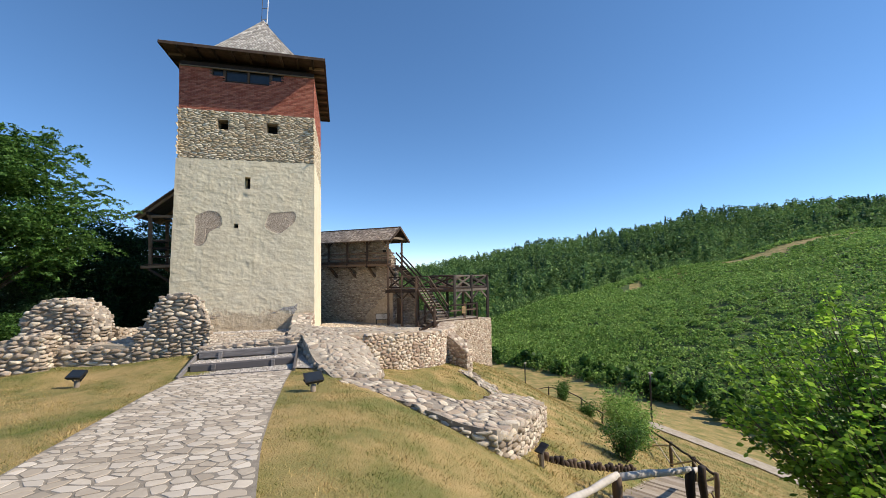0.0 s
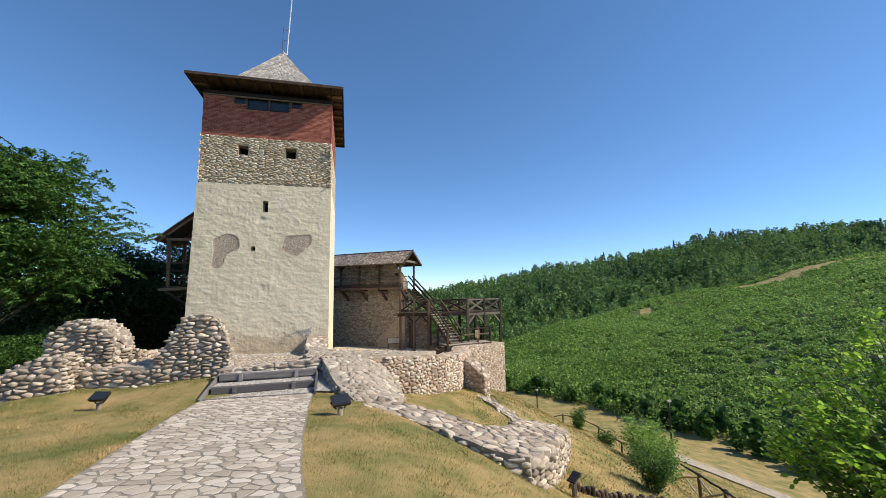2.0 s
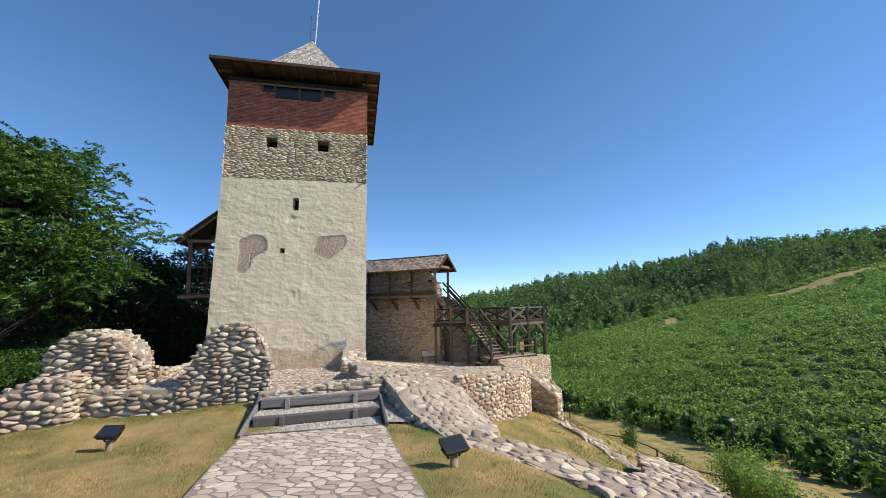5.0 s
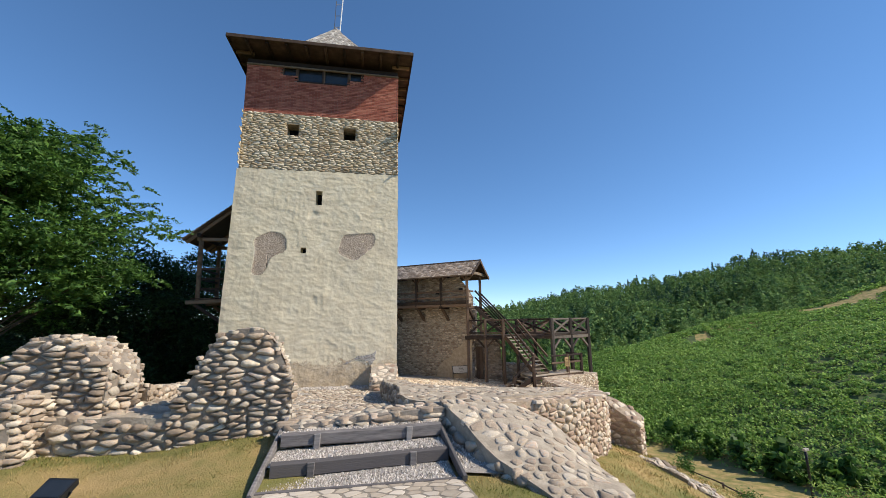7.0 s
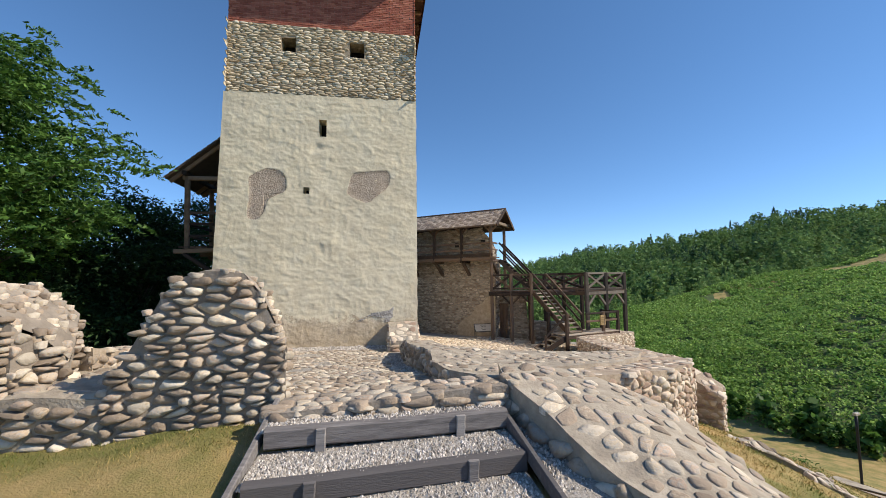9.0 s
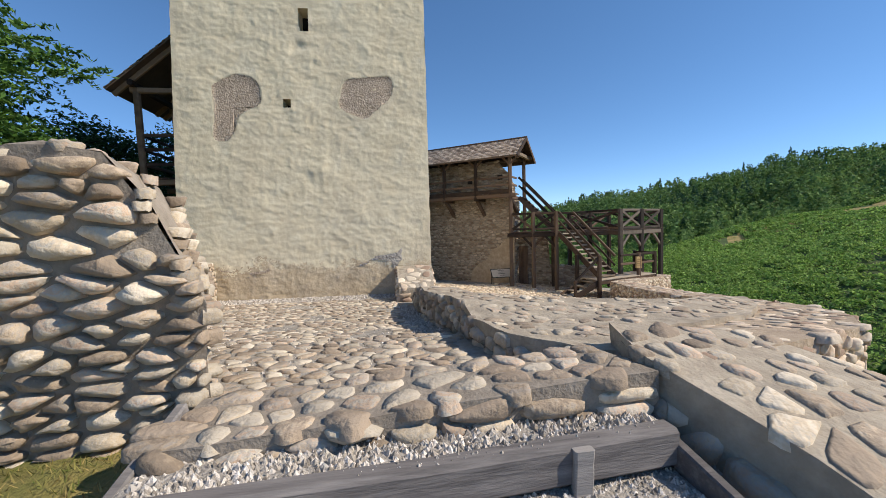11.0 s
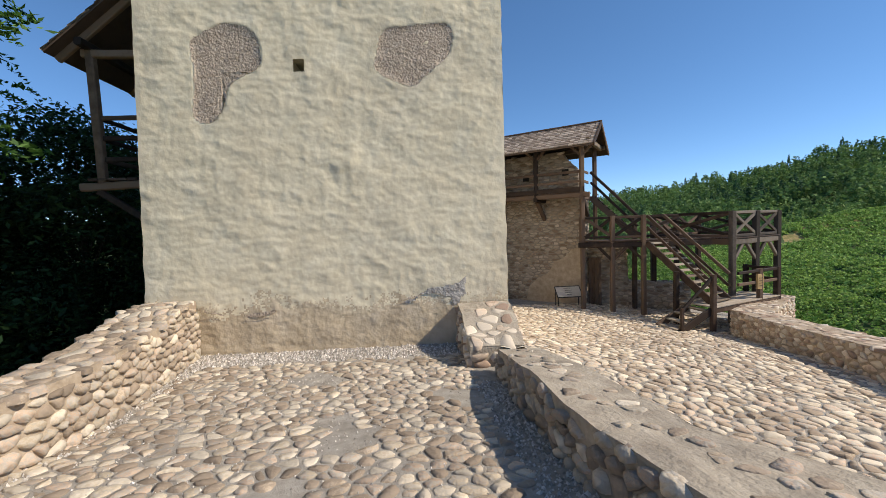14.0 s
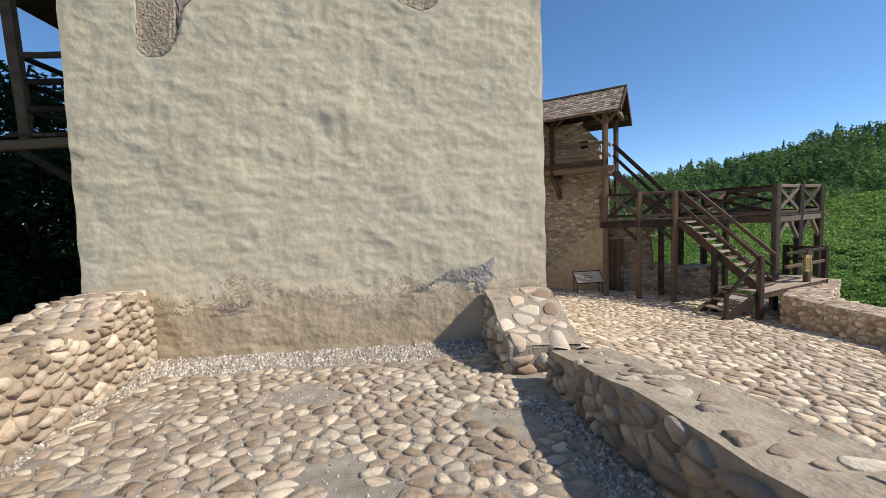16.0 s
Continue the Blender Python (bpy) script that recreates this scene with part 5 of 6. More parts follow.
for k in range(12):
    t0, t1 = k / 12, (k + 1.3) / 12
    for i in range(20):
        y0, y1 = 0.4 + i * 0.17, 0.4 + (i + 1) * 0.17 - 0.01
        s = len(V)
        for y, t, l in ((y0, t0, 0.03), (y1, t0, 0.03), (y1, t1, 0.005), (y0, t1, 0.005)):
            V.append((-5.46 + 2.1 * t - l * 0.6, y, 5.54 + 1.75 * t + l + 0.06))
        V += [(V[s][0], V[s][1], V[s][2] - 0.03), (V[s + 1][0], V[s + 1][1], V[s + 1][2] - 0.03)]
        Fc += [(s, s + 3, s + 2, s + 1), (s, s + 1, s + 5, s + 4)]
ob = mesh_ob("shingles", V, Fc, M_shingle_brown, bal)
tagged(ob, kind="stuff")
mesh_ob("roof_board", [(-5.44, 0.42, 5.6), (-3.36, 0.42, 7.34), (-3.36, 3.75, 7.34), (-5.44, 3.75, 5.6), (-5.44, 0.42, 5.56), (-3.36, 0.42, 7.30), (-3.36, 3.75, 7.30), (-5.44, 3.75, 5.56)], [(0, 1, 2, 3), (7, 6, 5, 4), (0, 4, 5, 1), (2, 6, 7, 3), (0, 3, 7, 4)], M_wood, bal)


# ---- wall with the roofed gallery ----
G0, GA, GN = (8.45, 7.3), (-0.79, 0.613), (0.613, 0.79)


def gp(a, n, z):
    return (G0[0] + GA[0] * a + GN[0] * n, G0[1] + GA[1] * a + GN[1] * n, z)


def g2(a, n):
    return gp(a, n, 0)[:2]


wall_out = [g2(7.5, 1.1), g2(0.2, 1.1), g2(0.2, 2.0), g2(7.5, 2.0)]
# stone colours darkened for this wall's side away from the sun
curtain = rubble_wall("curtain_wall", "old curtain wall of small buff fieldstones", wall_out, lambda x, y: 3.0, lambda x, y: -2.2, (0.24, 0.105), 0.02, 0.02, faces=[0, 1], cap=False, seed=101, mats=(M_field_shaded, M_field_shaded_rest), limit=200, near=(8, 8), jit=0.36)
upper_out = [g2(7.5, 1.12), g2(0.4, 1.12), g2(0.4, 1.9), g2(7.5, 1.9)]
rubble_wall("curtain_wall_top", "ragged upper wall of buff fieldstones inside the gallery", upper_out, lambda x, y: 5.0 if x < 8.2 else 5.0 - (x - 8.2) * 1.3, lambda x, y: 3.25, (0.3, 0.12), 0.016, 0.025, faces=[0, 1], cap=True, cap_size=(0.3, 0.25), seed=102, mats=(M_field_shaded, M_field_shaded_rest), limit=150, near=(8, 8), rough=0.03)
# niches drawn as near-black plates: their shade is colour, without a recess
for a, z in ((0.95, 4.1), (2.75, 4.0)):
    p = gp(a, 1.28, z)
    beam("niche_shade_plate", gp(a - 0.14, 1.075, z), gp(a + 0.14, 1.075, z), 0.03, 0.28, M_shade_fill, curtain)
gallery = thing("wooden_gallery", "dark wooden wall gallery with a brown shingle roof", "gallery")
for a in (0.0, 1.9, 3.8, 5.7):
    beam("post", gp(a, 0, -1.75 if a == 0 else 2.95), gp(a, 0, 5.1), 0.17, 0.17, M_wood, gallery)
    beam("joist", gp(a, -0.12, 2.92), gp(a, 1.3, 2.92), 0.16, 0.18, M_wood, gallery)
    beam("bracket", gp(a + 0.02, 1.12, 2.1), gp(a + 0.02, 0.2, 2.85), 0.16, 0.2, M_wood, gallery)
    beam("rafter_tie", gp(a, -0.2, 5.02), gp(a, 2.2, 5.02), 0.13, 0.15, M_wood, gallery)
    for s in (-1, 1):
        beam("brace", gp(a, 0, 4.55), gp(a + s * 0.5, 0, 5.05), 0.08, 0.1, M_wood, gallery)
beam("post", gp(-0.05, 2.1, 1.1), gp(-0.05, 2.1, 5.1), 0.16, 0.16, M_wood, gallery)
beam("sill_beam", gp(-0.3, 0, 3.02), gp(7.3, 0, 3.02), 0.16, 0.2, M_wood, gallery)
beam("top_plate", gp(-0.5, 0, 5.12), gp(7.3, 0, 5.12), 0.16, 0.18, M_wood, gallery)
beam("top_plate", gp(-0.5, 2.1, 5.12), gp(7.3, 2.1, 5.12), 0.16, 0.18, M_wood, gallery)
beam("skirt_board", gp(-0.1, -0.05, 3.24), gp(7.3, -0.05, 3.24), 0.04, 0.2, M_wood, gallery)
for z in (3.56, 3.95):
    beam("rail", gp(0, -0.02, z), gp(7.3, -0.02, z), 0.06, 0.1, M_wood, gallery)
    beam("rail", gp(-0.03, 0.0, z), gp(-0.03, 0.9, z), 0.06, 0.1, M_wood, gallery)
for k in range(6):
    beam("floor_board", gp(-0.1, 0.1 + k * 0.18, 3.12), gp(7.3, 0.1 + k * 0.18, 3.12), 0.17, 0.05, M_wood, gallery)
V, Fc = [], []
for s in (0, 1):
    for k in range(11):
        t0, t1 = k / 11, min(1, (k + 1.35) / 11)
        for i in range(44):
            a0, a1 = -0.55 + i * 0.19, -0.55 + (i + 1) * 0.19 - 0.012
            b = len(V)
            for a, t, l in ((a0, t0, 0.035), (a1, t0, 0.035), (a1, t1, 0.006), (a0, t1, 0.006)):
                nn = (-0.5 + 1.52 * t) if s == 0 else (2.54 - 1.52 * t)
                V.append(gp(a, nn, 4.92 + 1.08 * t + l + rng.uniform(0, 0.01)))
            V += [(V[b][0], V[b][1], V[b][2] - 0.035), (V[b + 1][0], V[b + 1][1], V[b + 1][2] - 0.035)]
            Fc += [(b, b + 1, b + 2, b + 3), (b + 4, b + 5, b + 1, b)]
ob = mesh_ob("shingles", V, Fc, M_shingle_brown, gallery)
tagged(ob, "brown weathered shingles", kind="stuff")
for s in (0, 1):
    n0 = -0.5 if s == 0 else 2.54
    v = [gp(-0.55, n0, 4.9), gp(7.5, n0, 4.9), gp(7.5, 1.02, 5.98), gp(-0.55, 1.02, 5.98)]
    v += [(x, y, z - 0.05) for x, y, z in v]
    mesh_ob("roof_board", v, [(0, 1, 2, 3), (7, 6, 5, 4), (0, 4, 5, 1), (3, 2, 6, 7), (0, 3, 7, 4)], M_wood, gallery)
    beam("barge_board", gp(-0.57, n0, 4.88), gp(-0.57, 1.02, 5.97), 0.05, 0.16, M_wood, gallery)
beam("gable_beam", gp(-0.3, -0.25, 5.12), gp(-0.3, 2.3, 5.12), 0.14, 0.18, M_wood_pale, gallery)
beam("ridge_cap", gp(-0.6, 1.02, 6.04), gp(7.5, 1.02, 6.04), 0.1, 0.06, M_wood, gallery)


def crossed(parent, p, q, z0, z1, m=M_wood):
    """A rail panel with a diagonal cross."""
    beam("rail", (*p, z1), (*q, z1), 0.08, 0.1, m, parent)
    beam("rail", (*p, z0), (*q, z0), 0.08, 0.1, m, parent)
    beam("cross_bar", (*p, z0), (*q, z1), 0.07, 0.12, m, parent)
    beam("cross_bar", (*p, z1), (*q, z0), 0.07, 0.12, m, parent)


# upper landing
land = thing("stair_landing", "dark timber stair landing with crossed railings", "landing")
LA, LM, LB = (8.5, 7.18), (9.45, 6.84), (10.48, 6.43)
off = (0.38, 1.25)
for p, zb in ((LM, -1.72), (LB, -1.78), ((LB[0] + off[0], LB[1] + off[1]), -1.8), ((LA[0] + off[0], LA[1] + off[1]), -1.7)):
    beam("post", (*p, zb), (*p, 2.12), 0.17, 0.17, M_wood, land)
crossed(land, LA, LM, 1.28, 2.05)
crossed(land, LM, LB, 1.28, 2.05)
beam("edge_beam", (LA[0] - 0.25, LA[1] + 0.09, 0.98), (LB[0] + 0.15, LB[1] - 0.05, 0.98), 0.15, 0.2, M_wood, land)
beam("edge_beam", (LA[0] + off[0], LA[1] + off[1], 0.98), (LB[0] + off[0], LB[1] + off[1], 0.98), 0.15, 0.2, M_wood, land)
for s in (-1, 1):
    beam("brace", (*LM, 0.35), (LM[0] + s * 0.5, LM[1] - s * 0.2, 0.92), 0.09, 0.11, M_wood, land)
beam("brace", (*LB, 0.35), (LB[0] - 0.5, LB[1] + 0.2, 0.92), 0.09, 0.11, M_wood, land)
for k in range(8):
    t = k / 7
    beam("deck_board", (LA[0] + off[0] * t, LA[1] + off[1] * t, 1.12), (LB[0] + 0.2 + off[0] * t, LB[1] - 0.06 + off[1] * t, 1.12), 0.165, 0.05, M_wood, land)


def stair(name, label, a, b, width, n, rails=True, rail_h=0.95, pale=True):
    """A flight from a (top) to b (foot), open treads between two stringers; width: vector across."""
    root = thing(name, label, "stairs")
    a, b, w = Vector(a), Vector(b), Vector((*width, 0))
    for k in (0, 1):
        beam("stringer", a + w * k + Vector((0, 0, -0.1)), b + w * k + Vector((0, 0, 0.02)), 0.07, 0.24, M_wood, root)
        if rails:
            beam("handrail", a + w * k + Vector((0, 0, rail_h)), b + w * k + Vector((0, 0, rail_h)), 0.08, 0.11, M_wood, root)
            beam("mid_rail", a + w * k + Vector((0, 0, rail_h * 0.55)), b + w * k + Vector((0, 0, rail_h * 0.55)), 0.05, 0.09, M_wood, root)
    d = b - a
    flat = Vector((d.x, d.y, 0)).normalized() * 0.13
    for i in range(n):
        p = a + d * ((i + 0.6) / n)
        q = p + w
        v = [p - flat, q - flat, q + flat, p + flat]
        v = [tuple(x + Vector((0, 0, 0.03))) for x in v] + [tuple(x - Vector((0, 0, 0.02))) for x in v]
        mesh_ob("tread", v, [(0, 1, 2, 3), (7, 6, 5, 4), (0, 4, 5, 1), (1, 5, 6, 2), (2, 6, 7, 3), (3, 7, 4, 0)], M_wood_pale if pale else M_wood, root)
    return root


stair("gallery_stair", "steep wooden stair down from the gallery", gp(-0.1, 1.05, 3.05), (10.75, 7.3, 1.15), (0.45, 0.7), 10, pale=False)
flight = stair("wooden_stair", "long wooden stair with pale worn treads and handrails", (10.55, 6.3, 1.12), (11.55, 4.25, -1.0), (0.95, 0.42), 11)
low = stair("lower_stair", "short wooden stair down to the cobbles", (11.3, 3.95, -1.03), (10.0, 3.75, -1.78), (-0.1, 0.95), 4, rails=False)
beam("handrail", (11.3, 3.92, 0.0), (10.1, 3.72, -1.0), 0.07, 0.1, M_wood, low)
beam("newel", (10.08, 3.72, -1.78), (10.08, 3.72, -0.95), 0.1, 0.1, M_wood, low)
# bottom landing on the wall
lo = thing("lower_landing", "low timber landing with a plain railing", "landing")
FA, FB, FC = (11.3, 3.92), (13.8, 4.83), (14.9, 5.23)
bk = (-0.36, 0.98)
for p in (FA, FB, FC, (FC[0] + bk[0], FC[1] + bk[1]), (FA[0] + bk[0] * 1.2, FA[1] + bk[1] * 1.2)):
    beam("post", (*p, -1.9), (*p, 0.05), 0.16, 0.16, M_wood, lo)
for z in (-0.02, -0.42):
    beam("rail", (12.6, 4.4, z), (*FC, z), 0.07, 0.1, M_wood, lo)
    beam("rail", (*FC, z), (FC[0] + bk[0], FC[1] + bk[1], z), 0.07, 0.1, M_wood, lo)
for k in range(7):
    t = k / 6
    beam("deck_board", (FA[0] + bk[0] * t, FA[1] + bk[1] * t, -1.02), (FC[0] + bk[0] * t, FC[1] + bk[1] * t, -1.02), 0.165, 0.05, M_wood_pale, lo)
beam("edge_beam", (*FA, -1.13), (*FC, -1.13), 0.12, 0.18, M_wood, lo)
box = thing("notice_board", "small yellowish wooden board on a railing post", "board", at=(13.72, 4.71, -0.5))
beam("board", (-0.16, -0.02, 0.1), (0.18, 0.1, 0.1), 0.06, 0.52, M_yellow_wood, box)
for k in range(4):
    beam("text_bar", (-0.11, -0.06, 0.24 - k * 0.09), (0.12, 0.02, 0.24 - k * 0.09), 0.01, 0.015, M_wood, box)
# high platform
plat = thing("viewing_platform", "high timber viewing platform with crossed railings", "platform")
PA, PM, PB = (13.22, 5.36), (14.75, 6.0), (16.33, 6.68)
pb = (-1.15, 2.9)
back = [(p[0] + pb[0], p[1] + pb[1]) for p in (PA, PM, PB)]
for p in (PA, PM, PB, *back):
    beam("post", (*p, -2.3), (*p, 2.12), 0.2, 0.2, M_wood_deck if p in (PA, PM, PB) else M_wood, plat)
for p, q in ((PA, PM), (PM, PB), (back[0], back[1]), (back[1], back[2]), (PB, back[2]), (PA, back[0])):
    crossed(plat, p, q, 1.22, 2.08, M_wood_deck if p in (PA, PM) and q in (PM, PB) else M_wood)
    beam("edge_beam", (*p, 1.0), (*q, 1.0), 0.15, 0.22, M_wood_deck if p in (PA, PM) and q in (PM, PB) else M_wood, plat)
for p, q in ((PA, PM), (PM, PB)):
    for s, e in ((p, q), (q, p)):
        beam("brace", (*s, 0.25), (s[0] + (e[0] - s[0]) * 0.42, s[1] + (e[1] - s[1]) * 0.42, 0.92), 0.1, 0.13, M_wood_deck, plat)
for k in range(14):
    t = k / 13
    beam("deck_board", (PA[0] + pb[0] * t, PA[1] + pb[1] * t, 1.13), (PB[0] + pb[0] * t, PB[1] + pb[1] * t, 1.13), 0.21, 0.05, M_wood, plat)
bridge = thing("link_deck", "timber deck joining the landing and platform", "deck")
for k in range(7):
    t = k / 6
    beam("deck_board", (10.6 + 0.3 * t, 6.9 + 0.9 * t, 1.115), (12.95 - 0.3 * t, 6.1 + 0.95 * t, 1.115), 0.19, 0.05, M_wood, bridge)
crossed(bridge, (10.9, 7.75), (12.5, 7.2), 1.25, 2.05)
beam("edge_beam", (10.6, 6.85, 0.98), (12.95, 6.0, 0.98), 0.14, 0.2, M_wood, bridge)
# walls under the stairs, with the shade there put into the stone colour
rubble_wall("inner_wall", "shaded fieldstone wall under the stair landing", [(9.25, 8.75), (10.9, 8.25), (13.3, 7.6), (13.5, 8.3), (9.5, 9.5)], lambda x, y: lerp(x, [(9.2, 1.0), (10.8, 0.85), (10.9, -0.75), (13.4, -0.85)]), lambda x, y: -2.0, (0.24, 0.11), 0.016, 0.025, faces=[0, 1], seed=111, mats=(M_field_shaded, M_field_shaded_rest), limit=80, near=(9, 8))
door = thing("plank_door", "dark plank door in the wall passage", "door", at=(0, 0, 0))
for k in range(4):
    beam("plank", gp(0.05 - k * 0.13, 1.5, -1.75), gp(0.05 - k * 0.13, 1.5, 0.35), 0.125, 0.05, M_wood, door)

V = [gp(0.22, 1.04, -1.9), gp(0.22, 1.04, 0.9), gp(0.7, 1.04, 0.75), gp(1.1, 1.04, 0.35), gp(1.45, 1.04, 0.2), gp(1.8, 1.04, -0.35), gp(2.3, 1.04, -0.6), gp(2.7, 1.04, -1.0), gp(2.9, 1.04, -1.9)]
V += [(x + GN[0] * 0.08, y + GN[1] * 0.08, z) for x, y, z in V]
mesh_ob("plaster_remnant", V, [tuple(reversed(range(9)))] + [(i, (i + 1) % 9, 9 + (i + 1) % 9, 9 + i) for i in range(9)], M_tan_mortar, curtain, False, "remnant of buff plaster")
# sign by the wall
sign = thing("info_stand", "slanted information panel on a black metal frame", "sign", at=(8.1, 7.95, -1.66))
sign.scale = (1.12, 1.12, 1.15)
for x in (-0.45, 0.45):
    beam("leg", (x, -0.1, -0.05), (x, -0.1, 0.42), 0.03, 0.03, M_black, sign)
    beam("leg", (x, 0.16, -0.05), (x, 0.16, 0.68), 0.03, 0.03, M_black, sign)
pan = mesh_ob("panel", [(-0.47, -0.16, 0.40), (0.47, -0.16, 0.40), (0.47, 0.2, 0.74), (-0.47, 0.2, 0.74), (-0.47, -0.145, 0.38), (0.47, -0.145, 0.38), (0.47, 0.215, 0.72), (-0.47, 0.215, 0.72)], [(0, 1, 2, 3), (7, 6, 5, 4), (0, 4, 5, 1), (1, 5, 6, 2), (2, 6, 7, 3), (3, 7, 4, 0)], M_panel, sign)
for p, q in (((-0.48, -0.16, 0.4), (0.48, -0.16, 0.4)), ((-0.48, 0.2, 0.74), (0.48, 0.2, 0.74)), ((-0.48, -0.16, 0.4), (-0.48, 0.2, 0.74)), ((0.48, -0.16, 0.4), (0.48, 0.2, 0.74))):
    beam("frame_bar", p, q, 0.03, 0.03, M_black, sign)
for k, w in enumerate((0.2, 0.32, 0.26, 0.3)):
    beam("text_bar", (-w / 2, -0.08 + k * 0.07, 0.487 + k * 0.066), (w / 2, -0.08 + k * 0.07, 0.487 + k * 0.066), 0.03, 0.012, M_black, pan)


def floodlight(at, turn):
    """A ground floodlight: tilted black housing on a short pale post."""
    root = thing("floodlight", "black ground floodlight tilted up on a pale post", "lamp", "floodlights on the lawn", at=at)
    root.rotation_euler = (0, 0, radians(turn))
    n = 10
    V = [(0.055 * math.cos(i * 0.628), 0.055 * math.sin(i * 0.628), z) for z in (-0.1, 0.2) for i in range(n)]
    mesh_ob("post", V, [(i, (i + 1) % n, n + (i + 1) % n, n + i) for i in range(n)] + [tuple(range(n, 2 * n))], M_wood_pale, root, True)
    c, s = math.cos(0.6), math.sin(0.6)
    def rot(p):
        return (p[0], p[1] * c - p[2] * s, p[1] * s + p[2] * c + 0.33)
    v, f = block_data(-0.19, 0.19, -0.13, 0.13, -0.035, 0.045)
    v = [(x * (0.9 if z < 0 else 1), y * (0.88 if z < 0 else 1), z) for x, y, z in v]
    house = mesh_ob("housing", [rot(p) for p in v], f, M_black, root)
    v, f = block_data(-0.165, 0.165, -0.105, 0.105, 0.046, 0.05)
    mesh_ob("lens", [rot(p) for p in v], f, M_glass_dark, house)
    for k in range(5):
        v, f = block_data(-0.13 + k * 0.06, -0.12 + k * 0.06, -0.09, 0.09, -0.065, -0.034)
        mesh_ob("fin", [rot(p) for p in v], f, M_black, house)
    for x in (-0.2, 0.2):
        beam("bracket", (x * 0.4, 0, 0.18), (x, 0, 0.33), 0.02, 0.03, M_black, root)
    return root


floodlight((4.41, -14.5, 0.1), 20)
floodlight((-1.24, -11.58, -0.12), -15)
stand = thing("info_stand", "small slanted sign on a short dark post", "sign", at=(9.3, -15.0, -1.8))
beam("post", (0, 0, -0.1), (0, 0, 0.36), 0.09, 0.09, M_wood_deck, stand)
beam("panel", (-0.11, -0.06, 0.35), (0.13, 0.06, 0.47), 0.2, 0.03, M_black, stand)


# ---- fences, poles and the lower path ----
def log(name, p, q, r, mat, parent, n=7, wob=0.02, seed=0):
    rg = random.Random(seed)
    p, q = Vector(p), Vector(q)
    d = (q - p)
    s = d.orthogonal().normalized()
    u = d.normalized().cross(s)
    V, Fc = [], []
    m = 5
    for i in range(m + 1):
        o = s * rg.uniform(-wob, wob) + u * rg.uniform(-wob, wob)
        rr = r * rg.uniform(0.85, 1.12)
        for k in range(n):
            a = 2 * math.pi * k / n
            V.append(tuple(p + d * (i / m) + o + s * (rr * math.cos(a)) + u * (rr * math.sin(a))))
    for i in range(m):
        for k in range(n):
            a, b = i * n + k, i * n + (k + 1) % n
            Fc.append((a, b, b + n, a + n))
    Fc += [tuple(reversed(range(n))), tuple(range(m * n, m * n + n))]
    return mesh_ob(name, V, Fc, mat, parent, True)


fence = thing("rustic_fence", "rustic log fence beside the lower path", "fence")
FL = [(27.6, 22), (26.6, 18.5), (25.6, 14), (24.7, 9.5), (23.6, 5.2), (22.6, 1.2), (21.4, -2.6), (20, -6), (18.6, -8.9), (17.6, -11), (16.7, -12.7)]
tops = []
for i, (x, y) in enumerate(FL):
    z = ground_z(x, y)
    log("post", (x, y, z - 0.2), (x + 0.02, y, z + 1.05), 0.07, M_wood, fence, seed=i)
    tops.append((x, y, z))
for i in range(len(tops) - 1):
    a, b = tops[i], tops[i + 1]
    log("rail", (a[0], a[1], a[2] + 0.98), (b[0], b[1], b[2] + 0.98), 0.045, M_wood, fence, seed=20 + i)
    if i > 5:
        log("cross_pole", (a[0], a[1], a[2] + 0.1), (b[0], b[1], b[2] + 0.9), 0.035, M_wood_pale, fence, seed=40 + i)
        log("cross_pole", (a[0], a[1], a[2] + 0.9), (b[0], b[1], b[2] + 0.1), 0.035, M_wood_pale, fence, seed=60 + i)
rail = thing("log_railing", "pale weathered log handrail on stout posts", "railing")
RP = [(8.2, -17.0, -1.5), (10.4, -16.1, -1.62), (12.6, -15.7, -2.0)]
for i in range(2):
    log("handrail", RP[i], RP[i + 1], 0.075, M_wood_bleached, rail, seed=90 + i)
for x, y, z in RP[1:] + [(13.5, -15.2, -2.3)]:
    log("post", (x, y, ground_z(x, y) - 0.3), (x, y, z + 0.02), 0.1, M_wood, rail, seed=int(x * 7))
log("handrail", RP[2], (14.8, -13.8, -3.2), 0.07, M_wood_bleached, rail, seed=95)
walkway = thing("slat_walkway", "weathered slatted timber walkway stepping down the slope", "walkway", kind="structure")
for k in range(30):
    t = k / 29
    x, y = 11.2 + 5.6 * t, -15.5 + 4.2 * t
    z = max(ground_z(x, y), ground_z(x + 0.6, y - 0.8)) + 0.1
    beam("slat", (x - 0.45, y + 0.65, z), (x + 0.6, y - 0.75, z), 0.155, 0.05, M_wood_pale, walkway)
edge = thing("log_edging", "row of upright log stakes edging the slope", "edging")
for k in range(24):
    t = k / 23
    x, y = 9.6 + 4.0 * t, -14.4 + 1.7 * t
    z = ground_z(x, y)
    log("stake", (x, y, z - 0.2), (x + 0.01, y, z + 0.16 + 0.05 * math.sin(k * 2.1)), 0.075, M_wood, edge, n=6, seed=200 + k)
for x, y, h in ((30.9, 5.9, 4.1), (29.8, 28.0, 3.2)):
    z = ground_z(x, y)
    pole = thing("lamp_post", "thin dark lamp post in the valley", "lamp post", at=(x, y, z))
    log("pole", (0, 0, -0.3), (0, 0, h), 0.075, M_black, pole, wob=0.0)
    beam("lamp_head", (-0.12, 0, h + 0.08), (0.2, 0, h + 0.12), 0.2, 0.16, M_panel, pole)


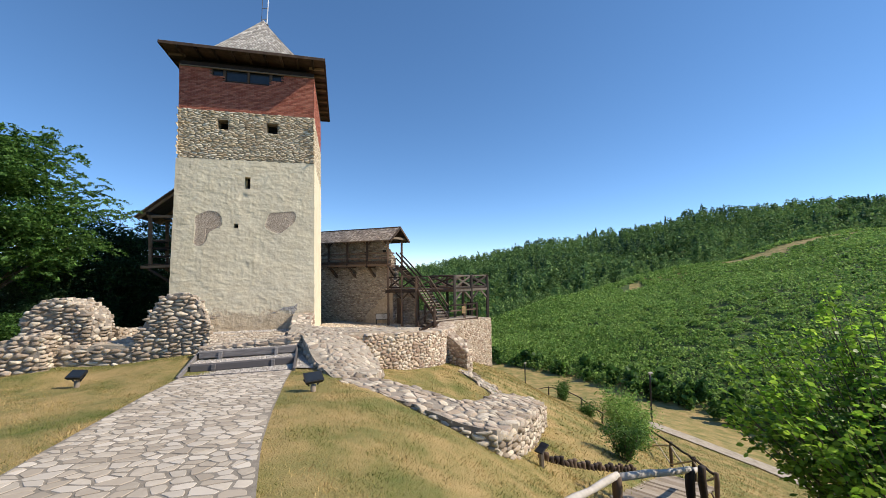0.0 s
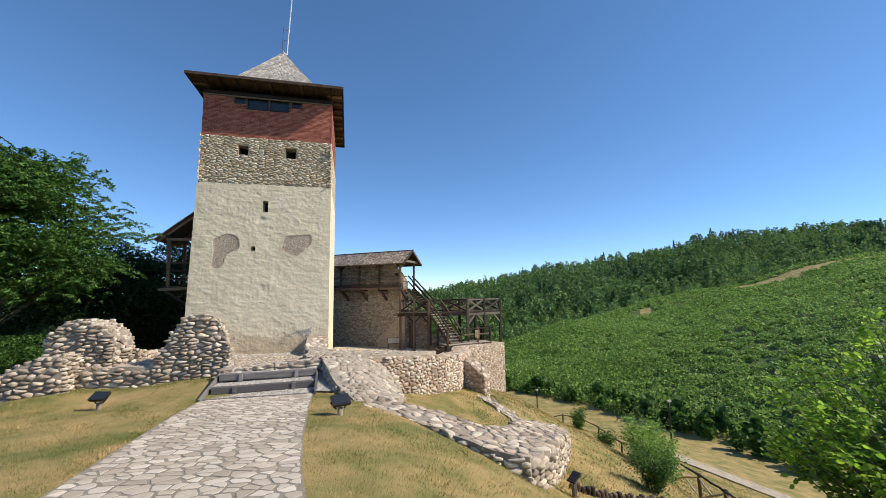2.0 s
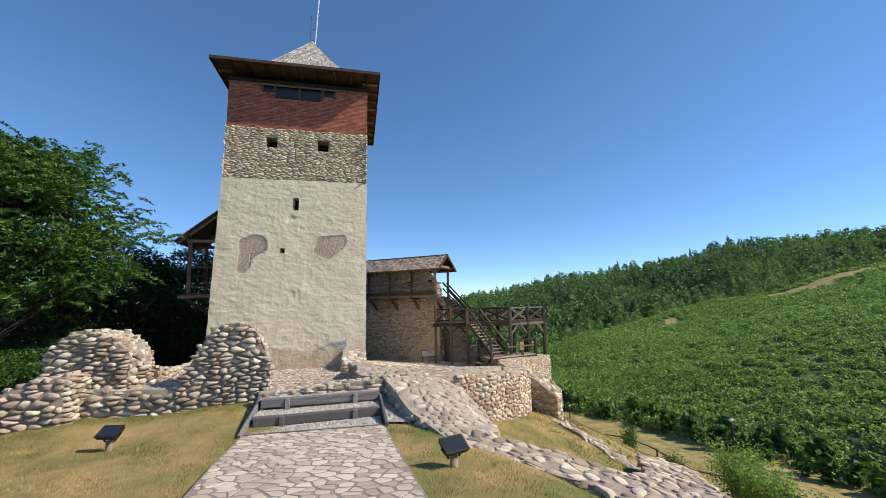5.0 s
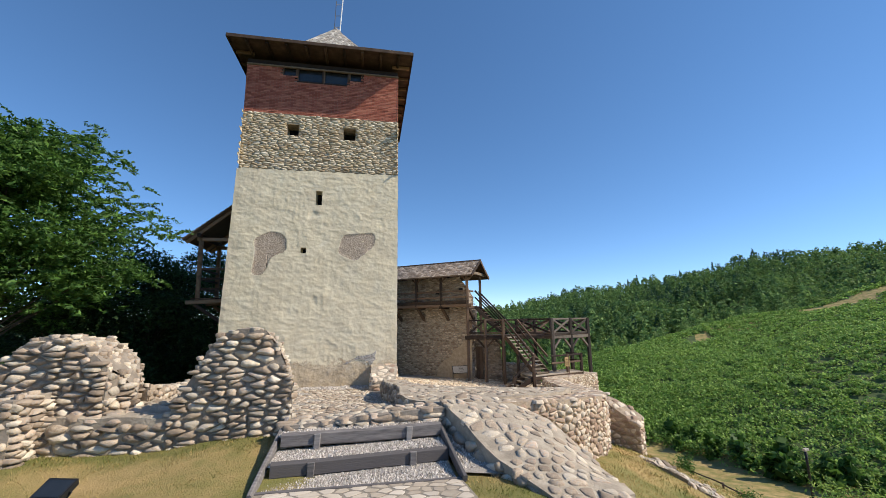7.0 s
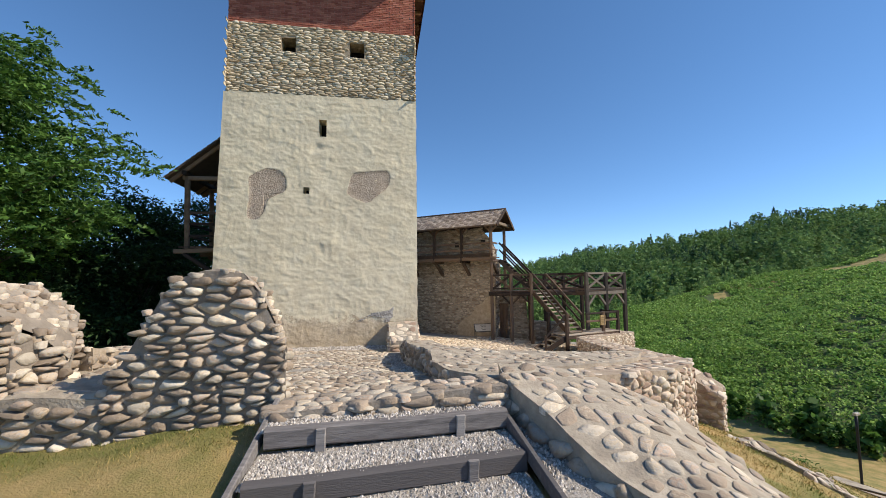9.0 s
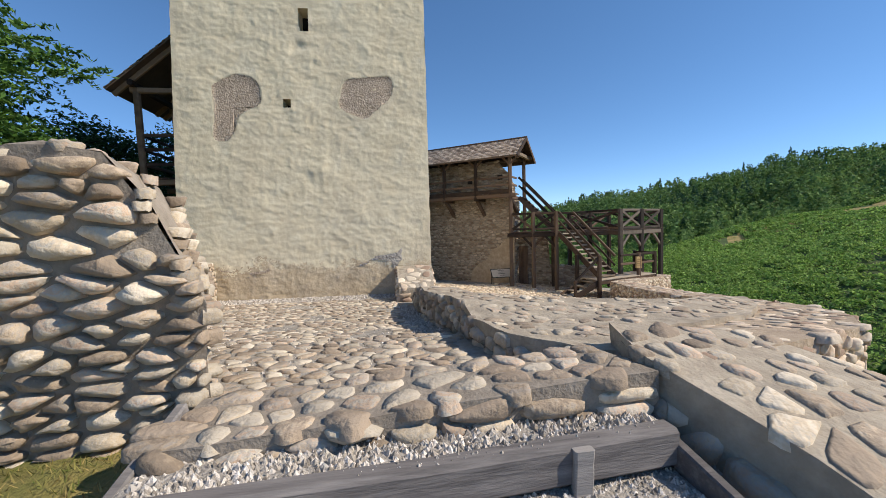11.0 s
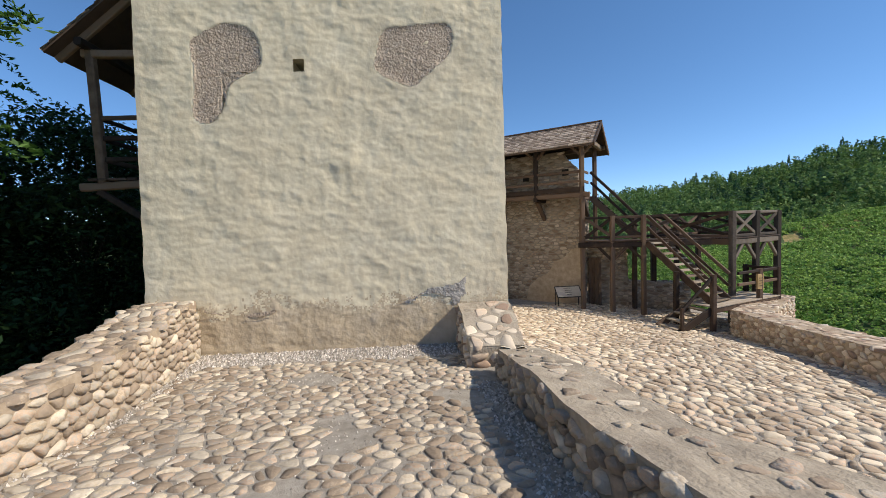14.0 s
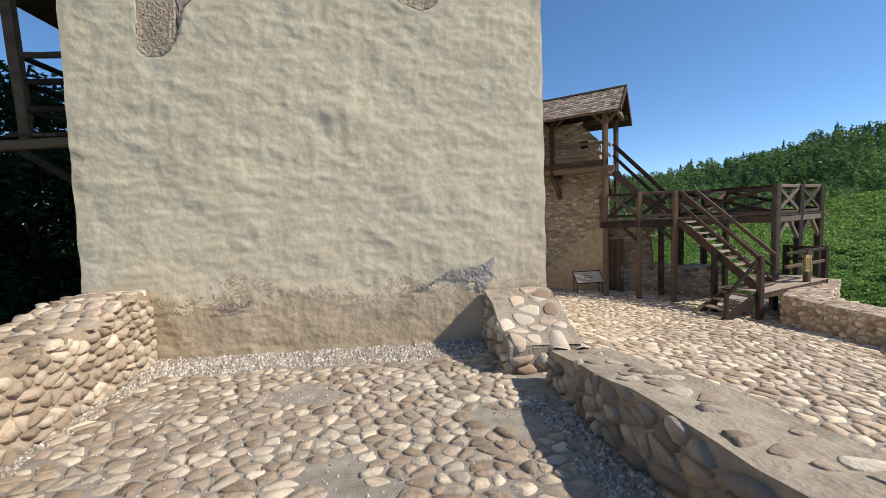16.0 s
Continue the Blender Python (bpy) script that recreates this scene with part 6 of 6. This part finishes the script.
def strip_road(name, label, line, width, mat):
    V, Fc = [], []
    for i, (x, y) in enumerate(line):
        a, b = line[max(0, i - 1)], line[min(len(line) - 1, i + 1)]
        dx, dy = b[0] - a[0], b[1] - a[1]
        d = math.hypot(dx, dy)
        for k in range(5):
            s = (k / 4 - 0.5) * width
            px, py = x - dy / d * s, y + dx / d * s
            V.append((px, py, ground_z(px, py) + 0.07))
    for i in range(len(line) - 1):
        for k in range(4):
            a = i * 5 + k
            Fc.append((a, a + 5, a + 6, a + 1))
    ob = mesh_ob(name, V, Fc, mat, None, True)
    return tagged(ob, label, "road", kind="structure")


def curve_pts(pts, n):
    out = []
    for i in range(len(pts) - 1):
        for k in range(n):
            t = k / n
            out.append((pts[i][0] + (pts[i + 1][0] - pts[i][0]) * t, pts[i][1] + (pts[i + 1][1] - pts[i][1]) * t))
    return out + [pts[-1]]


strip_road("lower_road", "grey gravelly road at the foot of the slope", curve_pts([(29.5, 6.5), (31.5, 2.5), (33, -2), (33.5, -8), (33, -20)], 10), 2.2, M_grey_mortar)


# ---- vegetation ----
def leaf_mesh(name, P, size, rg, mat, parent=None, droop=0.3, aspect=0.45, up=0.0):
    """Many small bent leaves at the points P, joined. size: length of a leaf, one number or one for each."""
    n = len(P)
    d = rg.normal(size=(n, 3))
    d[:, 2] = d[:, 2] * 0.6 - droop
    d /= np.linalg.norm(d, axis=1)[:, None]
    w = np.cross(d, rg.normal(size=(n, 3)) * 0.7 + np.array([0, 0, up]))
    w /= np.linalg.norm(w, axis=1)[:, None] + 1e-9
    s = (np.asarray(size) * rg.uniform(0.6, 1.4, n))[:, None]
    nrm = np.cross(d, w)
    a = P - d * s * 0.5
    c = P + d * s * 0.5
    m = P + nrm * s * 0.08
    b = m + w * s * aspect * 0.5
    e = m - w * s * aspect * 0.5
    V = np.stack([a, b, c, e], 1).reshape(-1, 3)
    F = np.arange(4 * n).reshape(-1, 4)
    me = bpy.data.meshes.new(name)
    me.vertices.add(4 * n)
    me.vertices.foreach_set("co", V.astype(np.float32).ravel())
    me.loops.add(4 * n)
    me.loops.foreach_set("vertex_index", F.astype(np.int32).ravel())
    me.polygons.add(n)
    me.polygons.foreach_set("loop_start", (np.arange(n) * 4).astype(np.int32))
    me.materials.append(mat)
    me.update(calc_edges=True)
    ob = new(name, me)
    if parent is not None:
        ob.parent = parent
    return ob


def limb(V, Fc, p, q, r0, r1, n=7):
    p, q = Vector(p), Vector(q)
    d = (q - p).normalized()
    s = d.orthogonal().normalized()
    u = d.cross(s)
    b = len(V)
    for c, r in ((p, r0), ((p + q) / 2 + s * r0 * 0.3, (r0 + r1) / 2), (q, r1)):
        for k in range(n):
            a = 2 * math.pi * k / n
            V.append(tuple(c + s * (r * math.cos(a)) + u * (r * math.sin(a))))
    for i in range(2):
        for k in range(n):
            Fc.append((b + i * n + k, b + i * n + (k + 1) % n, b + (i + 1) * n + (k + 1) % n, b + (i + 1) * n + k))


def tree(label, x, y, height, radius, seed, mat, leaves=9000, size=0.28, trunk_r=0.16, low=0.25, lean=(0, 0), clumps=46, aspect=0.4, zbase=None, name="tree", sprays=0):
    """Trunk with limbs; leaf sprays gathered in uneven clumps along the limbs."""
    rg = np.random.default_rng(seed)
    r = random.Random(seed)
    z0 = ground_z(x, y) if zbase is None else zbase
    root = thing(name, label, "tree", at=(x, y, z0))
    V, Fc = [], []
    top = Vector((lean[0], lean[1], height * 0.8))
    limb(V, Fc, (0, 0, -0.4), top * 0.5, trunk_r, trunk_r * 0.7)
    limb(V, Fc, top * 0.5, top, trunk_r * 0.7, trunk_r * 0.25)
    P = []
    per = leaves // clumps
    for i in range(clumps):
        t = low + (1 - low) * (i + 0.5) / clumps
        a = r.uniform(0, 6.283)
        reach = radius * math.sin(math.pi * min(0.97, 0.16 + 0.84 * (t - low) / (1 - low) * 0.95)) ** 0.7 * r.uniform(0.45, 1.08)
        c = Vector((lean[0] * t + reach * math.cos(a), lean[1] * t + reach * math.sin(a), height * t * r.uniform(0.93, 1.04)))
        s = top * min(0.95, max(0.15, t * 0.8))
        if i % 2 == 0:
            limb(V, Fc, s, c, trunk_r * 0.3 * (1.1 - t), 0.015, 5)
        k = radius * r.uniform(0.15, 0.27)
        if sprays:
            # pinnate leaf sprays: drooping ribs with leaflets on both sides
            m = per // sprays
            o = np.array(c) + np.clip(rg.normal(size=(sprays, 3)), -1.7, 1.7) * np.array([k, k, k * 0.45])
            az = rg.uniform(0, 6.283, sprays)
            out_ = np.stack([np.cos(az), np.sin(az), rg.uniform(-0.1, 0.35, sprays)], 1)
            side = np.stack([-np.sin(az), np.cos(az), np.zeros(sprays)], 1)
            t = np.linspace(0, 1, m)[None, :, None]
            ln = rg.uniform(0.45, 0.95, sprays)[:, None, None]
            q = o[:, None, :] + out_[:, None, :] * t * ln + side[:, None, :] * rg.uniform(-0.2, 0.2, (sprays, m, 1)) * (1.1 - 0.7 * t)
            q[:, :, 2] -= (0.5 * t * t * ln)[:, :, 0] + rg.uniform(-0.02, 0.02, (sprays, m))
            P.append(q.reshape(-1, 3))
            continue
        q = np.clip(rg.normal(size=(per, 3)), -1.7, 1.7) * np.array([k, k, k * 0.38]) + np.array(c)
        q[:, 2] -= 0.12 * ((q[:, 0] - c.x) ** 2 + (q[:, 1] - c.y) ** 2) / k
        P.append(q)
    mesh_ob("trunk", V, Fc, M_bark, root, True)
    leaf_mesh("crown", np.concatenate(P), size, rg, mat, root, 0.25, aspect, 0.9 if sprays else 0.0)
    return root


tree("tall leafy acacia tree with feathery green crown", -10.9, -1.4, 12.4, 3.7, 301, M_leaf, 110000, 0.17, 0.17, 0.5, (0.6, -0.4), 90, sprays=40)
tree("leafy acacia tree with feathery green crown", -14.0, -3.8, 12.3, 4.4, 302, M_leaf, 80000, 0.19, 0.18, 0.55, (0.3, -0.3), 90, sprays=32)
tree("young acacia tree behind the ruined wall", -9.0, -3.0, 3.4, 1.3, 303, M_leaf, 15000, 0.11, 0.07, 0.2, (0.3, 0), 36, sprays=20)
# trees behind the tower: their shade is put into the leaf colour
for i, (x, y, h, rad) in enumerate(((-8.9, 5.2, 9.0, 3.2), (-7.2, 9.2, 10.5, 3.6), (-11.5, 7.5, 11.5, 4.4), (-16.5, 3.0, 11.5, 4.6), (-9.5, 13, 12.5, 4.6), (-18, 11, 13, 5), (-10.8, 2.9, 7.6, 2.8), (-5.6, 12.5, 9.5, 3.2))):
    tree("dense broadleaf tree, its leaf colour darkened for the tower's shade", x, y, h, rad, 320 + i, M_leaf_shaded, 30000, 0.19, 0.15, 0.14, (0.2, 0.1), 70)


def bush(label, x, y, h, rad, seed, mat, leaves, size, zbase=None):
    rg = np.random.default_rng(seed)
    r = random.Random(seed)
    z0 = ground_z(x, y) if zbase is None else zbase
    root = thing("bush", label, "bush", at=(x, y, z0))
    V, Fc, P = [], [], []
    for i in range(14):
        a = r.uniform(0, 6.283)
        rr = rad * math.sqrt(r.random()) * 0.85
        q = Vector((rr * math.cos(a), rr * math.sin(a), h * r.uniform(0.5, 1.0)))
        limb(V, Fc, (q.x * 0.15, q.y * 0.15, -0.1), q, 0.02, 0.006, 5)
        n = leaves // 14
        t = rg.uniform(0.2, 1.05, n)[:, None]
        P.append(np.array(q) * t + rg.normal(size=(n, 3)) * rad * 0.16)
    mesh_ob("stem", V, Fc, M_bark, root, True)
    leaf_mesh("foliage", np.concatenate(P), size, rg, mat, root, 0.0, 0.35)


bush("round green bush beside the path fence", 19.2, -5.4, 2.3, 1.6, 401, M_fern, 7000, 0.14)
bush("round green bush beside the path fence", 18.0, -7.6, 1.9, 1.3, 402, M_fern, 5000, 0.13)
bush("small grey-green shrub on the lawn slope", 14.0, -11.8, 1.15, 0.75, 403, M_leaf, 3000, 0.1)
bush("small green bush by the fence", 24.0, 8.6, 1.6, 1.1, 404, M_leaf, 2500, 0.16)
bush("small green bush by the fence", 22.0, 2.2, 1.3, 0.9, 405, M_leaf, 2000, 0.14)


def walnut():
    """The near shrub: arching shoots with large pinnate leaves."""
    rg = np.random.default_rng(77)
    r = random.Random(77)
    root = thing("walnut_shrub", "bright green walnut shrub with large compound leaves", "shrub", at=(14.7, -18.6, -3.5))
    V, Fc = [], []
    P, Dn, Y = [], [], []
    for i in range(190):
        a = r.uniform(0, 6.283)
        rr = 2.9 * math.sqrt(r.random())
        x, y = rr * math.cos(a), rr * math.sin(a)
        topz = 5.2 - 0.26 * rr ** 1.5 + 0.3 * x + r.uniform(-1.1, 0.7)
        b = Vector((x * 0.3, y * 0.3, max(0.2, topz * 0.4)))
        c = Vector((x, y, max(0.5, topz)))
        if i % 3 == 0:
            limb(V, Fc, (x * 0.05, y * 0.05, -0.3), b, 0.04, 0.02, 5)
        limb(V, Fc, b, c, 0.02, 0.006, 5)
        d = (c - b).normalized()
        for k in range(11):
            base = b + (c - b) * (0.25 + 0.78 * k / 10)
            az = k * 2.4 + r.random()
            out = Vector((math.cos(az), math.sin(az), r.uniform(-0.35, 0.8))).normalized()
            for m in range(4):
                q = base + out * (0.05 + 0.065 * m) + Vector((0, 0, -0.02 * m * m))
                for s in (-1, 1):
                    side = out.cross(Vector((0, 0, 1))).normalized() * s
                    P.append(q + (side * 0.055))
                    Y.append(k >= 8)
                    Dn.append((side + out * 0.5 + Vector((0, 0, -0.25))).normalized())
            P.append(base + out * 0.34)
            Y.append(k >= 8)
            Dn.append(out)
    P, Dn = np.array([tuple(p) for p in P]), np.array([tuple(p) for p in Dn])
    n = len(P)
    w = np.cross(Dn, np.array([0, 0, 1.0]) + rg.normal(size=(n, 3)) * 0.75)
    w /= np.linalg.norm(w, axis=1)[:, None]
    nr = np.cross(Dn, w)
    s = rg.uniform(0.75, 1.25, n)[:, None] * 0.125
    a, c = P - Dn * s * 0.5, P + Dn * s * 0.5 - np.array([0, 0, 0.02])
    m1, m2 = P - Dn * s * 0.12, P + Dn * s * 0.2
    rows = np.stack([a, m1 + w * s * 0.26 + nr * 0.01, m2 + w * s * 0.25 + nr * 0.01, c, m2 - w * s * 0.25 + nr * 0.01, m1 - w * s * 0.26 + nr * 0.01], 1)
    V2 = [tuple(v) for v in rows.reshape(-1, 3)]
    # young: leaves at the shoot ends, coloured brighter as if sunlit
    old, young = [], []
    for i in range(n):
        k = i * 6
        (young if Y[i] else old).extend([(k, k + 1, k + 5), (k + 1, k + 2, k + 4, k + 5), (k + 2, k + 3, k + 4)])
    mesh_ob("shoot", V, Fc, M_bark, root, True)
    for name, F2, mat in (("foliage", old, M_leaf_mid), ("young_foliage", young, M_leaf_sunlit)):
        used = sorted({i for f in F2 for i in f})
        at = {i: k for k, i in enumerate(used)}
        mesh_ob(name, [V2[i] for i in used], [tuple(at[i] for i in f) for f in F2], mat, root)


walnut()


def scatter_polar(n, az0, az1, f0, f1, seed):
    """Random plan points on the far slopes; f0, f1: distance bounds as functions of azimuth."""
    rg = np.random.default_rng(seed)
    out = []
    for _ in range(n):
        a = rg.uniform(az0, az1)
        lo_, hi_ = f0(a), f1(a)
        t = rg.random()
        r = math.sqrt(lo_ ** 2 + (hi_ ** 2 - lo_ ** 2) * t) if hi_ < 250 else lo_ + (hi_ - lo_) * t
        out.append((HC[0] + r * math.sin(radians(a)), HC[1] + r * math.cos(radians(a)), r, a))
    return out, rg


pts, rg = scatter_polar(9500, 8, 78, lambda a: lerp(a, seam), lambda a: lerp(a, crest_r) + 6, 501)
C = []
S = []
for x, y, r, a in pts:
    bare = lerp(a, crest_r) - r
    if a > 40 and 3 < bare < 13 and noise.noise((x * 0.06, y * 0.06, 2)) > -0.25:
        continue
    z = ground_z(x, y)
    rag = max(0.0, noise.noise((x * 0.09, y * 0.09, 1))) + 1.2 * max(0.0, noise.noise((x * 0.03, y * 0.05, 6)))
    h = (0.55 + 0.9 * rag) * (1.5 if r < lerp(a, seam) + 22 else 1.0) * rg.uniform(0.7, 1.3)
    k = int(lerp(r, [(45, 75), (90, 46), (180, 26)]))
    u = rg.normal(size=(k, 3))
    u /= np.linalg.norm(u, axis=1)[:, None]
    u[:, 2] = np.abs(u[:, 2])
    u *= rg.uniform(0.75, 1.05, k)[:, None]
    w = 0.6 + 0.75 * h
    q = u * np.array([w, w, h * 1.1]) + np.array([x, y, z + 0.05])
    C.append(q)
    S.append(np.full(k, lerp(r, [(45, 0.30), (90, 0.38), (180, 0.55)])))
ob = leaf_mesh("fern_cover", np.concatenate(C), np.concatenate(S), rg, M_fern, None, 0.0, 0.7, 0.6)
tagged(ob, "dense bracken and low scrub covering the valley slope", "scrub", kind="stuff")


def far_trees(pts, rg, hmin, hmax, clump, mat, name, label, kk=44, cone=0.35, slim=(0.24, 0.38)):
    """Distant trees as leaf clumps; cone: how far the crown narrows upwards."""
    C, S = [], []
    for x, y, r, a in pts:
        z = ground_z(x, y)
        h = rg.uniform(hmin, hmax)
        w = h * rg.uniform(*slim)
        u = rg.normal(size=(kk, 3))
        u /= np.linalg.norm(u, axis=1)[:, None]
        u *= rg.uniform(0.6, 1.05, kk)[:, None]
        q = u * np.array([w, w, h * 0.5])
        q[:, :2] *= 1 - cone * (u[:, 2:3] * 0.5 + 0.5)
        C.append(q + np.array([x, y, z + h * 0.5]))
        S.append(np.full(kk, clump * h / hmax))
    ob = leaf_mesh(name, np.concatenate(C), np.concatenate(S), rg, mat, None, 0.0, 0.8, 0.0)
    return tagged(ob, label, "woods", kind="stuff")


pts, rg = scatter_polar(3300, 4, 76, lambda a: lerp(a, crest_r) + 45, lambda a: 395, 511)
kinds = [noise.noise((x * 0.02, y * 0.02, 4)) + rg.uniform(-0.4, 0.4) for x, y, r, a in pts]
far_trees([p for p, k in zip(pts, kinds) if -0.42 <= k <= 0.2], rg, 6, 12, 1.4, M_forest, "far_woods", "dense green broadleaf woods on the far ridge", 110, 0.25, (0.26, 0.42))
far_trees([p for p, k in zip(pts, kinds) if k > 0.2], rg, 6, 12, 1.1, M_birch, "far_birches", "light green birches on the far ridge", 120, 0.45, (0.18, 0.28))
far_trees([p for p, k in zip(pts, kinds) if k < -0.42], rg, 6, 13, 1.1, M_conifer, "far_conifers", "dark conifers on the far ridge", 110, 0.85, (0.16, 0.24))
pts, rg = scatter_polar(200, 20, 80, lambda a: lerp(a, crest_r) + 2, lambda a: lerp(a, crest_r) + 40, 512)
far_trees(pts, rg, 2.5, 6, 0.9, M_birch, "ridge_shrubs", "shrubs and young trees along the slope crest", 90)
# woods below reuse the shade-darkened leaf colour
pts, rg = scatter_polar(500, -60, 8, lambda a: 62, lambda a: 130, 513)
far_trees(pts, rg, 6, 12, 3.0, M_leaf_shaded, "valley_woods", "dark woods below the castle hill")
pts, rg = scatter_polar(90, 16, 60, lambda a: lerp(a, seam) - 1, lambda a: lerp(a, seam) + 4, 514)
far_trees(pts, rg, 1.2, 2.6, 0.9, M_leaf, "valley_hedge", "shaggy bushes at the foot of the slope", 60)


def within(x, y, poly):
    """inside() for arrays."""
    hit = np.zeros(len(x), bool)
    for i in range(len(poly)):
        (x1, y1), (x2, y2) = poly[i - 1], poly[i]
        if y1 != y2:
            hit ^= ((y1 > y) != (y2 > y)) & (x < (x2 - x1) * (y - y1) / (y2 - y1) + x1)
    return hit


def grass(n, xr, yr, hr, wr, lean, seed, label):
    """Short dry and green blades on the lawns."""
    rg = np.random.default_rng(seed)
    x = rg.uniform(*xr, n)
    y = rg.uniform(*yr, n)
    on_path = (y < -11.4) & (x > np.interp(y, *zip(*PATH_L)) - 0.01) & (x < np.interp(y, *zip(*PATH_R)) + 0.01)
    keep = ~on_path & ~((x > 0.85) & (x < 4.4) & (y > -11.45)) & ~((x < 1) & (y > np.where(x > -3, -9.35, -9.95))) & ~((y > -9.3) & (x < 4))
    for s in (ramp, ring_out, bast_outline, right_court):
        keep &= ~within(x, y, s)
    x, y = x[keep], y[keep]
    n = len(x)
    z = np.concatenate([near_ground(a, b) for a, b in zip(np.array_split(x, 20), np.array_split(y, 20))])
    a = rg.uniform(0, 6.283, n)
    h = rg.uniform(*hr, n)
    w = rg.uniform(*wr, n)
    V = np.empty((n, 3, 3))
    V[:, 0] = np.stack([x - w * np.cos(a), y - w * np.sin(a), z - 0.02], 1)
    V[:, 1] = np.stack([x + w * np.cos(a), y + w * np.sin(a), z - 0.02], 1)
    V[:, 2] = np.stack([x + rg.normal(size=n) * lean, y + rg.normal(size=n) * lean, z + h], 1)
    me = bpy.data.meshes.new("grass")
    me.vertices.add(3 * n)
    me.vertices.foreach_set("co", V.astype(np.float32).ravel())
    me.loops.add(3 * n)
    me.loops.foreach_set("vertex_index", np.arange(3 * n, dtype=np.int32))
    me.polygons.add(n)
    me.polygons.foreach_set("loop_start", (np.arange(n) * 3).astype(np.int32))
    me.materials.append(M_blade)
    me.update(calc_edges=True)
    tagged(new("grass", me), label, "grass", kind="stuff")


grass(330000, (-6.5, 11.5), (-24, -3), (0.015, 0.05), (0.003, 0.007), 0.04, 600, "short mown grass, green and straw-dry")
grass(70000, (9, 32), (-20, 12), (0.03, 0.09), (0.01, 0.025), 0.07, 601, "rough grass on the slope below the walls")
